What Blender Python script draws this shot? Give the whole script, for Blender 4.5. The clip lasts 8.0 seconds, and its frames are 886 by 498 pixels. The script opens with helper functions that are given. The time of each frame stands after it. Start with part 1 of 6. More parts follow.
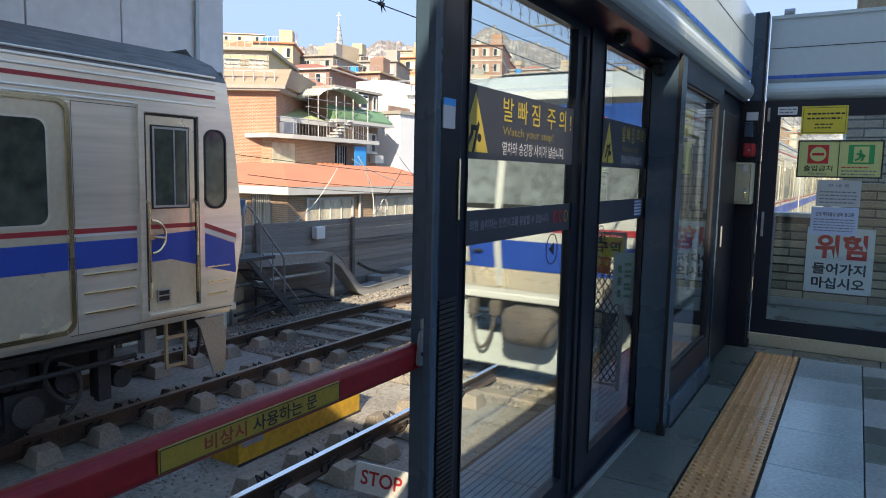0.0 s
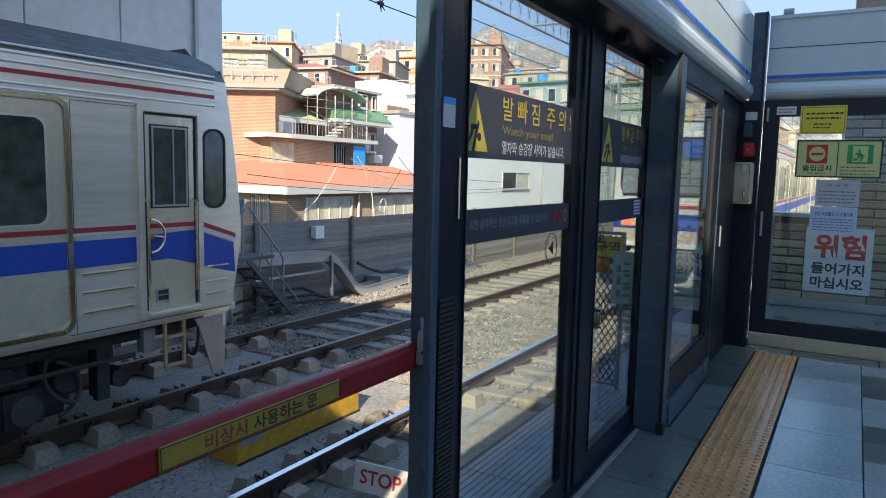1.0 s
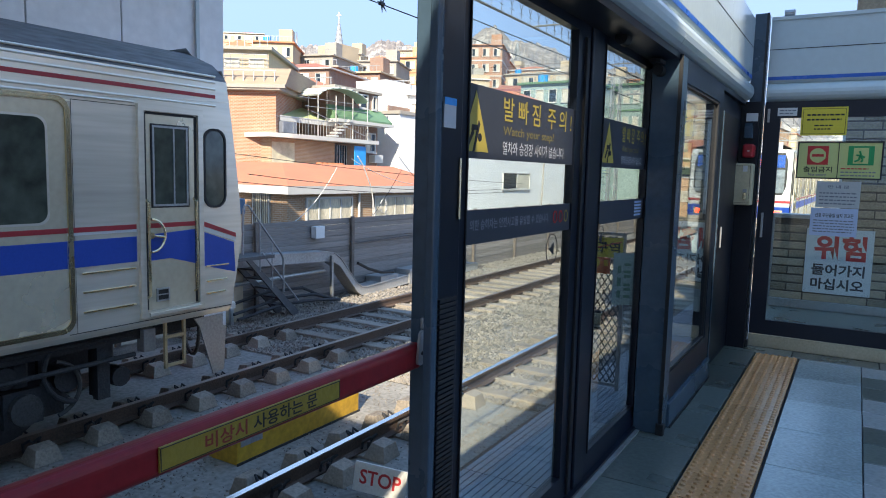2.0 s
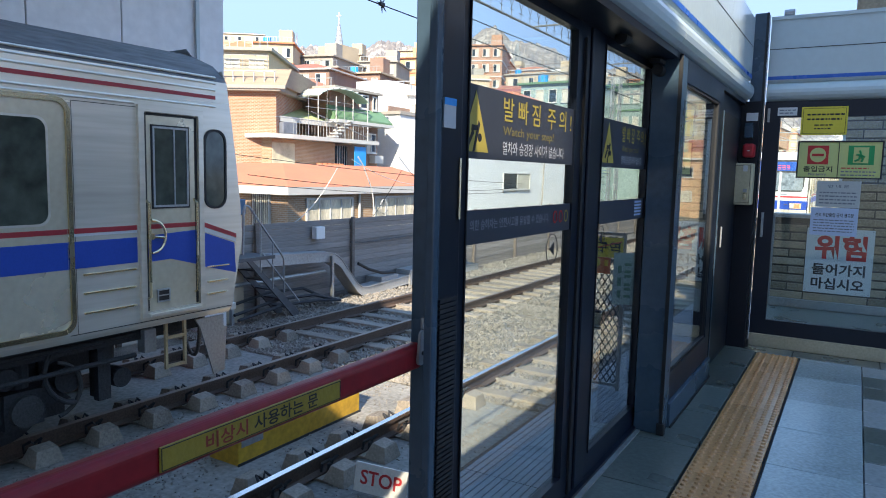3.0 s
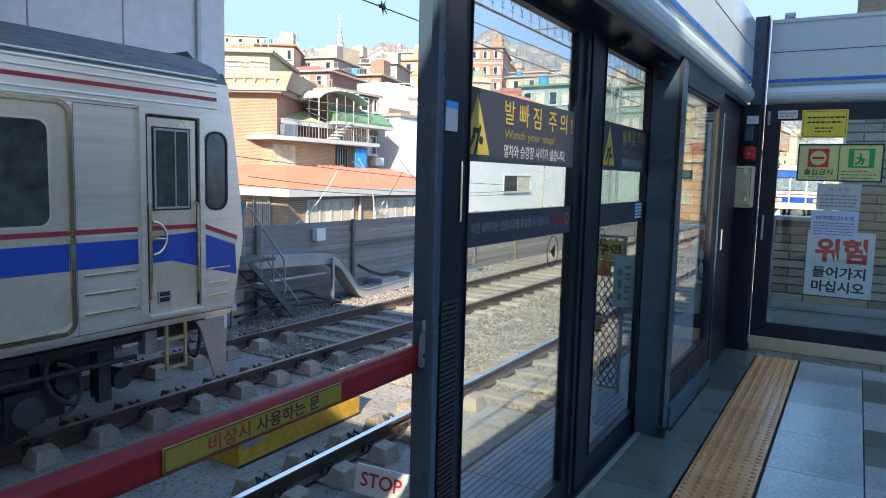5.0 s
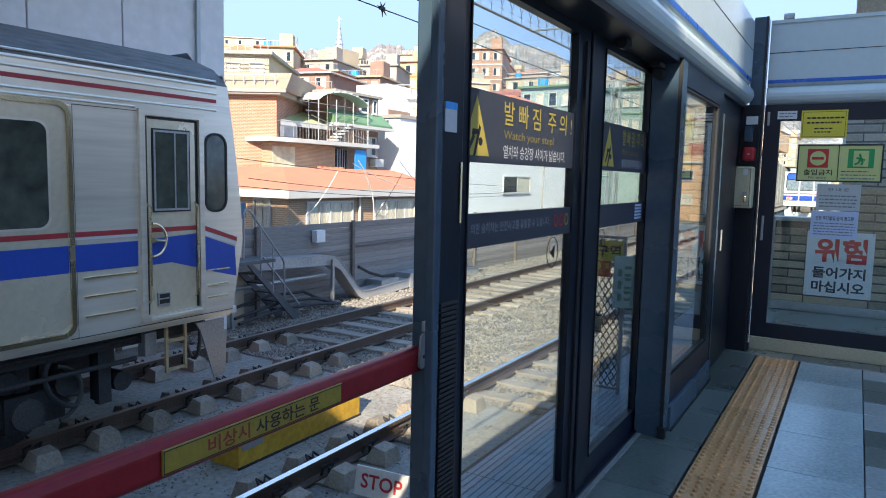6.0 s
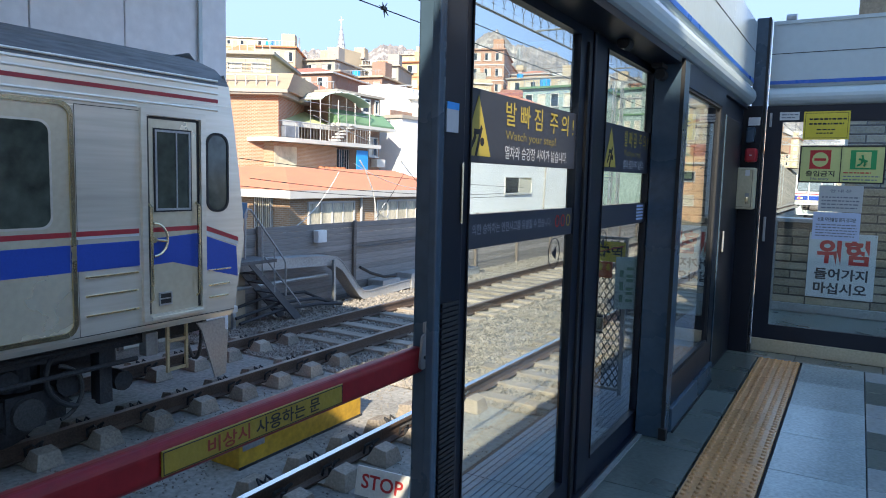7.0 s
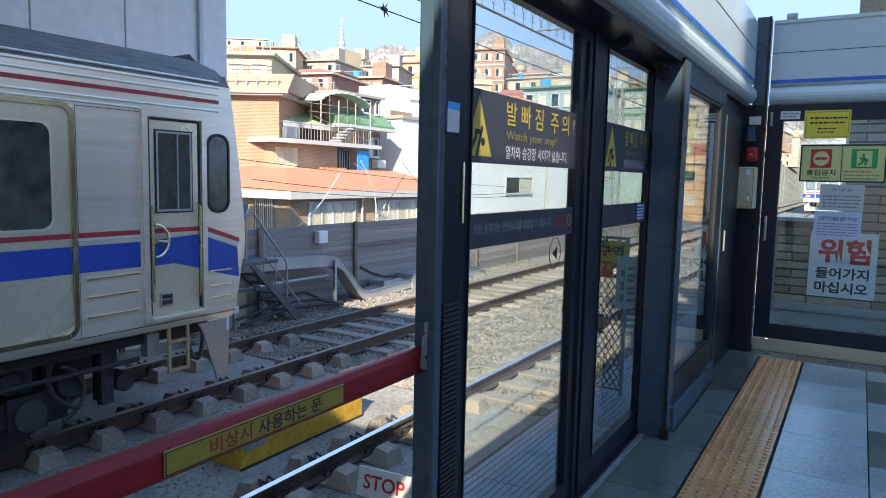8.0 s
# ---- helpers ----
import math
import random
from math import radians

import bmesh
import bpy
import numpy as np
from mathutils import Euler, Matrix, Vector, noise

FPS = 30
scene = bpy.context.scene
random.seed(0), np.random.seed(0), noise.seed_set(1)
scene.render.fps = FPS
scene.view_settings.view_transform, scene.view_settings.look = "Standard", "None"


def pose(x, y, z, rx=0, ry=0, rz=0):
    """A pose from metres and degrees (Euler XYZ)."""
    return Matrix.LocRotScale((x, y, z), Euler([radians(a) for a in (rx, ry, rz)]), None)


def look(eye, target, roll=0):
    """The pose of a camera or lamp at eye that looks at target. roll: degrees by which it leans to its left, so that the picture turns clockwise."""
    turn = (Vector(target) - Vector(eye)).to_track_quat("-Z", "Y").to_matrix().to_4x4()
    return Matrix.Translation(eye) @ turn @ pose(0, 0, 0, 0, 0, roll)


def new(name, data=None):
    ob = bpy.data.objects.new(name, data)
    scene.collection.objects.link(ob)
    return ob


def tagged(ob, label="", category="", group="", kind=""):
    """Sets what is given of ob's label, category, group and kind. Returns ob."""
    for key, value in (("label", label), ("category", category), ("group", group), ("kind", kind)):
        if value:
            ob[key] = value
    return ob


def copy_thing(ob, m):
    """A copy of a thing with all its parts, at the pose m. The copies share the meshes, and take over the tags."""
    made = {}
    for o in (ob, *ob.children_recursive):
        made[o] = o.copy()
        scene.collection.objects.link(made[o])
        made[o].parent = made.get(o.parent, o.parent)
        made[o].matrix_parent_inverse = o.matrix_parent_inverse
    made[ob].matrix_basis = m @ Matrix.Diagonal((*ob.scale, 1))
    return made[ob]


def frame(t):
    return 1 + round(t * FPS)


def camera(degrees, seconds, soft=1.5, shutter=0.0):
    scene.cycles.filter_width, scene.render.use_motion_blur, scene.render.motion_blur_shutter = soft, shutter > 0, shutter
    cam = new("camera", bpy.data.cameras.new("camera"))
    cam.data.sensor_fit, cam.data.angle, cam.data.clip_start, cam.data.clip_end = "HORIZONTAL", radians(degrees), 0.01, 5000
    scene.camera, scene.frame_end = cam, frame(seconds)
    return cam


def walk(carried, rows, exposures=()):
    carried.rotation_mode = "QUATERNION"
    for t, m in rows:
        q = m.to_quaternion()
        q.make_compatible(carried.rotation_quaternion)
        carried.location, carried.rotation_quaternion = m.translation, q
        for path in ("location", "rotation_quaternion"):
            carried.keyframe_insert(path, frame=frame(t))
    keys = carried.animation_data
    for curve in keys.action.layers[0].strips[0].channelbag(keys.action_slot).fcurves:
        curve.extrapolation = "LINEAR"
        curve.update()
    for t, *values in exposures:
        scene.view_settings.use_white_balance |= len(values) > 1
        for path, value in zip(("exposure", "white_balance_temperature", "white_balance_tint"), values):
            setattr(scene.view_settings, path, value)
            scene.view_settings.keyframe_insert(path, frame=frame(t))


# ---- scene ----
import itertools

cam = camera(65.18, 8.0, soft=1.0, shutter=0.4)
PATH = [
    (0.0, pose(0.0020, 0.0047, 1.5012, 83.768, -1.241, 30.847)),
    (0.5, pose(0.0008, 0.0053, 1.4998, 83.735, -1.249, 30.806)),
    (1.0, pose(0.0005, 0.0020, 1.4993, 83.742, -1.285, 30.762)),
    (1.5, pose(-0.0003, 0.0018, 1.4998, 83.757, -1.483, 30.800)),
    (3.0, pose(0.0021, 0.0003, 1.4992, 83.797, -1.331, 30.831)),
    (3.5, pose(0.0013, -0.0018, 1.5005, 83.822, -1.407, 30.829)),
    (4.0, pose(0.0008, -0.0010, 1.5007, 83.877, -1.553, 30.899)),
    (4.5, pose(0.0016, -0.0055, 1.5013, 83.915, -1.516, 30.887)),
    (6.0, pose(0.0022, -0.0045, 1.5001, 84.073, -1.307, 30.843)),
    (6.5, pose(0.0003, 0.0001, 1.5006, 84.086, -1.370, 30.910)),
    (7.0, pose(0.0000, -0.0000, 1.5000, 84.105, -1.432, 30.974)),
    (7.5, pose(0.0018, -0.0017, 1.5003, 84.104, -1.323, 31.006)),
    (8.0, pose(0.0001, -0.0011, 1.4992, 84.127, -1.252, 31.035)),
]
walk(cam, PATH, exposures=((0.0, 1.98, 7650, 9), (0.5, 1.92, 7600, 9), (1.0, 1.98, 7300, 8), (1.7, 2.09, 7100, 8), (3.0, 2.23, 7000, 8), (8.0, 2.27, 7000, 8)))

# ---- light ----
SUN = Vector((0.31, -0.745, 0.585)).normalized()
world = bpy.data.worlds.new("world")
scene.world = world
world.use_nodes = True
wn = world.node_tree.nodes
sky = wn.new("ShaderNodeTexSky")
sky.sky_type, sky.sun_disc = "NISHITA", False
sky.sun_elevation = math.asin(SUN.z)
sky.sun_rotation = math.atan2(SUN.x, SUN.y)
sky.dust_density, sky.ozone_density, sky.air_density = 0.0, 5.0, 1.0
sky.altitude = 1200
wn["Background"].inputs["Strength"].default_value = 0.15
tint = wn.new("ShaderNodeVectorMath")
tint.operation = "MULTIPLY"
tint.inputs[1].default_value = (0.94, 0.99, 1.04)
world.node_tree.links.new(sky.outputs[0], tint.inputs[0])
# a dry winter sky: the haze band over the horizon stays blue
dry = wn.new("ShaderNodeVectorMath")
dry.operation = "MINIMUM"
dry.inputs[1].default_value = (0.84, 1.30, 2.3)
world.node_tree.links.new(tint.outputs[0], dry.inputs[0])
world.node_tree.links.new(dry.outputs[0], wn["Background"].inputs["Color"])
sun = new("sun", bpy.data.lights.new("sun", "SUN"))
sun.data.energy, sun.data.angle, sun.data.color = 2.2, radians(0.55), (1.0, 0.93, 0.82)
sun.matrix_world = look((0, 0, 30), Vector((0, 0, 30)) - SUN)


# ---- materials ----
def mat(name, color, rough=0.6, metal=0.0, vary=0.12, scale=6.0, bump=0.1, spec=0.5, alpha_noise=None, rand=0.0, emit=None, stretch=(1, 1, 1), coat=0.0):
    """A surface with two scales of colour change and a fine relief."""
    m = bpy.data.materials.new(name)
    m.use_nodes = True
    nt = m.node_tree
    n, l = nt.nodes, nt.links
    b = n["Principled BSDF"]
    b.inputs["Roughness"].default_value = rough
    b.inputs["Metallic"].default_value = metal
    b.inputs["Specular IOR Level"].default_value = spec
    b.inputs["Coat Weight"].default_value = coat
    tc = n.new("ShaderNodeTexCoord")
    mp = n.new("ShaderNodeMapping")
    mp.inputs["Scale"].default_value = stretch
    l.new(tc.outputs["Object"], mp.inputs[0])
    fine = n.new("ShaderNodeTexNoise")
    fine.inputs["Scale"].default_value = scale * 9
    fine.inputs["Detail"].default_value = 5
    big = n.new("ShaderNodeTexNoise")
    big.inputs["Scale"].default_value = scale * 0.35
    big.inputs["Detail"].default_value = 6
    l.new(mp.outputs[0], fine.inputs["Vector"])
    l.new(mp.outputs[0], big.inputs["Vector"])
    mix = n.new("ShaderNodeMath")
    mix.operation = "ADD"
    l.new(fine.outputs["Fac"], mix.inputs[0])
    l.new(big.outputs["Fac"], mix.inputs[1])
    last = mix.outputs[0]
    if rand:
        oi = n.new("ShaderNodeObjectInfo")
        rm = n.new("ShaderNodeMath")
        rm.operation = "MULTIPLY_ADD"
        rm.inputs[1].default_value = rand
        l.new(oi.outputs["Random"], rm.inputs[0])
        l.new(last, rm.inputs[2])
        last = rm.outputs[0]
    ramp = n.new("ShaderNodeMapRange")
    ramp.inputs["From Min"].default_value, ramp.inputs["From Max"].default_value = 0.6 + rand * 0.2, 1.4 + rand * 0.8
    ramp.inputs["To Min"].default_value, ramp.inputs["To Max"].default_value = 1 - vary * 1.6, 1 + vary
    l.new(last, ramp.inputs["Value"])
    cm = n.new("ShaderNodeVectorMath")
    cm.operation = "SCALE"
    cm.inputs[0].default_value = color
    l.new(ramp.outputs[0], cm.inputs["Scale"])
    l.new(cm.outputs[0], b.inputs["Base Color"])
    rr = n.new("ShaderNodeMapRange")
    rr.inputs["To Min"].default_value, rr.inputs["To Max"].default_value = max(0.02, rough - 0.12), min(1, rough + 0.12)
    l.new(big.outputs["Fac"], rr.inputs["Value"])
    l.new(rr.outputs[0], b.inputs["Roughness"])
    if bump:
        bp = n.new("ShaderNodeBump")
        bp.inputs["Strength"].default_value = bump
        bp.inputs["Distance"].default_value = 0.02
        l.new(fine.outputs["Fac"], bp.inputs["Height"])
        l.new(bp.outputs[0], b.inputs["Normal"])
    if emit:
        b.inputs["Emission Color"].default_value = (*emit[:3], 1)
        b.inputs["Emission Strength"].default_value = emit[3]
    return m


def bricks(name, c1, c2, mortar, bw=0.2, bh=0.067, joint=0.012):
    """Brickwork far off: courses by texture, on whichever face looks sideways."""
    m = mat(name, c1, 0.85, vary=0.15, scale=3)
    nt = m.node_tree
    n, l = nt.nodes, nt.links
    b = n["Principled BSDF"]
    tc = n.new("ShaderNodeTexCoord")
    sx = n.new("ShaderNodeSeparateXYZ")
    l.new(tc.outputs["Object"], sx.inputs[0])
    ad = n.new("ShaderNodeMath")
    l.new(sx.outputs["X"], ad.inputs[0])
    l.new(sx.outputs["Y"], ad.inputs[1])
    cx = n.new("ShaderNodeCombineXYZ")
    l.new(ad.outputs[0], cx.inputs["X"])
    l.new(sx.outputs["Z"], cx.inputs["Y"])
    bt = n.new("ShaderNodeTexBrick")
    bt.inputs["Scale"].default_value = 1
    bt.inputs["Brick Width"].default_value, bt.inputs["Row Height"].default_value = bw, bh
    bt.inputs["Mortar Size"].default_value = joint
    bt.inputs["Color1"].default_value, bt.inputs["Color2"].default_value = (*c1, 1), (*c2, 1)
    bt.inputs["Mortar"].default_value = (*mortar, 1)
    l.new(cx.outputs[0], bt.inputs["Vector"])
    old = b.inputs["Base Color"].links[0].from_node
    l.new(bt.outputs["Color"], old.inputs[0])
    return m


def glass(name, tint=(0.92, 0.97, 0.96), gloss=0.08):
    """A clean pane: mostly clear, with a mirror share that grows at a grazing view."""
    m = bpy.data.materials.new(name)
    m.use_nodes = True
    nt = m.node_tree
    n, l = nt.nodes, nt.links
    n.remove(n["Principled BSDF"])
    tr = n.new("ShaderNodeBsdfTransparent")
    tr.inputs[0].default_value = (*tint, 1)
    gl = n.new("ShaderNodeBsdfGlossy")
    gl.inputs["Roughness"].default_value = 0.01
    lw = n.new("ShaderNodeLayerWeight")
    lw.inputs["Blend"].default_value = 0.5
    pw = n.new("ShaderNodeMath")
    pw.operation = "POWER"
    pw.inputs[1].default_value = 3.4
    l.new(lw.outputs["Facing"], pw.inputs[0])
    ma = n.new("ShaderNodeMath")
    ma.operation = "MULTIPLY_ADD"
    ma.inputs[1].default_value, ma.inputs[2].default_value = 0.9, gloss * 0.4
    l.new(pw.outputs[0], ma.inputs[0])
    mx = n.new("ShaderNodeMixShader")
    l.new(ma.outputs[0], mx.inputs[0])
    l.new(tr.outputs[0], mx.inputs[1])
    l.new(gl.outputs[0], mx.inputs[2])
    l.new(mx.outputs[0], n["Material Output"].inputs[0])
    return m


STEEL = mat("brushed_stainless_steel", (0.96, 0.87, 0.73), 0.26, 0.48, vary=0.14, scale=2, bump=0.02, stretch=(1, 0.05, 1))
STEEL_DOOR = mat("warm_steel", (0.93, 0.82, 0.62), 0.26, 0.52, vary=0.08, scale=2, bump=0.02)
CHROME = mat("polished_steel", (0.80, 0.70, 0.47), 0.24, 1.0, vary=0.05, bump=0.0)
BLUE = mat("train_blue_paint", (0.018, 0.075, 0.42), 0.35, vary=0.08, bump=0.02)
RED = mat("train_red_paint", (0.42, 0.035, 0.045), 0.4, vary=0.08, bump=0.02)
ROOF = mat("train_roof_grey", (0.22, 0.225, 0.23), 0.7, vary=0.35, scale=3, stretch=(1, 0.15, 1))
WHITE_T = mat("train_white_paint", (0.58, 0.59, 0.58), 0.4, vary=0.06, bump=0.02)
UNDER = mat("dusty_underframe", (0.055, 0.054, 0.052), 0.7, vary=0.4, scale=6, bump=0.2)
DARK = mat("dark_underframe", (0.035, 0.035, 0.038), 0.75, vary=0.4, scale=5, bump=0.3)
BLACK = mat("black_rubber", (0.015, 0.015, 0.016), 0.6, vary=0.2)
FRAME = mat("dark_frame_paint", (0.008, 0.013, 0.024), 0.34, vary=0.1, scale=3, bump=0.01, spec=0.35)
FRAME_T = mat("grey_blue_post_paint", (0.05, 0.085, 0.12), 0.28, vary=0.15, scale=3, bump=0.01, spec=0.4)
FRAME_D = mat("dark_panel_paint", (0.010, 0.012, 0.018), 0.38, vary=0.15, scale=3, bump=0.01, spec=0.3)
SILL = mat("brass_coloured_steel", (0.55, 0.50, 0.36), 0.4, 0.6, vary=0.15)
FASCIA = mat("white_enamel_panel", (0.52, 0.60, 0.61), 0.2, vary=0.04, scale=2, bump=0.0)
FASCIA_B = mat("blue_stripe_paint", (0.012, 0.12, 0.50), 0.3, vary=0.05)
TILE = mat("grey_floor_tile", (0.34, 0.41, 0.42), 0.2, vary=0.34, scale=5, bump=0.06, rand=0.5)
TILE_D = mat("dark_floor_tile", (0.115, 0.135, 0.12), 0.3, vary=0.38, scale=4, bump=0.06, rand=0.4)
TILE_L = mat("pale_floor_tile", (0.32, 0.34, 0.34), 0.28, vary=0.2, scale=4, bump=0.06, rand=0.4)
GROUT = mat("dark_grout", (0.04, 0.045, 0.05), 0.8)
TACT = mat("tactile_yellow_tile", (0.60, 0.30, 0.125), 0.22, vary=0.25, scale=5, bump=0.08, rand=0.3)
LEDGE = mat("ribbed_grey_plate", (0.26, 0.31, 0.38), 0.45, vary=0.2, scale=4)
CONC = mat("track_concrete", (0.29, 0.275, 0.245), 0.85, vary=0.35, scale=2.2, bump=0.35)
CONC_D = mat("sleeper_concrete", (0.34, 0.29, 0.235), 0.9, vary=0.4, scale=4, bump=0.4, rand=0.4)
GRAVEL = mat("ballast_bed", (0.27, 0.245, 0.205), 0.95, vary=0.6, scale=7, bump=1.0)
STONE = mat("ballast_stone", (0.30, 0.27, 0.235), 0.9, vary=0.4, scale=12, bump=0.3)
RAIL = mat("rail_rust", (0.12, 0.08, 0.06), 0.7, 0.3, vary=0.35, scale=6, bump=0.2)
RAILTOP = mat("rail_polished_head", (0.72, 0.75, 0.78), 0.2, 1.0, vary=0.08, bump=0.0)
RAIL_D = mat("rail_dull_head", (0.30, 0.24, 0.20), 0.45, 0.7, vary=0.2)
YELLOW = mat("yellow_box_paint", (0.56, 0.32, 0.03), 0.4, vary=0.28, scale=1.6)
BAR_SIGN = mat("dull_yellow_plate", (0.27, 0.19, 0.02), 0.4, vary=0.12)
DSTEEL = mat("dark_painted_steel", (0.11, 0.11, 0.115), 0.5, 0.3, vary=0.3)
SIGN_Y = mat("yellow_sign", (0.72, 0.58, 0.05), 0.45, vary=0.05)
BAR_RED = mat("red_bar_paint", (0.22, 0.012, 0.016), 0.38, vary=0.15, scale=5, bump=0.02, spec=0.25)
INK = mat("black_ink", (0.012, 0.012, 0.014), 0.6, vary=0.05, bump=0)
INK_R = mat("red_ink", (0.55, 0.03, 0.03), 0.5, vary=0.05, bump=0)
INK_Y = mat("yellow_ink", (0.44, 0.33, 0.06), 0.5, vary=0.05, bump=0)
INK_W = mat("white_ink", (0.50, 0.50, 0.50), 0.5, vary=0.05, bump=0)
INK_G = mat("green_ink", (0.01, 0.30, 0.09), 0.5, vary=0.05, bump=0)
INK_B = mat("grey_print", (0.16, 0.18, 0.22), 0.5, vary=0.05, bump=0)
PAPER = mat("white_paper", (0.66, 0.67, 0.66), 0.6, vary=0.05, bump=0.02)
PAPER_B = mat("blueish_paper", (0.50, 0.60, 0.78), 0.6, vary=0.05, bump=0.02)
PAPER_G = mat("pale_green_sign", (0.58, 0.62, 0.24), 0.5, vary=0.05, bump=0.0)
WOOD = mat("weathered_planks", (0.30, 0.27, 0.25), 0.85, vary=0.35, scale=3, bump=0.25, stretch=(1, 0.1, 3), rand=0.5)
GALV = mat("galvanised_steel", (0.40, 0.41, 0.41), 0.45, 0.6, vary=0.2, scale=4)
WHITE = mat("white_wall_paint", (0.78, 0.78, 0.77), 0.7, vary=0.06, scale=1)
CREAM = mat("cream_panel", (0.58, 0.51, 0.33), 0.5, vary=0.1)
WALLP = mat("white_wall_panel", (0.76, 0.76, 0.75), 0.45, vary=0.1, scale=0.6, bump=0.02)
PANE = glass("clear_pane")
WIN = mat("window_glass_dark", (0.03, 0.04, 0.05), 0.08, vary=0.3, scale=0.4, bump=0)
WIN_L = mat("window_glass_pale", (0.60, 0.56, 0.47), 0.15, vary=0.15, scale=0.4, bump=0)
BR_ORANGE = bricks("orange_brick", (0.44, 0.19, 0.10), (0.37, 0.15, 0.075), (0.44, 0.34, 0.27))
BR_TAN = bricks("tan_brick", (0.46, 0.28, 0.15), (0.37, 0.21, 0.11), (0.50, 0.40, 0.30))
BR_BROWN = bricks("brown_brick", (0.30, 0.17, 0.12), (0.26, 0.14, 0.10), (0.30, 0.24, 0.2))
TILE_RED = mat("orange_roof", (0.56, 0.20, 0.10), 0.7, vary=0.15, scale=3)
GREEN = mat("green_paint", (0.13, 0.24, 0.13), 0.6, vary=0.2, scale=2)
GREEN_P = mat("pale_green_wall", (0.42, 0.46, 0.24), 0.7, vary=0.15, scale=2)
BLUE_T = mat("bright_blue_sheet", (0.02, 0.30, 0.72), 0.4, vary=0.1)
BEIGE = mat("beige_render", (0.50, 0.40, 0.28), 0.8, vary=0.12, scale=1)
PEACH = mat("peach_render", (0.56, 0.34, 0.20), 0.8, vary=0.12, scale=1)
GREY_W = mat("grey_render", (0.36, 0.33, 0.29), 0.8, vary=0.15, scale=1)
SOIL = mat("bare_ground", (0.20, 0.17, 0.13), 0.95, vary=0.3, scale=0.3)


# ---- building helpers ----
def box(bm, x0, x1, y0, y1, z0, z1, bevel=0.0):
    vs = [bm.verts.new((x, y, z)) for x in (x0, x1) for y in (y0, y1) for z in (z0, z1)]
    fs = []
    for q in ((0, 1, 3, 2), (4, 6, 7, 5), (0, 4, 5, 1), (2, 3, 7, 6), (0, 2, 6, 4), (1, 5, 7, 3)):
        fs.append(bm.faces.new([vs[i] for i in q]))
    if bevel:
        es = list({e for f in fs for e in f.edges})
        bmesh.ops.bevel(bm, geom=es, offset=bevel, segments=2, affect="EDGES", profile=0.5)
    return vs


def bx(*a, **k):
    bm = bmesh.new()
    box(bm, *a, **k)
    return bm


def tube(bm, p, q, r, seg=10, r2=None):
    p, q = Vector(p), Vector(q)
    d = q - p
    m = Matrix.Translation((p + q) / 2) @ d.to_track_quat("Z", "Y").to_matrix().to_4x4()
    bmesh.ops.create_cone(bm, cap_ends=True, segments=seg, radius1=r, radius2=r if r2 is None else r2, depth=d.length, matrix=m)


def path_tube(bm, pts, r, seg=8):
    """One continuous round bar along a line of points."""
    pts = [Vector(p) for p in pts]
    rings, side = [], None
    for i, p in enumerate(pts):
        d = (pts[min(i + 1, len(pts) - 1)] - pts[max(i - 1, 0)]).normalized()
        if side is None:
            side = d.orthogonal().normalized()
        side = (side - d * side.dot(d)).normalized()
        up = d.cross(side)
        rings.append([bm.verts.new(p + side * (r * math.cos(6.28319 * k / seg)) + up * (r * math.sin(6.28319 * k / seg))) for k in range(seg)])
    for a, b in zip(rings, rings[1:]):
        for k in range(seg):
            bm.faces.new((a[k], a[(k + 1) % seg], b[(k + 1) % seg], b[k]))
    bm.faces.new(list(reversed(rings[0]))), bm.faces.new(rings[-1])


def tb(p, q, r, seg=10):
    bm = bmesh.new()
    tube(bm, p, q, r, seg)
    return bm


def prism(bm, outline, axis, a, b):
    """A flat outline (pairs) pushed from a to b along an axis: for 'x' the pairs are y, z; for 'y' x, z; for 'z' x, y."""
    def at(u, v, w):
        return {"x": (w, u, v), "y": (u, w, v), "z": (u, v, w)}[axis]
    n = len(outline)
    lo = [bm.verts.new(at(u, v, a)) for u, v in outline]
    hi = [bm.verts.new(at(u, v, b)) for u, v in outline]
    bm.faces.new(lo), bm.faces.new(hi)
    for i in range(n):
        bm.faces.new((lo[i], lo[(i + 1) % n], hi[(i + 1) % n], hi[i]))
    bmesh.ops.recalc_face_normals(bm, faces=bm.faces[:])


def pr(*a):
    bm = bmesh.new()
    prism(bm, *a)
    return bm


def rounded(x0, x1, z0, z1, r, n=6):
    out = []
    for cx, cz, a0 in ((x1 - r, z1 - r, 0), (x0 + r, z1 - r, 90), (x0 + r, z0 + r, 180), (x1 - r, z0 + r, 270)):
        for k in range(n + 1):
            a = radians(a0 + 90 * k / n)
            out.append((cx + r * math.cos(a), cz + r * math.sin(a)))
    return out


def ring(bm, outer, inner, axis, a, b):
    """A frame between two outlines of equal length, pushed from a to b."""
    def at(u, v, w):
        return {"x": (w, u, v), "y": (u, w, v), "z": (u, v, w)}[axis]
    n = len(outer)
    g = [[bm.verts.new(at(u, v, w)) for u, v in o] for o in (outer, inner) for w in (a, b)]
    for i in range(n):
        j = (i + 1) % n
        for p, q in ((0, 1), (1, 3), (3, 2), (2, 0)):
            bm.faces.new((g[p][i], g[p][j], g[q][j], g[q][i]))
    bmesh.ops.recalc_face_normals(bm, faces=bm.faces[:])


def rg(*a):
    bm = bmesh.new()
    ring(bm, *a)
    return bm


ORIGIN = {}


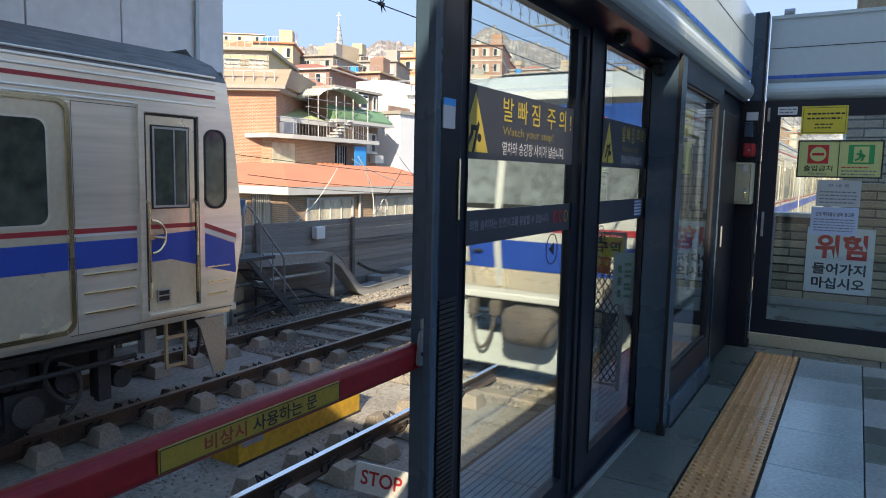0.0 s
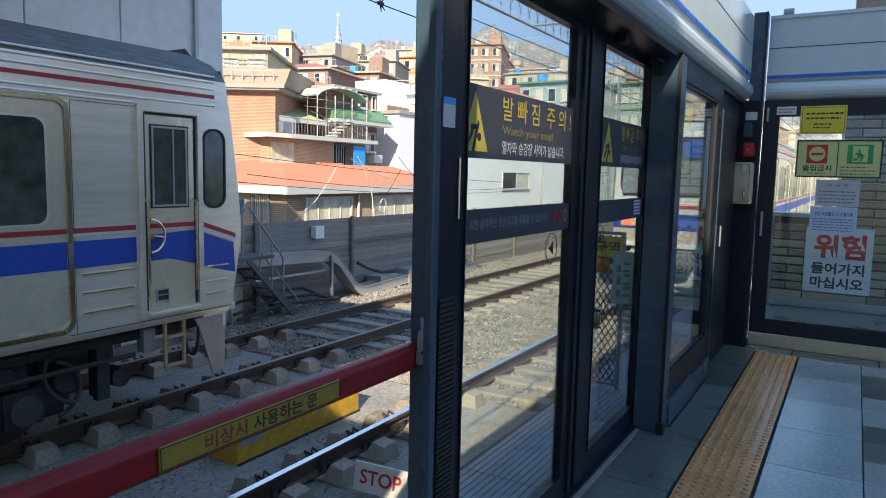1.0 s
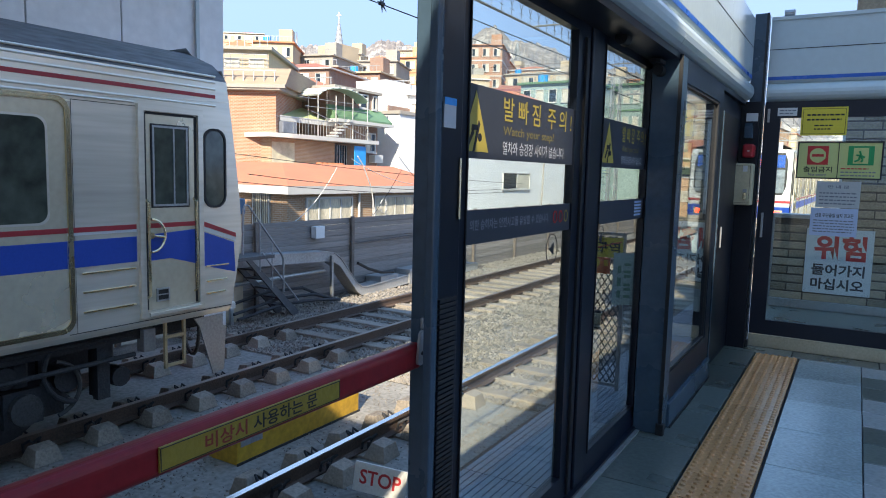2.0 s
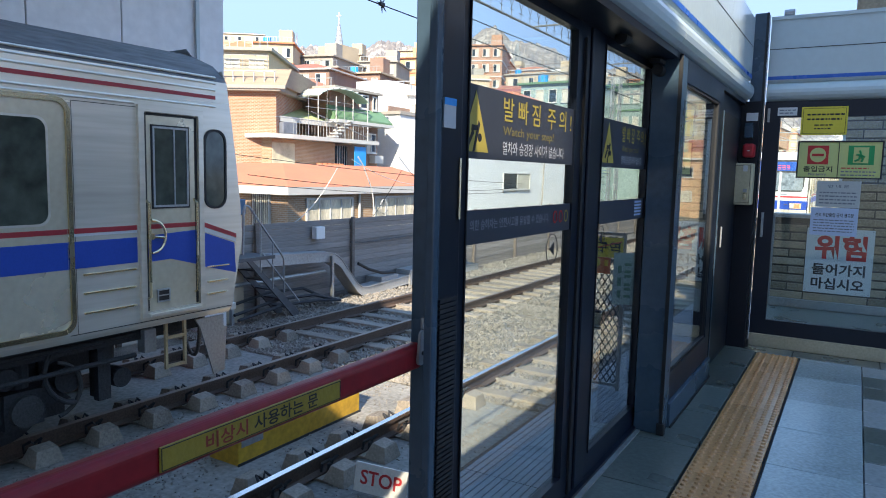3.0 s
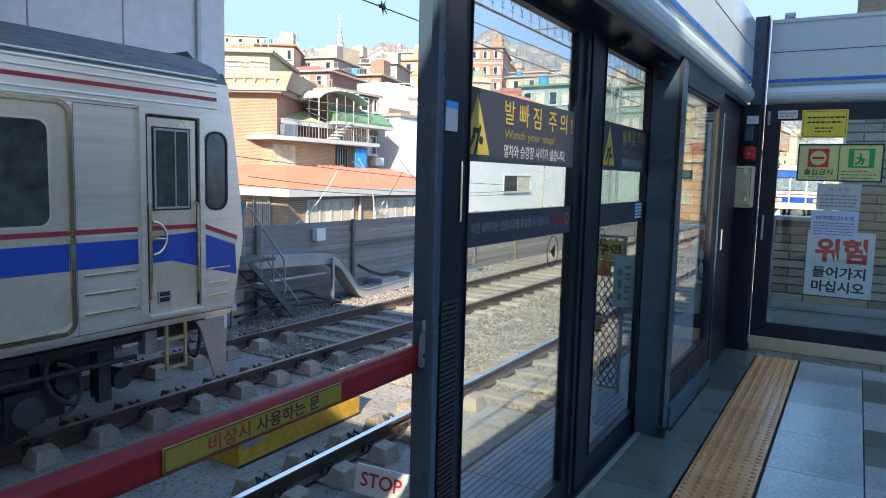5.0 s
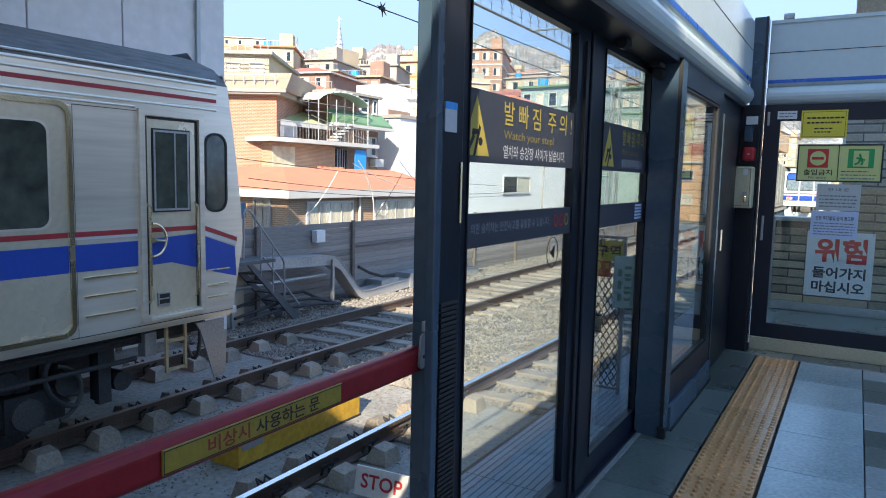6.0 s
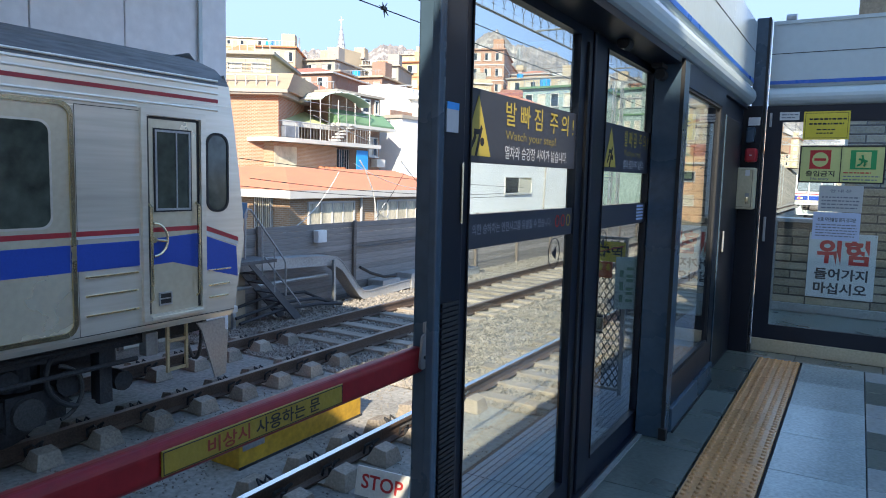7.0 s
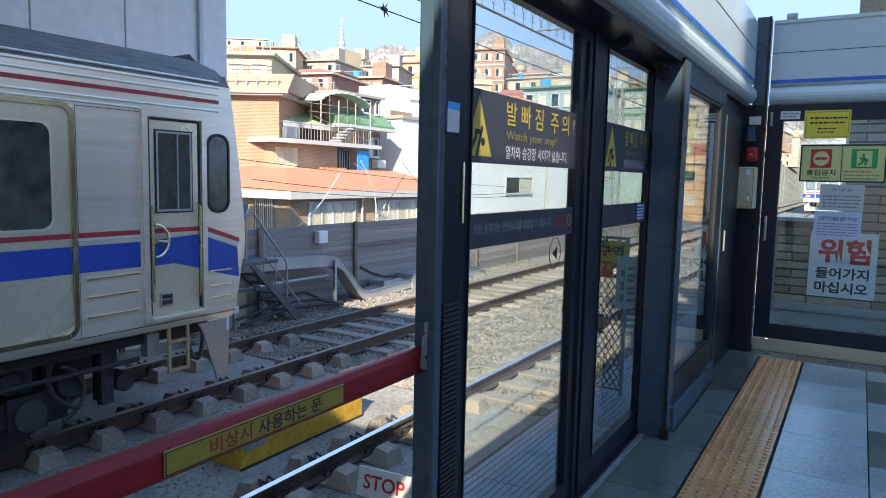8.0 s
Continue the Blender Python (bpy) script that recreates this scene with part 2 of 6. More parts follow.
def thing(name, at, label, category, group="", kind=""):
    ob = new(name)
    ob.location = at
    ob.empty_display_size = 0.1
    ORIGIN[ob] = Vector(at)
    return tagged(ob, label, category, group, kind)


def finish(name, bm, material, smooth=False):
    me = bpy.data.meshes.new(name)
    bm.to_mesh(me)
    bm.free()
    me.materials.append(material)
    if smooth:
        for p in me.polygons:
            p.use_smooth = True
    return me


def part(name, bm, material, parent, label="", smooth=False):
    """One mesh under a thing or a part, given in world metres."""
    o = ORIGIN[parent]
    bmesh.ops.translate(bm, verts=bm.verts[:], vec=-o)
    ob = new(name, finish(name, bm, material, smooth))
    ob.parent = parent
    ORIGIN[ob] = o
    return tagged(ob, label)


def solid(name, bm, material, label, category, group="", kind="", smooth=False):
    """A thing or a piece of the setting that is one mesh."""
    ob = new(name, finish(name, bm, material, smooth))
    ORIGIN[ob] = Vector((0, 0, 0))
    return tagged(ob, label, category, group, kind)


def words(name, body, origin, u, v, w, h, material, parent, label="", bold=0.018):
    """Flat lettering that fills w by h from its lower left corner, along u and v."""
    cu = bpy.data.curves.new(name, "FONT")
    cu.body, cu.resolution_u, cu.offset = body, 3, bold
    tmp = new(name, cu)
    bpy.context.view_layer.update()
    me = bpy.data.meshes.new_from_object(tmp.evaluated_get(bpy.context.evaluated_depsgraph_get()))
    bpy.data.objects.remove(tmp)
    co = np.array([tuple(q.co) for q in me.vertices]) if len(me.vertices) else np.zeros((1, 3))
    lo, size = co.min(0), np.maximum(np.ptp(co, 0), 1e-6)
    u, v, o = Vector(u), Vector(v), Vector(origin) - ORIGIN[parent]
    for q in me.vertices:
        q.co = o + u * ((q.co.x - lo[0]) / size[0] * w) + v * ((q.co.y - lo[1]) / size[1] * h)
    me.materials.clear()
    me.materials.append(material)
    ob = new(name, me)
    ob.parent = parent
    ORIGIN[ob] = ORIGIN[parent]
    return tagged(ob, label)


PX = Vector((1, 0, 0))
PY = Vector((0, 1, 0))
PZ = Vector((0, 0, 1))
GLAZE = mat("pale_glazing", (0.33, 0.42, 0.40), 0.15, vary=0.35, scale=0.5, bump=0)


# ---- ground and tracks ----
RZ = -1.1          # top of the rails
BED = -1.30        # concrete track bed


def terrain(x, y):
    """Height of the land: flat along the line, rising to a hill beyond the fence."""
    d = -10.4 - x
    if d <= 0:
        return BED - 0.12
    side = min(1.0, d / 1.5) * -2.6
    r = math.hypot(x, y)
    rise = max(0.0, r - 45) * 0.17
    rise = min(rise, 34 + max(0, r - 260) * 0.02)
    blend = min(1.0, d / 40)
    return BED - 0.12 + side + rise * blend + 1.2 * math.sin(x * 0.05) * math.sin(y * 0.043) * blend


def build_ground():
    bm = bmesh.new()
    xs = [-3000, -1500, -800, -500, -350] + list(range(-280, -20, 10)) + [-20, -14, -11.9, -10.4, -6, 0, 6, 30, 100, 400, 1500, 3000]
    ys = [-3000, -800, -200, -60, -20, -8, -2] + list(range(4, 60, 8)) + list(range(60, 320, 20)) + [400, 600, 1000, 1800, 3000]
    g = [[bm.verts.new((x, y, terrain(x, y))) for y in ys] for x in xs]
    for i in range(len(xs) - 1):
        for j in range(len(ys) - 1):
            bm.faces.new((g[i][j], g[i + 1][j], g[i + 1][j + 1], g[i][j + 1]))
    return solid("ground", bm, SOIL, "bare grey-brown earth and gravel round the railway", "ground", kind="structure", smooth=True)


build_ground()

# the concrete bed ends and ballast begins about here
SLAB_END = 8.6
solid("track_bed_near", bx(-5.35, -1.75, -25, 7.45, BED - 0.1, BED), CONC, "stained pale concrete slab under the near track", "track bed", kind="structure")
solid("track_bed_far", bx(-9.1, -5.36, -25, SLAB_END, BED - 0.1, BED - 0.002), CONC, "grey concrete slab under the parked train", "track bed", kind="structure")
bed = bmesh.new()
prism(bed, [(-9.9, BED - 0.1), (-9.4, BED), (-1.75, BED), (-1.75, BED - 0.3), (-9.9, BED - 0.3)], "y", 7.46, 420)
solid("ballast_bed", bed, GRAVEL, "bed of grey crushed stone between the rails", "ballast", kind="structure")
bed = bmesh.new()
prism(bed, [(-10.02, BED - 0.1), (-9.7, BED - 0.02), (-9.11, BED - 0.02), (-9.11, BED - 0.3), (-10.02, BED - 0.3)], "y", -25, 7.455)
solid("ballast_verge", bed, GRAVEL, "strip of grey crushed stone beside the fence", "ballast", kind="structure")


def build_stones():
    """Loose ballast stones where the bed is seen from nearest."""
    rnd = random.Random(4)
    verts, faces = [], []
    base = [(1, 1, 1), (-1, -1, 1), (-1, 1, -1), (1, -1, -1), (0.9, 0, -0.7), (-0.8, 0.3, 0.9), (0, 0.9, 0.2), (0.1, -1, 0)]
    hull = bmesh.new()
    for v in base:
        hull.verts.new(v)
    bmesh.ops.convex_hull(hull, input=hull.verts[:])
    hull.verts.index_update()
    loose = [v.co.copy() for v in hull.verts]
    tri = [[v.index for v in f.verts] for f in hull.faces]
    hull.free()
    for k in range(36000):
        y = 7.5 + (rnd.random() ** 1.7) * 22
        x = rnd.uniform(-9.9, -2.2)
        if min(abs(x - r) for r in (-8.17, -6.67, -4.08, -2.58)) < 0.1:
            continue
        s = rnd.uniform(0.010, 0.027)
        m = Euler((rnd.random() * 6, rnd.random() * 6, rnd.random() * 6)).to_matrix()
        n = len(verts)
        verts += [tuple(Vector((x, y, BED + s * 0.3)) + m @ (c * s)) for c in loose]
        faces += [[i + n for i in t] for t in tri]
    for k in range(2600):
        # grit spilled over the concrete slab
        x, y = rnd.choice((rnd.uniform(-5.3, -4.2), rnd.uniform(-6.5, -5.3), rnd.gauss(-5.25, 0.12), rnd.uniform(-3.9, -2.7))), rnd.uniform(2.8, 7.4)
        s = rnd.uniform(0.003, 0.011)
        m = Euler((rnd.random() * 6, rnd.random() * 6, rnd.random() * 6)).to_matrix()
        n = len(verts)
        verts += [tuple(Vector((x, y, BED + s * 0.4)) + m @ (c * s)) for c in loose]
        faces += [[i + n for i in t] for t in tri]
    me = bpy.data.meshes.new("ballast_stones")
    me.from_pydata(verts, [], faces)
    me.materials.append(STONE)
    tagged(new("ballast_stones", me), "loose crushed grey and tan ballast stones", "ballast", kind="stuff")


build_stones()


def build_rail(x, top, label, y0=-25, y1=420):
    th = thing("rail", (x, 0, RZ), label, "rail", "rails of the two tracks")
    o = [(x - 0.07, BED + 0.03), (x + 0.07, BED + 0.03), (x + 0.07, BED + 0.045), (x + 0.012, BED + 0.065), (x + 0.012, RZ - 0.045),
         (x + 0.036, RZ - 0.035), (x + 0.036, RZ - 0.004), (x - 0.036, RZ - 0.004), (x - 0.036, RZ - 0.035), (x - 0.012, RZ - 0.045), (x - 0.012, BED + 0.065), (x - 0.07, BED + 0.045)]
    part("web", pr(o, "y", y0, y1), RAIL, th, "rust-brown rail side")
    part("head", bx(x - 0.031, x + 0.031, y0, y1, RZ - 0.0035, RZ + 0.002), top, th, "rubbed running surface")


build_rail(-4.08, RAILTOP, "steel rail with bright polished head on concrete blocks")
build_rail(-2.58, RAILTOP, "polished steel rail beside the platform edge")
build_rail(-6.67, RAIL_D, "rusty steel rail with dull head under the parked train")
build_rail(-8.17, RAIL_D, "rusty steel rail with dull head near the fence")


def sleeper_block():
    """Sloped concrete rail seat with its spring clip, origin under the rail."""
    th = new("concrete_block")
    ORIGIN[th] = Vector((0, 0, 0))
    bm = bmesh.new()
    prism(bm, [(-0.38, 0), (0.38, 0), (0.345, 0.15), (0.20, 0.17), (0.13, 0.028), (-0.13, 0.028), (-0.20, 0.17), (-0.345, 0.15)], "y", -0.14, 0.14)
    for v in bm.verts:
        if v.co.z > 0.1:
            v.co.y *= 0.72
    bmesh.ops.bevel(bm, geom=bm.edges[:], offset=0.005, segments=1, affect="EDGES")
    part("block", bm, CONC_D, th)
    for s in (-1, 1):
        c = bmesh.new()
        path_tube(c, [(s * 0.05, -0.06, 0.06), (s * 0.08, -0.08, 0.15), (s * 0.15, -0.05, 0.195), (s * 0.11, 0.0, 0.15), (s * 0.15, 0.05, 0.195), (s * 0.08, 0.08, 0.15), (s * 0.05, 0.06, 0.06)], 0.014, 6)
        box(c, s * 0.10 - 0.015, s * 0.10 + 0.015, -0.02, 0.02, 0.05, 0.125)
        part("rail_clip", c, DARK, th, "dark spring clip")
    return tagged(th, "sloped concrete rail seat with dark spring clip", "rail seat", "rail seats along the track slab")


def cross_sleeper():
    th = new("sleeper")
    ORIGIN[th] = Vector((0, 0, 0))
    bm = bmesh.new()
    prism(bm, [(-0.14, -0.1), (0.14, -0.1), (0.11, 0.055), (-0.11, 0.055)], "x", -1.25, 1.25)
    bmesh.ops.bevel(bm, geom=bm.edges[:], offset=0.01, segments=1, affect="EDGES")
    part("beam", bm, CONC_D, th)
    for x in (-0.75, 0.75):
        for s in (-1, 1):
            c = bmesh.new()
            path_tube(c, [(x + s * 0.06, -0.04, 0.06), (x + s * 0.10, -0.05, 0.09), (x + s * 0.13, 0.0, 0.095), (x + s * 0.10, 0.05, 0.09), (x + s * 0.06, 0.04, 0.06)], 0.009, 6)
            part("rail_clip", c, RAIL, th, "rusty spring clip")
    return tagged(th, "weathered concrete sleeper bedded in ballast", "sleeper", "sleepers in the ballast")


seat = sleeper_block()
first = True
for x, ya, yb, off in ((-4.08, 2.8, 7.3, 0.1), (-6.67, 2.6, 8.4, 0.28), (-8.17, 5.6, 8.4, 0.28)):
    y = ya + off
    while y < yb:
        if first:
            seat.matrix_basis = pose(x, y, BED)
            first = False
        else:
            copy_thing(seat, pose(x, y, BED))
        y += 0.62
beam = cross_sleeper()
first = True
for x, ya in ((-7.42, SLAB_END + 0.2), (-3.33, 7.75)):
    for k in range(60):
        m = pose(x, ya + 0.62 * k, BED + 0.0, 0, 0, random.uniform(-0.6, 0.6))
        if first:
            beam.matrix_basis = m
            first = False
        else:
            copy_thing(beam, m)

# ---- platform ----
PE = -1.62         # platform edge
solid("platform", bx(PE, 5.0, -12, 6.9, -1.5, -0.03), GROUT, "concrete platform body with dark joints", "platform", kind="structure")
solid("platform_end", bx(PE, 5.0, 6.901, 9.3, -1.5, -0.006), TILE_D, "grey paved platform end behind the glass door", "platform", kind="structure")


def build_tiles():
    """Floor tiles: pieces of one shape, each an object under the floor."""
    fl = thing("floor", (0, 0, 0), "smooth blue-grey stone floor tiles, glossy and worn", "floor", kind="structure")
    shapes = {}
    def tile(name, x0, x1, y0, y1, material, z=0.0):
        key = (round(x1 - x0, 3), round(y1 - y0, 3), material.name)
        if key not in shapes:
            bm = bx(0.003, x1 - x0 - 0.003, 0.003, y1 - y0 - 0.003, -0.028, 0.0)
            top = [e for e in bm.edges if all(v.co.z > -0.001 for v in e.verts)]
            bmesh.ops.bevel(bm, geom=top, offset=0.003, segments=1, affect="EDGES")
            shapes[key] = finish(name, bm, material)
        ob = new(name, shapes[key])
        ob.parent = fl
        ob.location = (x0, y0, z + random.uniform(-0.0008, 0.0008))
    y = 6.565
    row = 0
    while y > -1:
        h = 0.65
        tile("floor_tile", -0.315, 0.14, y - h, y, TILE)
        for k in range(6):
            tile("floor_tile", 0.14 + 0.3 * k, 0.44 + 0.3 * k, y - h / 2, y, TILE_D if (row + k) % 2 else TILE_L)
            tile("floor_tile", 0.14 + 0.3 * k, 0.44 + 0.3 * k, y - h, y - h / 2, TILE_L if (row + k) % 2 else TILE_D)
        tile("floor_tile", -1.03, -0.665, y - h, y, TILE_D)
        y -= h
        row += 1
    for k in range(4):
        tile("floor_tile", -1.03 + 0.65 * k, -0.38 + 0.65 * k, 6.565, 6.82, TILE_D)
    return fl


floor = build_tiles()


def build_tactile():
    th = thing("tactile_strip", (-0.49, 0, 0), "strip of yellow-brown tactile paving with raised studs", "tactile paving", kind="structure")
    w = 0.33
    shapes = []
    for kind in range(1):
        bm = bmesh.new()
        box(bm, -w / 2 + 0.003, w / 2 - 0.003, 0.002, 0.322, -0.025, 0.003, bevel=0.002)
        for i in range(6):
            for j in range(6):
                x, y = -w / 2 + w * (i + 0.5) / 6, 0.325 * (j + 0.5) / 6
                bmesh.ops.create_cone(bm, cap_ends=True, segments=10, radius1=0.016, radius2=0.010, depth=0.009, matrix=Matrix.Translation((x, y, 0.0075)))
        shapes.append(finish("tactile_tile", bm, TACT))
    y = 6.545 - 0.325
    while y > -1.5:
        ob = new("tactile_tile", shapes[0])
        ob.parent = th
        ob.location = (0, y, random.uniform(-0.001, 0.001))
        y -= 0.325
    return th


build_tactile()
ORIGIN[floor] = Vector((0, 0, 0))

# ledge outside the screen doors
led = thing("platform_ledge", (-1.4, 0, 0), "blue-grey ribbed metal edge plate of the platform", "platform edge", kind="structure")
bm = bmesh.new()
for k in range(11):
    x = PE + 0.006 + k * 0.037
    for j in range(9):
        box(bm, x, x + 0.030, -2 + 1.25 * j, -0.756 + 1.25 * j, -0.03, 0.003)
box(bm, PE, -1.2, -2, 9.2, -0.03, -0.003)
part("ribs", bm, LEDGE, led)
part("nosing", bx(PE - 0.02, PE, -2, 9.2, -0.12, 0.0), BLACK, led, "black rubber edge strip")
part("threshold", bx(-1.199, -1.13, -2, 6.8, -0.03, 0.002), CONC_D, led, "pale speckled edge strip")

# ---- screen doors along the platform ----
XD = -1.08         # plane of the sliding doors
XF = -0.87         # plane of the white header


def rect_frame(y0, y1, z0, z1, w, x0, x1):
    return rg([(y0, z0), (y1, z0), (y1, z1), (y0, z1)], [(y0 + w, z0 + w), (y1 - w, z0 + w), (y1 - w, z1 - w), (y0 + w, z1 - w)], "x", x0, x1)


def warning_triangle(th, y, z, h):
    """Yellow triangle with a dark stumbling figure made of plain bars."""
    x = XD + 0.012
    w = h * 0.95
    bm = bmesh.new()
    prism(bm, [(y, z), (y + w, z), (y + w / 2, z + h)], "x", x, x + 0.001)
    part("warning_triangle", bm, INK_Y, th, "yellow warning triangle")
    bm = bmesh.new()
    for o in (((0.40, 0.0), (0.47, 0.0), (0.66, 0.46), (0.60, 0.52)), ((0.28, 0.10), (0.44, 0.30), (0.40, 0.40), (0.22, 0.12)), ((0.34, 0.34), (0.58, 0.36), (0.56, 0.44), (0.36, 0.44))):
        prism(bm, [(y + u * w, z + v * h) for u, v in o], "x", x + 0.001, x + 0.002)
    tube(bm, (x + 0.001, y + 0.66 * w, z + 0.24 * h), (x + 0.002, y + 0.66 * w, z + 0.24 * h), 0.07 * h, 12)
    part("triangle_mark", bm, INK, th)


def build_door(y0, y1, arrow, tri, text, small):
    """A sliding platform door: frame, pane, two dark bands with lettering."""
    th = thing("screen_door", (XD, (y0 + y1) / 2, 0), "dark-framed glass sliding platform door with warning lettering", "screen door", "platform screen doors")
    f = bmesh.new()
    box(f, XD - 0.02, XD + 0.02, y0, y0 + 0.05, 0.02, 2.16)
    box(f, XD - 0.02, XD + 0.02, y1 - 0.15, y1, 0.02, 2.16)
    box(f, XD - 0.02, XD + 0.02, y0 + 0.05, y1 - 0.15, 2.12, 2.16)
    box(f, XD - 0.02, XD + 0.02, y0 + 0.05, y1 - 0.15, 0.02, 0.135)
    part("frame", f, FRAME, th)
    seal = bmesh.new()
    box(seal, XD + 0.02, XD + 0.032, y1 - 0.075, y1 - 0.06, 0.03, 2.1)
    box(seal, XD + 0.02, XD + 0.026, y0 + 0.05, y0 + 0.056, 0.13, 2.12)
    part("seal", seal, BLACK, th, "black rubber seal")
    ga, gb = y0 + 0.05, y1 - 0.15
    p = part("pane", bx(XD - 0.004, XD + 0.004, ga, gb, 0.135, 2.12), PANE, th, "clear glass pane")
    p.visible_shadow = False
    part("sign_band", bx(XD + 0.005, XD + 0.011, ga, gb, 1.55, 1.785), FRAME_S, th, "dark slate band with yellow lettering")
    part("lower_band", bx(XD + 0.005, XD + 0.011, ga, gb, 1.27, 1.383), FRAME_S, th, "dark slate band with white lettering")
    n = gb - ga
    X = XD + 0.0125
    warning_triangle(th, ga + tri * n, 1.572, 0.195)
    words("lettering", "발 빠 짐  주 의 !", (X, ga + text * n, 1.685), PY, PZ, (0.97 - text) * n, 0.083, INK_Y, th, "", 0.006)
    words("lettering", "Watch your step!", (X, ga + text * n, 1.628), PY, PZ, 0.50 * (0.96 - text) / 0.7 * n, 0.040, INK_Y2, th, "", 0.004)
    words("lettering", "열차와 승강장 사이가 넓습니다.", (X, ga + text * n, 1.570), PY, PZ, (0.90 - text) * n, 0.046, INK_W, th, "", 0.004)
    if small:
        words("lettering", "의한 승하차는 안전사고를 유발할 수 있습니다.", (X, ga + 0.05, 1.315), PY, PZ, 0.70 * n, 0.036, INK_W2, th)
        for k, c in enumerate((INK_R, INK_R, INK_Y)):
            r = rg([(ga + n * (0.82 + 0.064 * k) + 0.022 * math.cos(a), 1.332 + 0.026 * math.sin(a)) for a in np.linspace(0, 6.28, 17)[:-1]],
                   [(ga + n * (0.82 + 0.064 * k) + 0.017 * math.cos(a), 1.332 + 0.02 * math.sin(a)) for a in np.linspace(0, 6.28, 17)[:-1]], "x", X, X + 0.001)
            part("symbol", r, c, th)
    else:
        bm = bmesh.new()
        for k in range(5):
            box(bm, X, X + 0.001, gb - 0.22 * n, gb - 0.06 * n, 1.29 + 0.018 * k, 1.30 + 0.018 * k)
        part("notice_lines", bm, PAPER_B, th, "pale sticker with illegible lines")
    # round arrow sticker
    yc, zc, r = ga + arrow * n, 1.198, 0.064
    o = [(yc + 0.98 * r * math.cos(a), zc + r * math.sin(a)) for a in np.linspace(0, 6.2832, 33)[:-1]]
    i = [(yc + 0.98 * r * 0.93 * math.cos(a), zc + r * 0.95 * math.sin(a)) for a in np.linspace(0, 6.2832, 33)[:-1]]
    part("arrow_ring", rg(o, i, "x", XD + 0.005, XD + 0.007), INK, th, "black ring sticker")
    s = -1
    part("arrow", pr([(yc + s * 0.028, zc), (yc - s * 0.02, zc + 0.028), (yc - s * 0.02, zc - 0.028)], "x", XD + 0.005, XD + 0.007), INK, th)
    return th


FRAME_S = mat("slate_band_film", (0.045, 0.05, 0.065), 0.35, vary=0.06, bump=0)
INK_Y2 = mat("faded_yellow_ink", (0.24, 0.19, 0.06), 0.5, vary=0.1, bump=0)
INK_W2 = mat("faded_white_ink", (0.24, 0.24, 0.26), 0.5, vary=0.1, bump=0)
build_door(1.87, 3.03, 0.815, -0.024, 0.284, True)
build_door(3.19, 4.23, 0.12, 0.05, 0.43, False)

# middle pocket between the two leaves
bm = bmesh.new()
box(bm, XD - 0.025, XD + 0.03, 3.04, 3.18, 0.02, 2.16, bevel=0.006)
solid("door_mullion", bm, FRAME, "dark upright between two screen doors", "door frame", kind="structure")
th = thing("door_track", (XD, 3, 0), "dark steel sill track under the sliding doors", "door track", kind="structure")
part("sill", bx(XD - 0.06, XD + 0.05, 1.6, 4.2, -0.02, 0.02), FRAME, th)
part("sill_lip", bx(XD + 0.051, XD + 0.075, 1.6, 4.2, -0.02, 0.008), GALV, th)
solid("door_header", bx(XD - 0.10, XF - 0.03, 1.62, 6.8, 2.165, 2.42), FRAME, "dark box beam above the screen doors", "header", kind="structure")


def build_post(name, x0, x1, y0, y1, label, z1=2.3):
    th = thing(name, ((x0 + x1) / 2, (y0 + y1) / 2, 0), label, "post", kind="structure")
    part("shaft", bx(x0, x1, y0, y1, 0, z1, bevel=0.008), FRAME_T, th)
    part("groove", bx(x1 - 0.018, x1 + 0.002, y0 - 0.003, y0 + 0.004, 0.02, z1), BLACK, th)
    part("foot_bracket", bx(x1 - 0.03, x1 + 0.015, y0 - 0.012, y0 + 0.03, 0, 0.07, bevel=0.004), BLACK, th)
    return th


build_post("door_post", -1.05, XF - 0.012, 4.05, 4.19, "grey-blue painted steel post of the screen wall", 2.19)

# the wide post beside the open emergency doorway
th = thing("doorway_post", (-0.95, 1.5, 0), "grey-blue steel post with a shutter's reflection modelled as black ribs", "post", kind="structure")
part("shaft", bx(-0.962, -0.90, 1.47, 1.505, 0, 2.6, bevel=0.006), FRAME_T, th)
part("side_plate", bx(-0.899, -0.875, 1.432, 1.456, 0, 2.6, bevel=0.004), FRAME_T, th)
part("back_plate", bx(-0.985, -0.905, 1.506, 1.615, 0, 2.6, bevel=0.004), FRAME, th)
# black ribs model the reflection of a shutter in the glass
bm = bmesh.new()
for k in range(150):
    z = 0.1 + k * 0.0135
    if z < 1.18:
        box(bm, -0.904, -0.898, 1.51, 1.595, z, z + 0.009)
part("ribbed_strip", bm, BLACK, th, "black ribs that stand in for a shutter's reflection")
part("sticker", bx(-0.904, -0.8995, 1.51, 1.57, 1.615, 1.69), INK_W, th, "white sticker with blue head")
part("sticker_head", bx(-0.8994, -0.8985, 1.51, 1.57, 1.672, 1.69), BLUE_T, th)
part("pull_handle", tb((-0.9, 1.60, 1.38), (-0.9, 1.60, 1.54), 0.004), CHROME, th, "thin steel pull")
lt = part("latch", pr([(1.444 + a + (b - 1.03) * 0.12, b) for a, b in rounded(-0.006, 0.026, 1.015, 1.105, 0.014)], "x", -0.922, -0.915), GALV, th, "worn steel latch plate")
part("latch_foot", bx(-0.924, -0.914, 1.456, 1.478, 1.107, 1.135, bevel=0.003), GALV, lt)
part("knob", tb((-0.9149, 1.456, 1.045), (-0.912, 1.456, 1.045), 0.005), BLACK, lt)


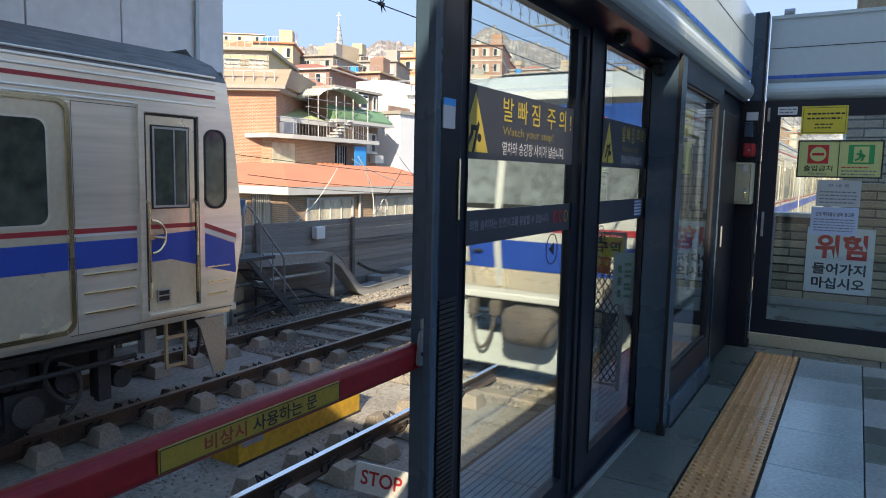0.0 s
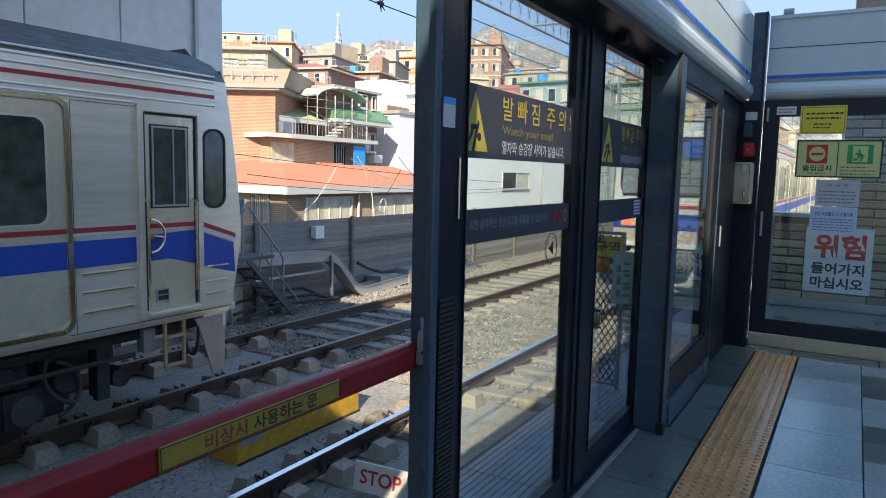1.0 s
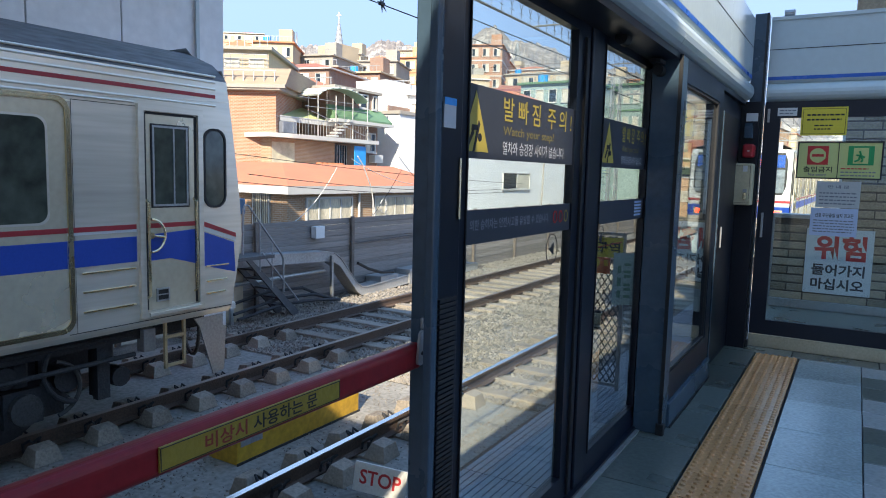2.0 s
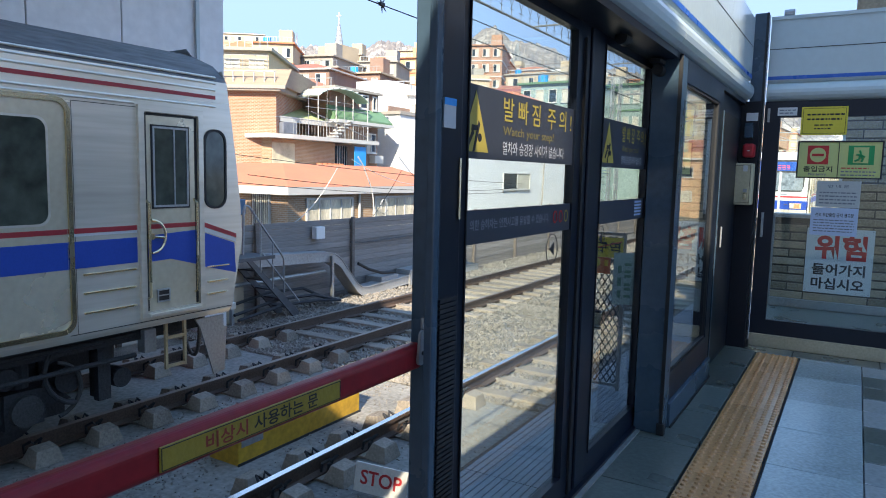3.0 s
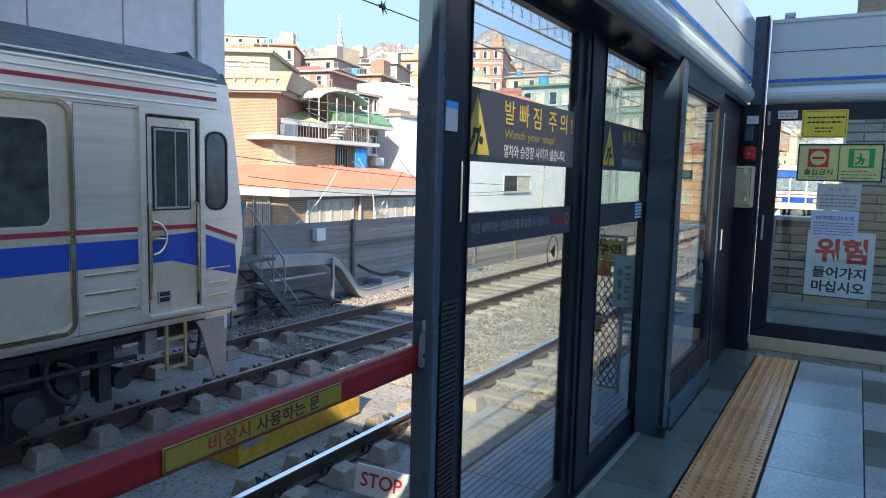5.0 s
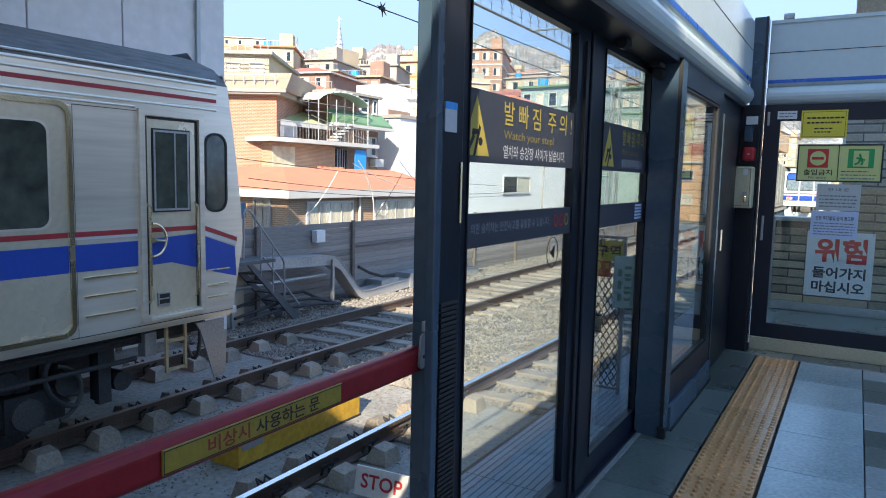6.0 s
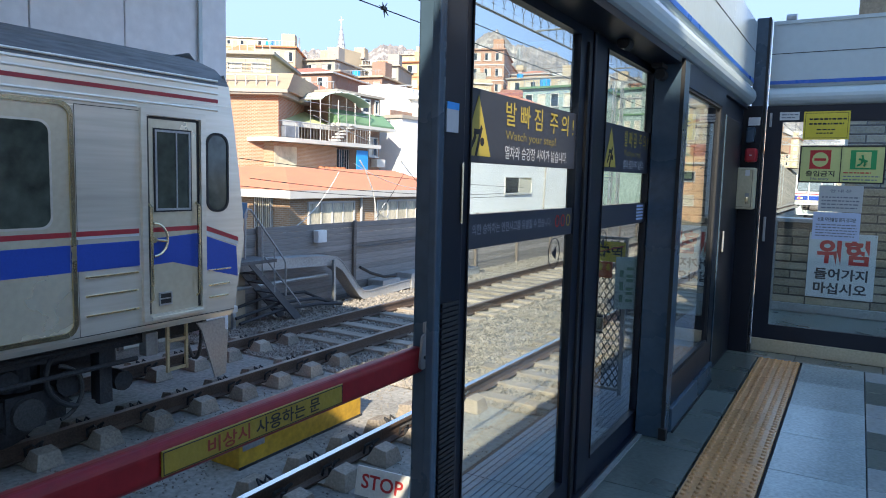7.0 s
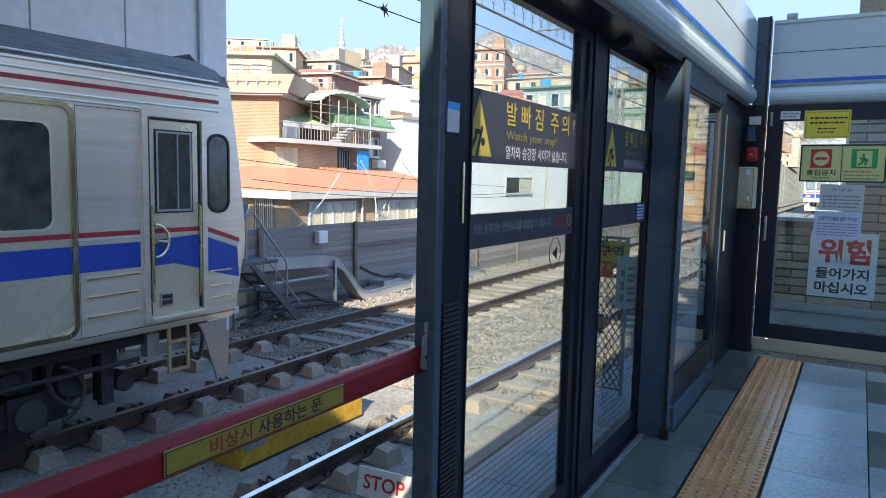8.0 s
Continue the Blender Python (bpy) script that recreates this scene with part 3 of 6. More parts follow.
INK_DR = mat("dark_red_ink", (0.22, 0.025, 0.015), 0.5, vary=0.1, bump=0)


def build_bar():
    th = thing("barrier_bar", (-0.955, 0.5, 1.04), "dark red painted bar with yellow sign across the open doorway", "barrier", "")
    part("bar", pr([(-0.945 + a, b) for a, b in rounded(-0.022, 0.022, 1.0, 1.068, 0.018)], "y", -1.2, 1.464), BAR_RED, th, smooth=False)
    s = part("sign_plate", bx(-0.922, -0.918, 0.685, 1.135, 1.013, 1.056, bevel=0.0015), BAR_SIGN, th, "yellow sign plate with red and black lettering")
    part("sign_edge", rect_frame(0.687, 1.133, 1.015, 1.054, 0.0016, -0.9178, -0.9172), INK, s)
    words("lettering", "비상시", (-0.917, 0.775, 1.02), PY, PZ, 0.095, 0.029, INK_DR, s)
    words("lettering", "사용하는 문", (-0.917, 0.885, 1.02), PY, PZ, 0.175, 0.029, INK, s)
    return th


build_bar()

# fixed glass beyond the post, the service door and the short panel that faces down the platform
th = thing("fixed_screen", (-0.92, 5, 0), "fixed dark-framed glass panel of the screen wall", "glass panel", "", "structure")
part("frame", rg([(4.2, 0.15), (5.52, 0.15), (5.52, 2.19), (4.2, 2.19)], [(4.25, 0.33), (5.37, 0.33), (5.37, 2.06), (4.25, 2.06)], "x", -0.95, -0.895), FRAME, th)
p = part("pane", bx(-0.924, -0.916, 4.25, 5.37, 0.33, 2.06), PANE, th)
p.visible_shadow = False
part("glazing_bead", rg([(4.252, 0.332), (5.368, 0.332), (5.368, 2.058), (4.252, 2.058)], [(4.268, 0.348), (5.352, 0.348), (5.352, 2.042), (4.268, 2.042)], "x", -0.915, -0.900), BLACK, th)
part("bottom_rail", bx(-0.99, -0.872, 4.2, 5.52, 0.0, 0.149, bevel=0.006), FRAME_T, th)
part("floor_strip", bx(-0.871, -0.862, 4.2, 5.5, 0.0, 0.012), BLACK, th)
th = thing("service_panel", (-0.95, 6.3, 0), "dark painted service door panel of the screen wall", "panel", "", "structure")
part("panel", bx(-1.02, -0.93, 5.53, 6.66, 0.0, 2.19, bevel=0.006), FRAME, th)
part("door_leaf", bx(-0.929, -0.905, 5.60, 6.40, 0.06, 2.02, bevel=0.008), FRAME_D, th)
part("edge_strip", bx(-0.904, -0.898, 5.60, 5.63, 0.06, 2.02), FRAME_T, th)
part("handle", tb((-0.885, 5.72, 0.98), (-0.885, 5.72, 1.14), 0.007), GALV, th)
th = thing("end_panel", (-0.9, 6.7, 0), "dark painted panel that carries the telephone box", "panel", "", "structure")
part("panel", bx(-1.06, -0.775, 6.665, 6.725, 0.0, 2.19, bevel=0.004), FRAME_D, th)


# ---- white header along the doors and over the end ----
def header_profile(sign):
    """Outline of the rounded header (out from its face, height)."""
    pts = [(-0.12, 2.2), (-0.03, 2.195)]
    for k in range(9):
        a = radians(-80 + 150 * k / 8)
        pts.append((-0.055 + 0.085 * math.cos(a), 2.28 + 0.085 * math.sin(a)))
    pts += [(-0.01, 2.37), (0.0, 2.385), (0.0, 2.9), (-0.12, 2.9)]
    return [(sign * u, v) for u, v in pts]


th = thing("header_fascia", (XF, 3, 2.2), "white enamel header panel with blue stripe and rounded lower lip", "fascia", "", "structure")
for y0, y1 in ((-6, 0.8), (0.803, 2.2), (2.203, 3.9), (3.903, 5.5), (5.503, 6.7)):
    part("panel", pr([(XF + u, v) for u, v in header_profile(1)], "y", y0, y1), FASCIA, th)
part("blue_stripe", bx(XF + 0.001, XF + 0.003, -6, 6.7, 2.388, 2.418), FASCIA_B, th, "blue stripe")
part("joint", bx(XF + 0.0005, XF + 0.002, -6, 6.7, 2.652, 2.658), BLACK, th)
YE = 6.84
th = thing("end_fascia", (0, YE, 2.2), "white enamel header panel with blue stripe above the end door", "fascia", "", "structure")
part("panel", pr([(YE + u, v) for u, v in header_profile(-1)], "x", -0.755, 5), FASCIA, th)
part("blue_stripe", bx(-0.755, 5, YE - 0.003, YE - 0.001, 2.388, 2.418), FASCIA_B, th, "blue stripe")
part("joint", bx(-0.755, 5, YE - 0.002, YE - 0.0005, 2.648, 2.654), BLACK, th)
part("top_cap", bx(-0.755, 5, YE - 0.01, YE + 0.15, 2.9, 2.93), FASCIA, th)
part("cable_gland", tb((-0.66, YE + 0.03, 2.955), (-0.58, YE + 0.03, 2.955), 0.035), GALV, th)
build_post("corner_post", -0.88, -0.765, 6.73, 6.86, "dark grey-blue corner post of the platform end", 2.95)

# end door with its glass
th = thing("end_door", (-0.1, YE, 0), "dark-framed glass end door with notices and brass sill", "door", "", "structure")
part("threshold", bx(-0.76, 5, YE - 0.02, YE + 0.06, 0, 0.115, bevel=0.004), SILL, th, "brass-coloured threshold")
part("frame", rg([(-0.76, 0.116), (2.2, 0.116), (2.2, 2.2), (-0.76, 2.2)], [(-0.63, 0.25), (2.0, 0.25), (2.0, 2.06), (-0.63, 2.06)], "y", YE, YE + 0.05), FRAME, th)
p = part("pane", bx(-0.63, 2.0, YE + 0.02, YE + 0.028, 0.25, 2.06), PANE, th)
p.visible_shadow = False
part("handle", bx(-0.725, -0.705, YE - 0.03, YE - 0.002, 1.0, 1.22, bevel=0.004), GALV, th)
part("hinge", bx(-0.735, -0.715, YE - 0.02, YE - 0.001, 2.02, 2.14, bevel=0.003), GALV, th)


def notice(name, x0, x1, z0, z1, material, label, y=YE + 0.015, edge=None):
    th = thing(name, ((x0 + x1) / 2, y, z0), label, "sign", "notices on the end door")
    part("sheet", bx(x0, x1, y - 0.002, y, z0, z1), material, th)
    if edge:
        part("border", rg([(x0, z0), (x1, z0), (x1, z1), (x0, z1)], [(x0 + 0.012, z0 + 0.012), (x1 - 0.012, z0 + 0.012), (x1 - 0.012, z1 - 0.012), (x0 + 0.012, z1 - 0.012)], "y", y - 0.006, y - 0.001), edge, th)
    return th


def lines(th, x0, x1, z0, z1, n, material, y=YE + 0.0128, seed=1):
    rnd = random.Random(seed)
    h = (z1 - z0) / n
    for k in range(n):
        bm = bmesh.new()
        x = x0
        end = x1 - rnd.uniform(0, 0.3) * (x1 - x0) * (k == 0)
        while x < end:
            w = rnd.uniform(0.012, 0.04)
            box(bm, x, min(x + w, end), y - 0.0006, y, z0 + h * (k + 0.3), z0 + h * (k + 0.66))
            x += w + 0.008
        part("print_line", bm, material, th, "line of print too small to read")


Y9 = YE + 0.012
n = notice("blue_notice", -0.335, 0.022, 1.045, 1.285, PAPER_B, "pale blue printed warning sheet", YE + 0.011)
words("lettering", "선로 무단출입 금지 경고문", (-0.30, YE + 0.008, 1.205), PX, PZ, 0.29, 0.035, INK, n)
lines(n, -0.31, 0.0, 1.07, 1.19, 5, INK_B, YE + 0.0086)
n = notice("grey_notice", -0.305, 0.025, 1.29, 1.515, mat("pale_grey_paper", (0.5, 0.53, 0.52), 0.6, vary=0.05), "pale grey printed sheet")
words("lettering", "안 내 문", (-0.22, Y9, 1.455), PX, PZ, 0.16, 0.028, INK_B, n)
lines(n, -0.28, 0.0, 1.31, 1.43, 4, INK_B)
n = notice("exit_notice", -0.475, 0.165, 1.535, 1.855, PAPER_G, "pale green no-entry and emergency exit sign with black border", YE + 0.004, INK)
YN = YE + 0.001
part("divider", bx(-0.162, -0.156, YN - 0.004, YN, 1.54, 1.85), INK, n)
part("red_square", bx(-0.395, -0.235, YN - 0.001, YN, 1.655, 1.815), INK_R, n)
bm = bmesh.new()
tube(bm, (-0.315, YN - 0.0012, 1.735), (-0.315, YN - 0.002, 1.735), 0.062, 28)
part("disc", bm, PAPER_G, n)
part("stroke", bx(-0.36, -0.27, YN - 0.004, YN - 0.003, 1.724, 1.746), INK_R, n)
words("lettering", "출입금지", (-0.42, YN, 1.59), PX, PZ, 0.22, 0.05, INK, n)
words("lettering", "No entry", (-0.38, YN, 1.553), PX, PZ, 0.14, 0.03, INK_B, n)
part("green_square", bx(-0.09, 0.10, YN - 0.001, YN, 1.655, 1.815), INK_G, n)
bm = bmesh.new()
box(bm, -0.05, 0.06, YN - 0.003, YN - 0.002, 1.668, 1.80)
part("doorway_mark", bm, PAPER_G, n)
bm = bmesh.new()
for a, b in (((-0.005, 1.775), (0.005, 1.735)), ((0.005, 1.735), (0.035, 1.72)), ((0.005, 1.735), (-0.03, 1.74)), ((0.0, 1.735), (0.02, 1.705)), ((0.02, 1.705), (0.01, 1.68)), ((0.0, 1.735), (-0.01, 1.70)), ((-0.01, 1.70), (-0.04, 1.685))):
    tube(bm, (a[0], YN - 0.0045, a[1]), (b[0], YN - 0.0045, b[1]), 0.008, 6)
part("running_mark", bm, INK_G, n)
lines(n, -0.135, 0.13, 1.612, 1.64, 1, INK_R, YN, 6)
lines(n, -0.135, 0.13, 1.553, 1.61, 2, INK_B, YN, 8)
n = notice("yellow_notice", -0.465, -0.115, 1.905, 2.145, SIGN_Y, "yellow printed notice with black lines", YE - 0.004)
lines(n, -0.42, -0.14, 2.02, 2.10, 2, INK, YE - 0.0065, 3)
lines(n, -0.36, -0.22, 1.945, 2.005, 2, INK, YE - 0.0065, 4)
part("rule", rg([(-0.452, 1.918), (-0.128, 1.918), (-0.128, 2.132), (-0.452, 2.132)], [(-0.449, 1.921), (-0.131, 1.921), (-0.131, 2.129), (-0.449, 2.129)], "y", YE - 0.0068, YE - 0.006), INK, n)
n = notice("door_label", -0.655, -0.50, 2.075, 2.145, PAPER, "small white label strip with grey lines", YE - 0.003)
lines(n, -0.64, -0.51, 2.085, 2.135, 2, INK_B, YE - 0.0055, 5)

# emergency telephone box and alarm
th = thing("telephone_box", (-0.86, 6.55, 1.29), "cream metal telephone box with padlock on the dark panel", "telephone box")
part("case", bx(-0.945, -0.785, 6.50, 6.664, 1.29, 1.65, bevel=0.012), CREAM, th)
part("door_seam", rg([(-0.93, 1.31), (-0.80, 1.31), (-0.80, 1.63), (-0.93, 1.63)], [(-0.927, 1.313), (-0.803, 1.313), (-0.803, 1.627), (-0.927, 1.627)], "y", 6.4985, 6.4995), DARK, th)
part("label", bx(-0.86, -0.825, 6.496, 6.4995, 1.58, 1.63), PAPER, th)
part("hasp", bx(-0.85, -0.82, 6.488, 6.4995, 1.40, 1.43), GALV, th)
part("padlock", bx(-0.842, -0.818, 6.47, 6.4875, 1.34, 1.395, bevel=0.004), CHROME, th)
th = thing("alarm_lamp", (-0.85, 6.62, 1.68), "red alarm button housing above the telephone box", "alarm")
part("housing", bx(-0.885, -0.79, 6.55, 6.664, 1.70, 1.82, bevel=0.02), mat("red_plastic", (0.45, 0.02, 0.03), 0.3), th)
part("mark", bx(-0.845, -0.825, 6.544, 6.5495, 1.755, 1.762), PAPER, th)
th = thing("call_device", (-0.85, 6.62, 1.9), "grey wall bracket with small label above the alarm", "device")
part("plate", bx(-0.885, -0.82, 6.58, 6.664, 1.87, 2.0, bevel=0.006), FRAME_T, th)
part("label", bx(-0.885, -0.79, 6.66, 6.6645, 2.02, 2.09), PAPER, th)
for y, z in ((3.3, 2.15), (4.0, 2.10)):
    th = thing("door_sensor", (-1.0, y, z), "black swivel sensor under the header", "sensor", "sensors under the header")
    part("bracket", bx(-1.03, -0.97, y - 0.10, y + 0.02, z + 0.03, z + 0.05), BLACK, th)
    part("head", tb((-1.0, y - 0.03, z), (-1.0, y + 0.045, z), 0.03, 14), BLACK, th)


# ---- platform end behind the glass ----
def build_brick_wall(name, x0, x1, z1, y, label):
    th = thing(name, (x0, y, 0), label, "wall", "", "structure")
    part("core", bx(x0, x1, y + 0.012, y + 0.25, -0.02, z1), mat(name + "_joint", (0.10, 0.085, 0.07), 0.9), th)
    rnd = random.Random(7)
    shapes = {}
    z, row = 0.1, 0
    while z + 0.085 < z1:
        x = x0 - (0.18 if row % 2 else 0.0)
        while x < min(x1, 1.6):
            a, b = max(x, x0), min(x + 0.345, x1)
            if b - a > 0.03:
                key = round(b - a, 2)
                if key not in shapes:
                    bm = bx(0, b - a, -0.014, 0.03, 0, 0.080)
                    bmesh.ops.bevel(bm, geom=[e for e in bm.edges if all(v.co.y < 0 for v in e.verts)], offset=0.004, segments=1, affect="EDGES")
                    shapes[key] = finish("brick", bm, BRK)
                ob = new("brick", shapes[key])
                ob.parent = th
                ob.location = (a - x0, 0.012 + rnd.uniform(-0.003, 0.003), z)
            x += 0.36
        z += 0.101
        row += 1
    return th


BRK = mat("grey_tan_brick", (0.36, 0.29, 0.20), 0.7, vary=0.4, scale=5, bump=0.15, rand=0.6)
YB = 9.3
DX0, DX1, DZ0, DZ1 = -0.475, 0.215, 0.20, 0.965
build_brick_wall("wall_parapet", -0.83, -0.161, 1.07, YB, "low wall of long grey-tan bricks behind the end door")
build_brick_wall("wall_station", -0.16, 1.3, 2.9, YB, "wall of long grey-tan bricks of the station building")
n = notice("warning_notice", DX0, DX1, DZ0, DZ1, PAPER, "white notice board with large red and black Korean words on brick", YB - 0.012)
YW = YB - 0.0145
DW, DH = DX1 - DX0, DZ1 - DZ0
words("lettering", "위험", (DX0 + 0.13 * DW, YW, DZ0 + 0.52 * DH), PX, PZ, 0.77 * DW, 0.39 * DH, INK_R, n, "", 0.035)
words("lettering", "들어가지", (DX0 + 0.11 * DW, YW, DZ0 + 0.28 * DH), PX, PZ, 0.79 * DW, 0.18 * DH, INK, n, "", 0.03)
words("lettering", "마십시오", (DX0 + 0.11 * DW, YW, DZ0 + 0.06 * DH), PX, PZ, 0.79 * DW, 0.18 * DH, INK, n, "", 0.03)
for x, z in ((DX0 + 0.02, DZ1 - 0.02), (DX1 - 0.02, DZ1 - 0.02), (DX0 + 0.02, DZ0 + 0.02), (DX1 - 0.02, DZ0 + 0.02)):
    part("bolt", tb((x, YW + 0.001, z), (x, YW - 0.006, z), 0.008, 8), GALV, n)
solid("wall_station_upper", bx(-0.16, 6, YB, YB + 0.3, 2.901, 6.0), BRK, "grey brick upper wall of the station building", "wall", kind="structure")
solid("wall_station_side", bx(1.301, 6, YB, YB + 0.3, -0.02, 2.9), BRK, "grey brick wall of the station building", "wall", kind="structure")
solid("parapet_cap", bx(-0.86, -0.161, YB - 0.03, YB + 0.28, 1.071, 1.12, bevel=0.005), GALV, "grey metal coping on the low wall", "coping", kind="structure")
solid("parapet_post", bx(-0.87, -0.831, YB - 0.02, YB + 0.26, 0, 1.07), GALV, "grey metal end plate of the low wall", "trim", kind="structure")
solid("baseboard", bx(-0.83, 5, YB - 0.06, YB - 0.012, 0.0, 0.10, bevel=0.005), GALV, "pale metal kerb at the foot of the brick wall", "skirting", kind="structure")
solid("corner_trim", bx(-0.19, -0.161, YB - 0.03, YB + 0.05, 1.125, 2.9), PAPER, "white corner strip of the brick wall", "trim", kind="structure")

# unseen pieces added to close the platform and to block sun and sky
solid("wall_east", bx(4.6, 4.8, -14, 9.29, -0.03, 1.1), WHITE, "unseen pale low wall added to close the platform side", "wall", kind="structure")
solid("ceiling", bx(0.2, 3.4, -7.9, 1.4, 3.8, 3.95), WHITE, "unseen pale slab added to shade the platform and doors", "ceiling", kind="structure")
# added out of view: two heights shade the doors but leave the track sunlit
solid("station_gable", bx(5.2, 18, -8.6, -8, -1.4, 18), GREY_W, "unseen tall block added to keep the sun off the platform end", "building", kind="structure")
solid("station_wing", bx(3.7, 5.199, -8.6, -8, -1.4, 11.5), GREY_W, "unseen lower block added to keep the sun off the screen doors", "building", kind="structure")
# slabs added above the view; their edges set where shade falls on the tracks
solid("track_canopy", bx(-2.69, 0.19, -30, -2.5, 5.2, 5.4), GREY_W, "unseen grey slab added to shade the near track bed", "roof", kind="structure")
solid("opposite_canopy", bx(-14, -5.4, -30, 8.45, 6.55, 6.7), GREY_W, "unseen grey slab added to shade the white wall and fence", "roof", kind="structure")
solid("far_canopy", bx(-12.5, -2.7, -30, 3.0, 5.2, 5.4), GREY_W, "unseen grey slab added to shade the far track and parked train", "roof", kind="structure")

# mesh gate on the ledge
def build_gate():
    gy = 4.74
    th = thing("mesh_gate", (-1.5, gy, 0), "grey mesh gate with warning boards on the platform ledge", "gate")
    f = bmesh.new()
    for x in (-1.66, -1.365):
        box(f, x, x + 0.025, gy - 0.012, gy + 0.012, 0.0, 1.12)
    for z in (0.03, 1.10):
        box(f, -1.635, -1.365, gy - 0.012, gy + 0.012, z, z + 0.02)
    part("frame", f, GALV, th)
    m = bmesh.new()
    cols, dz, w = 6, 0.072, 0.27 / 6
    z, r = 0.05, 0
    while z < 1.09:
        for k in range(cols):
            xa = -1.635 + k * w
            for s in (0, 1):
                a = (xa + (w / 2 if (r % 2 == s) else 0) + (w / 2 if s else 0), gy, z)
                b = (xa + (0 if (r % 2 == s) else w / 2) + (w / 2 if s else 0), gy, z + dz / 2)
                tube(m, a, b, 0.0045, 4)
        z += dz / 2
        r += 1
    part("mesh", m, DARK, th, "dark diamond mesh")
    part("lock_box", bx(-1.63, -1.50, gy - 0.03, gy + 0.03, 0.42, 0.56, bevel=0.006), DARK, th)
    b = part("yellow_board", bx(-1.74, -1.355, gy - 0.02, gy - 0.014, 0.945, 1.085), SIGN_Y, th, "yellow board with black Korean words struck through in red")
    words("lettering", "통제구역", (-1.725, gy - 0.0215, 0.972), PX, PZ, 0.35, 0.085, INK, b)
    bm = bmesh.new()
    tube(bm, (-1.66, gy - 0.022, 0.975), (-1.365, gy - 0.022, 1.06), 0.004, 4)
    part("strike", bm, INK_R, b)
    b = part("red_board", bx(-1.74, -1.44, gy - 0.02, gy - 0.014, 0.83, 0.943), INK_O, th, "orange-red board with round mark")
    part("disc", tb((-1.545, gy - 0.0205, 0.906), (-1.545, gy - 0.0215, 0.906), 0.035, 20), SIGN_Y, b)
    words("lettering", "자외", (-1.65, gy - 0.0215, 0.885), PX, PZ, 0.06, 0.045, SIGN_Y, b)
    words("lettering", "출", (-1.485, gy - 0.0215, 0.885), PX, PZ, 0.035, 0.045, SIGN_Y, b)
    th2 = thing("tilted_board", (-1.33, gy - 0.05, 0.65), "pale grey-green board with faded bars hung on the gate post", "sign")
    bm = bmesh.new()
    box(bm, -0.075, 0.075, -0.004, 0.004, 0, 0.36, bevel=0.003)
    bm2 = bmesh.new()
    for k, (a, c) in enumerate(((0.05, 0.1), (0.13, 0.19), (0.22, 0.27))):
        box(bm2, -0.045, -0.02, -0.006, -0.0045, a, c)
        box(bm2, 0.0, 0.045, -0.006, -0.0045, a, a + 0.02)
        box(bm2, 0.0, 0.045, -0.006, -0.0045, c, c + 0.02)
    for b_, ma, nm in ((bm, PAPER_BG, "board"), (bm2, GREEN, "bars")):
        bmesh.ops.transform(b_, matrix=pose(-1.33, gy - 0.05, 0.63, 0, 0, 25), verts=b_.verts[:])
        part(nm, b_, ma, th2)


INK_O = mat("orange_red_board", (0.60, 0.12, 0.03), 0.45, vary=0.08)
PAPER_BG = mat("grey_green_board", (0.46, 0.53, 0.49), 0.5, vary=0.1)
build_gate()


def build_line_marks():
    """Row of thin forked wires outside the header, added for unidentified line marks."""
    th = thing("bird_spikes", (-1.6, 3, 2.4), "row of thin forked wires outside the header, standing for unidentified line marks", "bird spikes")
    part("strip", bx(-1.615, -1.595, 2.0, 8.0, SPZ - 0.004, SPZ), GALV, th)
    for k in range(5):
        part("arm", bx(-1.594, -1.185, 2.2 + 1.4 * k, 2.215 + 1.4 * k, SPZ - 0.006, SPZ), GALV, th)
    shape = bmesh.new()
    path_tube(shape, [(0, 0, 0), (0, 0, 0.05), (0, 0.028, 0.095), (0, 0.02, 0.11)], 0.0017, 5)
    path_tube(shape, [(0, 0, 0.05), (0, -0.028, 0.095), (0, -0.02, 0.11)], 0.0017, 5)
    path_tube(shape, [(0, -0.02, 0.035), (0, 0.02, 0.035)], 0.0017, 5)
    me = finish("spike", shape, DSTEEL)
    for k in range(50):
        ob = new("spike", me)
        ob.parent = th
        ob.location = (0, -0.95 + 0.117 * k, SPZ - 2.4)


SPZ = 2.315
build_line_marks()


# ---- trains ----
def tail_ring(k=0.0):
    """Half outline of a car's cross-section, from the sill over the roof (x, z above the rail)."""
    side = [(1.50, 1.02), (1.555, 1.08), (1.56, 1.3), (1.56, 1.6), (1.56, 1.85), (1.56, 2.2), (1.56, 2.6), (1.56, 3.05), (1.56, 3.50), (1.535, 3.56), (1.42, 3.68), (1.15, 3.80), (0.6, 3.88)]
    return side + [(-x, z) for x, z in reversed(side)]


def nose(x, z):
    """How far the cab end stands back at a height, rounded towards the corners."""
    return -0.17 + 0.17 * min(1, (z - 1.0) / 0.85) - 0.21 * max(0, (z - 1.9) / 1.65) ** 1.3 + 0.10 * (1 - (min(abs(x), 1.56) / 1.56) ** 4) - 0.24 * (max(0, z - 3.45) / 0.43) ** 2


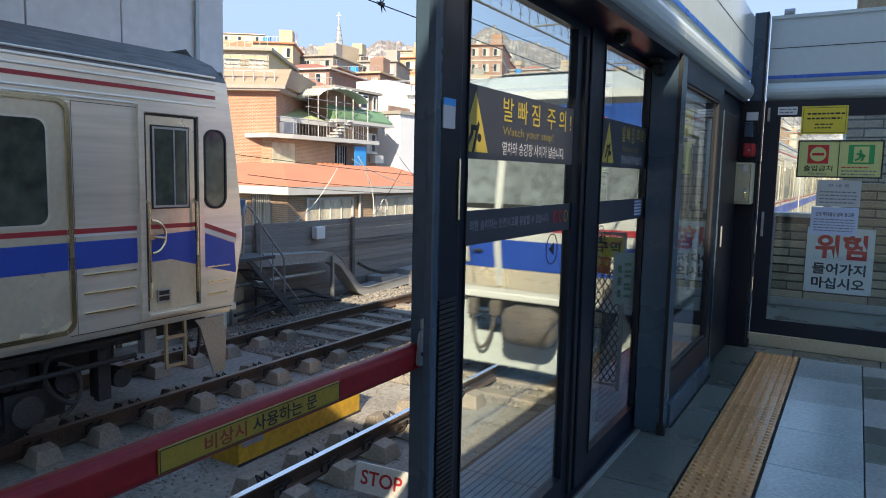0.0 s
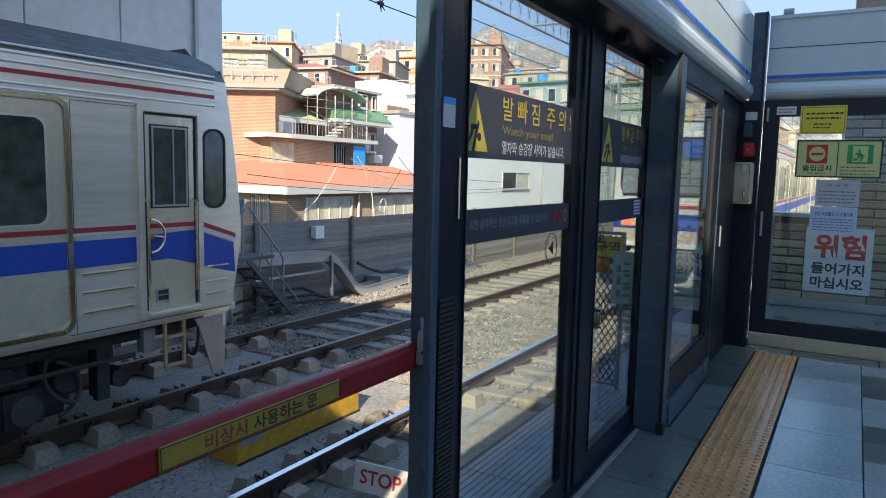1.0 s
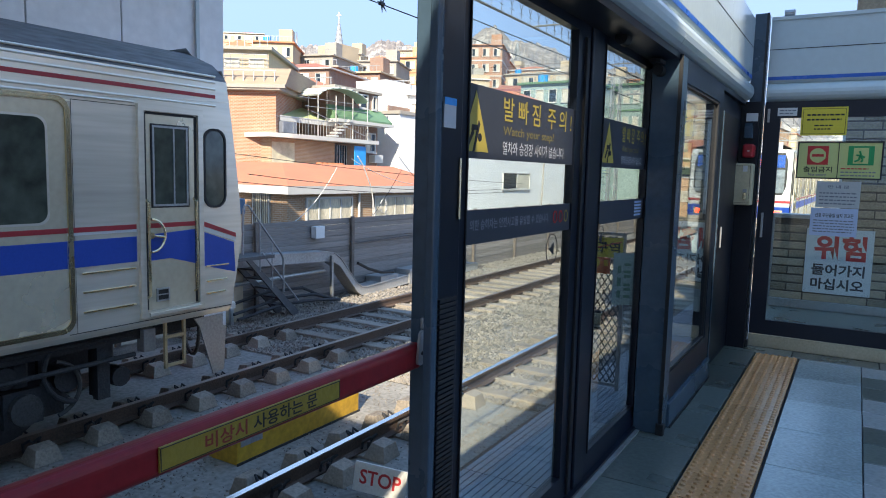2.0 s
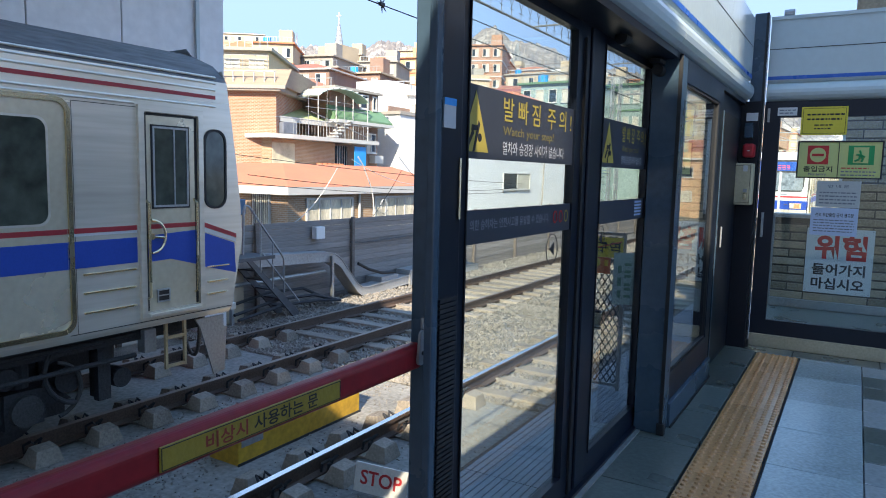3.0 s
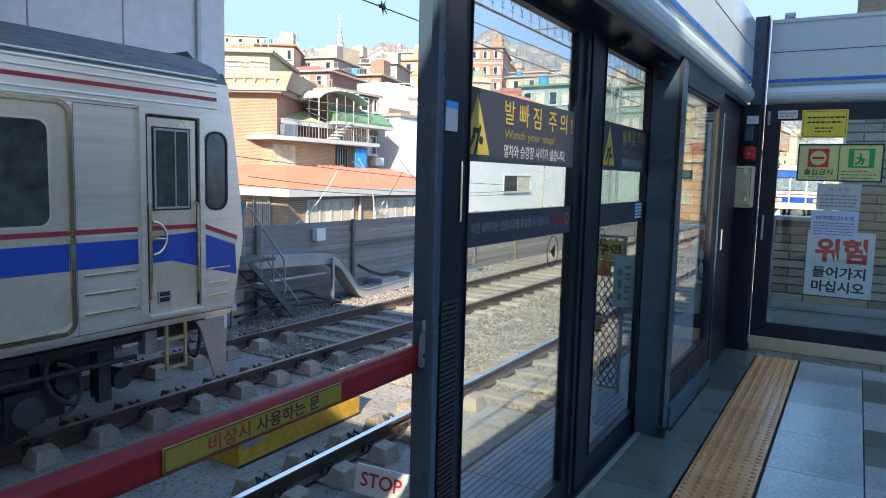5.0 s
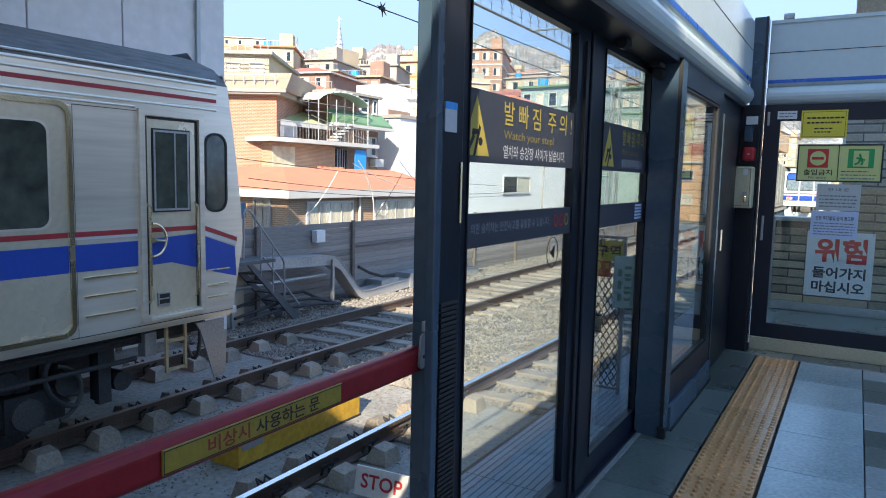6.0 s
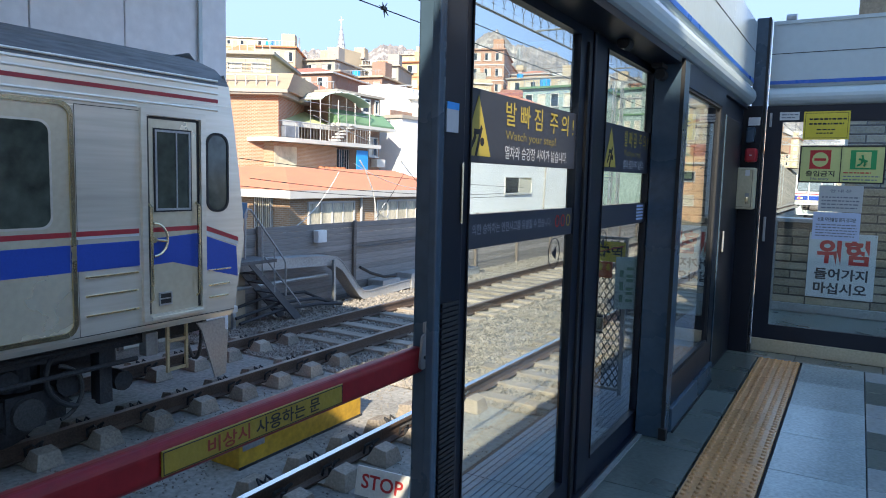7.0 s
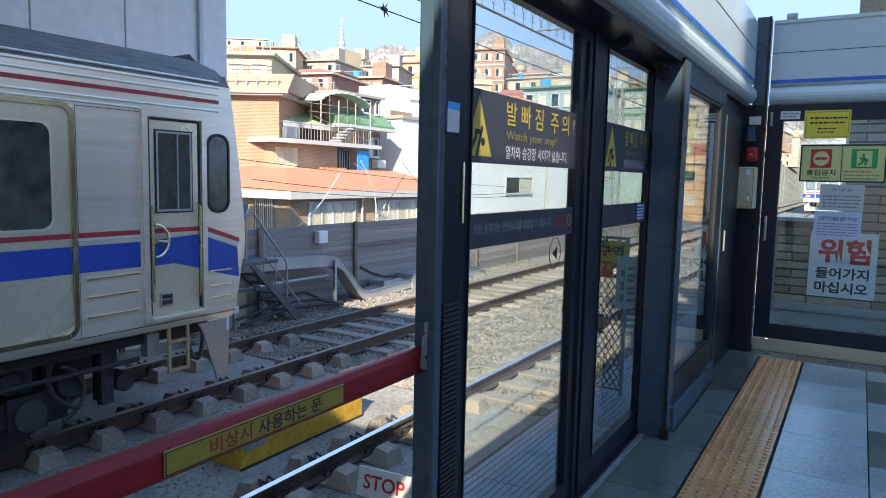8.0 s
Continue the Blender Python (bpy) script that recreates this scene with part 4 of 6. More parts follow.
def car_body(y_end, y_back, cab):
    """Steel shell and roof of one car."""
    pts = tail_ring()
    shell, roof = bmesh.new(), bmesh.new()
    rows = []
    for x, z in pts:
        rows.append(((x, y_back, z), (x, y_end + (nose(x, z) if cab else 0), z)))
    n = len(pts)
    def strip(bm, i, j):
        a = [bm.verts.new(p) for p in (*rows[i], *rows[j])]
        bm.faces.new((a[0], a[1], a[3], a[2]))
    for i in range(n - 1):
        strip(roof if pts[i][1] >= 3.5 and pts[i + 1][1] >= 3.5 else shell, i, i + 1)
    strip(shell, n - 1, 0)
    v = [shell.verts.new(r[0]) for r in rows]
    shell.faces.new(v)
    if not cab:
        v = [shell.verts.new(r[1]) for r in rows]
        shell.faces.new(list(reversed(v)))
    bmesh.ops.remove_doubles(shell, verts=shell.verts[:], dist=0.0005)
    bmesh.ops.recalc_face_normals(shell, faces=shell.faces[:])
    bmesh.ops.recalc_face_normals(roof, faces=roof.faces[:])
    return shell, roof


def front_patch(x0, x1, z0, z1, off, nx=16, nz=10, corner=0.0):
    """A sheet that follows the cab end, off metres proud of it."""
    bm = bmesh.new()
    g = []
    for i in range(nx + 1):
        col = []
        for j in range(nz + 1):
            x, z = x0 + (x1 - x0) * i / nx, z0 + (z1 - z0) * j / nz
            if corner:
                dx, dz = (x - (x0 + x1) / 2) / ((x1 - x0) / 2), (z - (z0 + z1) / 2) / ((z1 - z0) / 2)
                x -= corner * dx * max(0, abs(dz) - 0.6) * 2
            col.append(bm.verts.new((x, nose(x, z) + off, z)))
        g.append(col)
    for i in range(nx):
        for j in range(nz):
            bm.faces.new((g[i][j], g[i + 1][j], g[i + 1][j + 1], g[i][j + 1]))
    return bm


def side_window(car, y0, y1, z0, z1, s, r=0.08, name="window"):
    x = 1.562 * s
    part(name + "_frame", rg(rounded(y0 - 0.025, y1 + 0.025, z0 - 0.025, z1 + 0.025, r + 0.02), rounded(y0, y1, z0, z1, r), "x", x - 0.004 * s, x + 0.012 * s), BLACK if name == "cab_window" else CHROME, car)
    part(name + "_glass", pr(rounded(y0, y1, z0, z1, r), "x", x - 0.004 * s, x + 0.003 * s), TGLASS, car, "dark window glass")


TGLASS = mat("train_window_glass", (0.075, 0.088, 0.07), 0.05, vary=0.5, scale=0.7, bump=0, spec=0.7)
FGLASS = mat("windscreen_glass", (0.20, 0.23, 0.25), 0.07, vary=0.5, scale=0.8, bump=0, spec=0.9)
BLUE_G = mat("blue_tinted_panel", (0.03, 0.10, 0.40), 0.12, vary=0.3, scale=1.2, bump=0, spec=0.8)
TAIL = mat("red_tail_lamp", (0.6, 0.02, 0.02), 0.3, emit=(1.0, 0.06, 0.03, 2.5))
LED = mat("red_led_digits", (0.4, 0.03, 0.02), 0.4, emit=(1.0, 0.1, 0.05, 0.7))
LAMP = mat("lamp_lens", (0.7, 0.68, 0.6), 0.15, vary=0.1)
LADDER = mat("pale_wood_ladder", (0.50, 0.36, 0.20), 0.6, vary=0.2)


def wheel(car, x, y):
    w = part("wheel", tb((x - 0.065, y, 0.43), (x + 0.065, y, 0.43), 0.43, 28), DARK, car)
    part("hub", tb((x + 0.066, y, 0.43), (x + 0.16, y, 0.43), 0.13, 14), DARK, w)


def bogie(car, y):
    for s in (-1, 1):
        bm = bmesh.new()
        prism(bm, [(y - 1.5, 0.42), (y - 1.3, 0.62), (y - 0.5, 0.52), (y + 0.5, 0.52), (y + 1.3, 0.62), (y + 1.5, 0.42), (y + 1.2, 0.38), (y + 0.5, 0.30), (y - 0.5, 0.30), (y - 1.2, 0.38)], "x", s * 1.12 - 0.08, s * 1.12 + 0.08)
        for d in (-1.05, 1.05):
            tube(bm, (s * 1.12, y + d, 0.62), (s * 1.12, y + d, 0.86), 0.10, 12)
            box(bm, s * 1.12 - 0.12, s * 1.12 + 0.12, y + d - 0.17, y + d + 0.17, 0.28, 0.6)
        part("bogie_frame", bm, DARK, car)
        for d in (-1.05, 1.05):
            part("axle_cap", tb((s * 1.24, y + d, 0.43), (s * 1.30, y + d, 0.43), 0.14, 18), UNDER, car, "dull round axle cap")
            part("spring", tb((s * 1.22, y + d * 0.62, 0.5), (s * 1.22, y + d * 0.62, 0.86), 0.09, 12), DARK, car)
            hs = bmesh.new()
            path_tube(hs, [(s * 1.28, y + d + 0.22 + 0.28 * math.sin(a), 0.55 + 0.26 * math.cos(a)) for a in np.linspace(0.2, 2.9, 12)], 0.02, 7)
            part("brake_rigging", hs, UNDER, car, "curved brake linkage")
    for d in (-1.05, 1.05):
        for s in (-1, 1):
            wheel(car, s * 0.75, y + d)


def stripes(car, y0, y1, s):
    x = 1.562 * s
    for nm, z0, z1, m, t in (("red_stripe", 3.315, 3.352, RED, 0.004), ("red_stripe", 2.0, 2.045, RED, 0.003), ("white_stripe", 1.975, 1.998, WHITE_T, 0.003), ("blue_stripe", 1.69, 1.93, BLUE, 0.003)):
        part(nm, bx(min(x, x + t * s), max(x, x + t * s), y0, y1, z0, z1), m, car)
    bm = bmesh.new()
    for z in (3.19, 3.24, 3.41, 3.48, 3.54):
        tube(bm, (x, y0, z), (x, y1, z), 0.012, 8)
    part("fluting", bm, STEEL, car, "raised flutes below the roof")


def passenger_doors(car, y, s):
    """Double passenger door with rounded surround, centred on y."""
    x = 1.562 * s
    part("door_surround", rg(rounded(y - 0.83, y + 0.83, 1.12, 3.17, 0.12), rounded(y - 0.79, y + 0.79, 1.16, 3.13, 0.10), "x", x - 0.02 * s, x + 0.022 * s), CHROME, car, "bright rounded door surround")
    for k in (-1, 1):
        d = part("passenger_door", bx(min(x - 0.03 * s, x + 0.004 * s), max(x - 0.03 * s, x + 0.004 * s), min(y + 0.004 * k, y + 0.785 * k), max(y + 0.004 * k, y + 0.785 * k), 1.165, 3.125), STEEL_DOOR, car, "plain steel door leaf")
        a, b = sorted((y + 0.14 * k, y + 0.62 * k))
        part("door_window", pr(rounded(a, b, 2.1, 2.98, 0.09), "x", min(x, x + 0.007 * s), max(x, x + 0.007 * s)), TGLASS, d, "dark door window")
        part("door_window_rim", rg(rounded(a - 0.02, b + 0.02, 2.08, 3.0, 0.10), rounded(a, b, 2.1, 2.98, 0.09), "x", min(x, x + 0.010 * s), max(x, x + 0.010 * s)), STEEL, d)
        part("door_blue", bx(min(x, x + 0.006 * s), max(x, x + 0.006 * s), min(y + 0.01 * k, y + 0.78 * k), max(y + 0.01 * k, y + 0.78 * k), 1.69, 1.93), BLUE, d, "blue stripe across the door")
        part("door_red", bx(min(x, x + 0.006 * s), max(x, x + 0.006 * s), min(y + 0.01 * k, y + 0.78 * k), max(y + 0.01 * k, y + 0.78 * k), 2.0, 2.045), RED, d)


def build_train(name, label, cars, group, side, plough=True):
    th = thing(name, (0, 0, 0), label, "train", group)
    s = side
    x = 1.562 * s
    for c in range(cars):
        y1 = -19.9 * c
        y0 = y1 - 19.5
        cab = c == 0
        shell, roof = car_body(y1, y0, cab)
        car = part("car_body", shell, STEEL, th, "brushed stainless steel car body")
        part("roof", roof, ROOF, car, "dull grey curved roof", smooth=True)
        if c > 0:
            stripes(car, y0 + 0.1, y1 - 0.1, s)
        for k in range(4):
            y = y1 - (2.78 if k == 0 else 2.78 + 4.65 * k)
            passenger_doors(car, y, s)
            if c == 0 and k == 0:
                continue
            yy = y + 2.32
            if k > 0:
                side_window(car, yy - 0.85, yy + 0.85, 2.1, 2.95, s)
        if c == 0:
            stripes(car, y0 + 0.1, -1.32, s)
        bogie(car, y1 - 3.3)
        bogie(car, y0 + 3.3)
        u = bmesh.new()
        box(u, -1.2, 1.2, y0 + 5.3, y1 - 5.3, 0.35, 1.03, bevel=0.03)
        box(u, -1.3, 1.3, y0 + 0.1, y1 - 0.35, 0.86, 1.04)
        # added opaque block: stands in for the deep shade between the bogie sides
        box(u, -1.0, 1.0, y1 - 5.0, y1 - 1.75, 0.22, 0.95)
        box(u, -0.55, 0.55, y1 - 1.7, y1 - 0.9, 0.45, 0.9, bevel=0.04)
        for k in range(7):
            box(u, s * 1.15 - 0.1, s * 1.15 + 0.1, y1 - 6 - 1.4 * k, y1 - 5.2 - 1.4 * k, 0.4, 0.95)
        for k in range(6):
            yy = y1 - 1.3 - 0.55 * k
            tube(u, (s * 1.05, yy, 0.5 + 0.12 * (k % 3)), (s * 1.25, yy, 0.5 + 0.12 * (k % 3)), 0.10 + 0.03 * (k % 2), 12)
            box(u, s * 1.0 - 0.05, s * 1.0 + 0.05, yy - 0.16, yy - 0.06, 0.3, 0.95)
        for z in (0.93, 0.72):
            tube(u, (s * 1.32, y1 - 5.2, z), (s * 1.32, y1 - 1.2, z), 0.025, 8)
        part("underframe", u, DARK, car, "grimy dark equipment under the floor, round a block added for shade")
        if c:
            part("gangway", bx(-0.6, 0.6, y1 + 0.0, y1 + 0.4, 1.05, 3.3), BLACK, car, "black bellows between cars")
    car = [o for o in th.children if o.name.startswith("car_body")][0]
    # cab side
    part("panel_seam", bx(min(x, x + 0.002 * s), max(x, x + 0.002 * s), -1.93, -1.926, 1.1, 3.15), BLACK, car)
    for z in (1.28, 1.46, 1.63):
        part("rib", bx(min(x, x + 0.014 * s), max(x, x + 0.014 * s), -1.87, -1.34, z - 0.008, z + 0.008, bevel=0.003), CHROME, car)
    part("cab_door_frame", rg([(-1.30, 1.13), (-0.55, 1.13), (-0.55, 3.18), (-1.30, 3.18)], [(-1.24, 1.19), (-0.61, 1.19), (-0.61, 3.12), (-1.24, 3.12)], "x", x - 0.01 * s, x + 0.035 * s), STEEL, car, "steel cab door frame")
    d = part("cab_door", bx(min(x - 0.02 * s, x + 0.006 * s), max(x - 0.02 * s, x + 0.006 * s), -1.235, -0.615, 1.195, 3.115), STEEL_DOOR, car, "warm steel cab door")
    # proud black strips stand in for the shade of the door recess
    for y in (-1.2195, -0.6305):
        part("door_gap", bx(min(x, x + 0.0095 * s), max(x, x + 0.0095 * s), y - 0.0145, y + 0.0145, 1.2, 3.11), BLACK, car, "black strip for the shade in the recess beside the door")
    part("door_head", bx(min(x, x + 0.012 * s), max(x, x + 0.012 * s), -1.20, -0.65, 3.09, 3.115), BLACK, car)
    part("side_seam", bx(min(x, x + 0.002 * s), max(x, x + 0.002 * s), -1.93, -0.62, 3.150, 3.156), BLACK, car)
    part("sill_seam", bx(min(x, x + 0.002 * s), max(x, x + 0.002 * s), -2.0, -0.16, 1.095, 1.102), BLACK, car)
    part("gasket", rg([(-1.155, 2.195), (-0.715, 2.195), (-0.715, 3.005), (-1.155, 3.005)], [(-1.14, 2.21), (-0.73, 2.21), (-0.73, 2.99), (-1.14, 2.99)], "x", x, x + 0.016 * s), BLACK, d)
    part("door_window_frame", rg([(-1.14, 2.21), (-0.73, 2.21), (-0.73, 2.99), (-1.14, 2.99)], [(-1.12, 2.23), (-0.75, 2.23), (-0.75, 2.97), (-1.12, 2.97)], "x", x, x + 0.02 * s), GALV, d, "steel window frame")
    part("door_window", bx(min(x, x + 0.009 * s), max(x, x + 0.009 * s), -1.12, -0.75, 2.23, 2.97), TGLASS, d)
    part("window_bar", bx(min(x, x + 0.016 * s), max(x, x + 0.016 * s), -0.90, -0.885, 2.23, 2.97), GALV, d)
    part("blue_stripe", pr([(-1.235, 1.68), (-0.95, 1.69), (-0.615, 1.60), (-0.615, 1.965), (-1.235, 1.935)], "x", x + 0.0065 * s, x + 0.0085 * s), BLUE, d)
    part("red_stripe", bx(min(x + 0.0065 * s, x + 0.0085 * s), max(x + 0.0065 * s, x + 0.0085 * s), -1.235, -0.615, 2.0, 2.045), RED, d)
    part("grille", bx(min(x, x + 0.014 * s), max(x, x + 0.014 * s), -1.11, -0.98, 1.28, 1.39), BLACK, d)
    part("grille_bar", rg([(-1.12, 1.27), (-0.97, 1.27), (-0.97, 1.40), (-1.12, 1.40)], [(-1.105, 1.285), (-0.985, 1.285), (-0.985, 1.385), (-1.105, 1.385)], "x", x, x + 0.02 * s), GALV, d)
    part("grille_slat", bx(min(x, x + 0.02 * s), max(x, x + 0.02 * s), -1.105, -0.985, 1.33, 1.342), GALV, d)
    for y in (-1.215, -0.655):
        h = bmesh.new()
        path_tube(h, [(x, y, 1.32), (x + 0.05 * s, y, 1.34), (x + 0.05 * s, y, 2.25), (x, y, 2.28)], 0.014, 8)
        part("grab_rail", h, CHROME, car, "vertical polished grab rail")
    h = bmesh.new()
    path_tube(h, [(x + 0.045 * s, -1.19 + 0.155 * math.sin(radians(a)), 1.93 + 0.16 * math.cos(radians(a))) for a in range(0, 181, 15)], 0.013, 8)
    tube(h, (x + 0.045 * s, -1.19, 1.93), (x + 0.045 * s, -1.04, 1.91), 0.012)
    tube(h, (x, -1.19, 1.93), (x + 0.06 * s, -1.19, 1.93), 0.03)
    part("door_handle", h, CHROME, d, "curved polished door handle")
    part("step", bx(min(x, x + 0.05 * s), max(x, x + 0.05 * s), -1.22, -0.60, 1.135, 1.175, bevel=0.006), STEEL, car)
    side_window(car, -0.50, -0.25, 2.2, 2.98, s, 0.11, "cab_window")
    part("blue_flash", pr([(-0.54, 1.57), (-0.54, 1.93), (-0.12, 1.79), (-0.10, 1.46)], "x", x + 0.0005 * s, x + 0.003 * s), BLUE, car, "blue flash on the cab corner")
    part("white_flash", pr([(-0.54, 1.94), (-0.54, 1.985), (-0.10, 1.84), (-0.10, 1.80)], "x", x + 0.0005 * s, x + 0.003 * s), WHITE_T, car)
    part("red_flash", pr([(-0.54, 1.99), (-0.54, 2.04), (-0.09, 1.89), (-0.09, 1.845)], "x", x + 0.0005 * s, x + 0.003 * s), RED, car)
    part("red_stripe", bx(min(x, x + 0.004 * s), max(x, x + 0.004 * s), -1.32, -0.36, 3.315, 3.352), RED, car)
    bm = bmesh.new()
    for z in (3.24, 3.41, 3.48, 3.54):
        tube(bm, (x, -1.32, z), (x, -0.36, z), 0.012, 8)
    part("fluting", bm, STEEL, car)
    for k, z in enumerate((1.56, 1.40, 1.27)):
        part("rib", bx(min(x, x + 0.014 * s), max(x, x + 0.014 * s), -0.50, -0.20 - 0.02 * k, z - 0.007, z + 0.007, bevel=0.003), CHROME, car)
    # cab end
    part("front_panel", front_patch(-1.535, 1.535, 1.04, 3.62, 0.004, 24, 20), WHITE_T, car, "pale painted cab end", smooth=True)
    part("roof_front", front_patch(-1.2, 1.2, 3.60, 3.85, -0.02, 12, 3), ROOF_P, car, smooth=True)
    part("windscreen_surround", front_patch(-1.40, 1.40, 2.18, 3.52, 0.012, 20, 14, 0.12), BLACK, car, "black windscreen surround", smooth=True)
    part("blue_panel", front_patch(-1.32, 1.32, 3.05, 3.44, 0.022, 20, 6), BLUE_G, car, "blue tinted destination panel", smooth=True)
    for a, b in ((-1.34, -0.52), (-0.44, 0.44), (0.52, 1.34)):
        part("windscreen", front_patch(a, b, 2.24, 2.98, 0.022, 10, 8), FGLASS, car, "windscreen glass", smooth=True)
    for a in (-0.48, 0.48):
        part("pillar", front_patch(a - 0.045, a + 0.045, 1.2, 3.02, 0.03, 2, 10), WHITE_T, car, smooth=True)
    bm = bmesh.new()
    for k in range(3):
        a = -0.75 + 0.17 * k
        for j in range(3):
            bmesh.ops.create_cube(bm, size=1, matrix=Matrix.Translation((a, nose(a, 3.15) + 0.022, 3.13 + 0.07 * j)) @ Matrix.Diagonal((0.12, 0.008, 0.018, 1)))
    part("digits", bm, LED, car, "lit red digits")
    part("red_stripe", front_patch(-1.54, 1.54, 1.93, 2.0, 0.012, 20, 2), RED, car, smooth=True)
    part("blue_stripe", front_patch(-1.54, 1.54, 1.43, 1.80, 0.012, 20, 4), BLUE, car, "broad blue band", smooth=True)
    part("lower_panel", front_patch(-1.5, 1.5, 1.17, 1.425, 0.010, 20, 3), STEEL, car, smooth=True)
    part("front_sill", bx(-1.48, 1.48, -0.20, -0.02, 1.02, 1.10, bevel=0.012), WHITE_T, car)
    for k in (-1, 1):
        lp = part("lamp_cluster", front_patch(k * 1.12 - 0.22, k * 1.12 + 0.22, 1.48, 1.70, 0.03, 6, 3), CREAM, car, "cream rounded lamp housing", smooth=True)
        part("tail_lamp", front_patch(k * 1.18 - 0.10, k * 1.18 + 0.10, 1.51, 1.67, 0.045, 4, 3), TAIL, lp, "lit red tail lamp", smooth=True)
        part("head_lamp", front_patch(k * 0.98 - 0.07, k * 0.98 + 0.07, 1.51, 1.67, 0.045, 4, 3), LAMP, lp, smooth=True)
        part("cab_handle", bx(k * 0.75 - 0.06, k * 0.75 + 0.06, nose(0.75, 1.65) + 0.03, nose(0.75, 1.65) + 0.05, 1.63, 1.66), CHROME, car)
    for k in (-0.86, 0.86):
        part("panel_seam", front_patch(k - 0.006, k + 0.006, 1.18, 1.80, 0.017, 2, 6), BLACK, car, smooth=True)
    for a, b, c in ((0.30, 0.52, INK_B), (0.56, 0.78, INK_R), (-0.78, -0.52, INK_B)):
        part("print_bar", front_patch(a, b, 2.05, 2.10, 0.014, 4, 2), c, car, "small illegible print bar", smooth=True)
    sk = pr([(-1.42, 0.72), (-1.24, 0.74), (-1.08, 0.98), (-1.00, 0.98), (-0.86, 0.56), (0.86, 0.56), (1.00, 0.98), (1.08, 0.98), (1.24, 0.74), (1.42, 0.72), (1.34, 0.14), (-1.34, 0.14)], "y", -0.16, -0.13)
    if plough:
        part("plough", sk, WHITE_P, car, "pale painted snow plough plate")
    cp = bmesh.new()
    tube(cp, (0, -0.9, 0.82), (0, 0.02, 0.82), 0.13, 14)
    box(cp, -0.38, 0.34, -0.04, 0.34, 0.52, 1.0, bevel=0.14)
    part("coupler_cover", cp, COVER, car, "grey canvas-covered coupler", smooth=True)
    for k in (-1, 1):
        hs = bmesh.new()
        x0 = k * 0.72
        pts = [(x0 + 0.18 * math.cos(a) * 0.9, -0.05 + 0.05 * math.sin(a), 0.92 - 0.55 * math.sin(a)) for a in np.linspace(0, math.pi, 12)]
        path_tube(hs, pts, 0.022, 8)
        box(hs, x0 + 0.10, x0 + 0.22, -0.11, 0.0, 0.78, 1.0, bevel=0.02)
        box(hs, x0 - 0.24, x0 - 0.10, -0.11, 0.0, 0.80, 1.0, bevel=0.02)
        part("air_hose", hs, COVER, car, "looped brown-grey air hose")
    # corner steps and plate
    part("corner_plate", pr([(-0.58, 0.99), (-0.20, 0.99), (-0.20, 0.86), (-0.16, 0.85), (-0.19, 0.36), (-0.34, 0.34), (-0.52, 0.90)], "x", 1.47 * s, 1.45 * s), GALV, car, "tapered grey corner plate")
    ld = bmesh.new()
    for y in (-0.93, -0.70):
        box(ld, 1.44 * s - 0.015, 1.44 * s + 0.015, y - 0.014, y + 0.014, 0.53, 1.03)
    for z in (0.54, 0.84):
        box(ld, 1.44 * s - 0.015, 1.44 * s + 0.015, -0.93, -0.70, z, z + 0.03)
    part("ladder", ld, LADDER, car, "pale wooden foot ladder")
    part("post_bracket", bx(1.2 * s - 0.04, 1.2 * s + 0.04, -1.55, -1.42, 0.32, 1.03), DARK, car)
    jb = part("junction_box", bx(1.3 * s - 0.06, 1.3 * s + 0.06, -1.12, -0.98, 0.72, 0.96, bevel=0.01), GALV, car)
    hs = bmesh.new()
    path_tube(hs, [(1.3 * s, -1.75 - 0.35 * math.sin(a), 0.72 - 0.33 * math.cos(a)) for a in np.linspace(0.2, 2.8, 10)], 0.025, 8)
    part("brake_hose", hs, DARK, car)
    return th


ROOF_P = mat("pale_roof_dome", (0.45, 0.50, 0.54), 0.5, vary=0.1)
WHITE_P = mat("plough_paint", (0.50, 0.54, 0.52), 0.55, vary=0.15, scale=3)
COVER = mat("grey_brown_canvas", (0.13, 0.11, 0.095), 0.85, vary=0.4, scale=6, bump=0.4)
parked = build_train("parked_train", "stainless steel commuter train with blue band parked on the far track", 1, "", 1, False)
parked.matrix_basis = pose(-7.42, 5.48, RZ)
leaving = build_train("departing_train", "stainless steel commuter train with blue band leaving along the near track", 6, "", -1)


def motions():
    rows = [(t, pose(-3.33, 7.85 + 8.1 * t + 0.07 * t * t, RZ, 0, 0, 180)) for t in (0.0, 1.0, 2.0, 3.0, 4.0, 5.0, 6.0, 7.0, 8.0)]
    walk(leaving, rows)


# ---- between the tracks ----
th = thing("yellow_box", (-4.8, 5.2, BED), "yellow painted steel box with worn label between the tracks", "equipment box")
part("case", bx(-5.22, -4.825, 4.44, 6.30, BED, -0.93, bevel=0.012), YELLOW, th)
part("lid", bx(-5.23, -4.815, 4.43, 6.31, -0.93, -0.90, bevel=0.006), YELLOW, th)
part("label", bx(-4.824, -4.821, 4.48, 4.76, -1.13, -0.955), GALV, th, "scratched grey label")
part("base_strip", bx(-4.824, -4.815, 4.43, 6.31, BED, BED + 0.025), DARK, th, "dark strip along the foot")
th = thing("stop_sign", (-3.4, 4.7, BED), "white board with red word stop standing on the track bed", "sign")
bm = bx(-0.26, 0.26, -0.012, 0.012, 0, 0.25)
bmesh.ops.transform(bm, matrix=pose(-3.345, 4.66, BED + 0.02, -12, 0, 5), verts=bm.verts[:])
part("board", bm, mat("dusty_white_board", (0.78, 0.75, 0.68), 0.6), th)
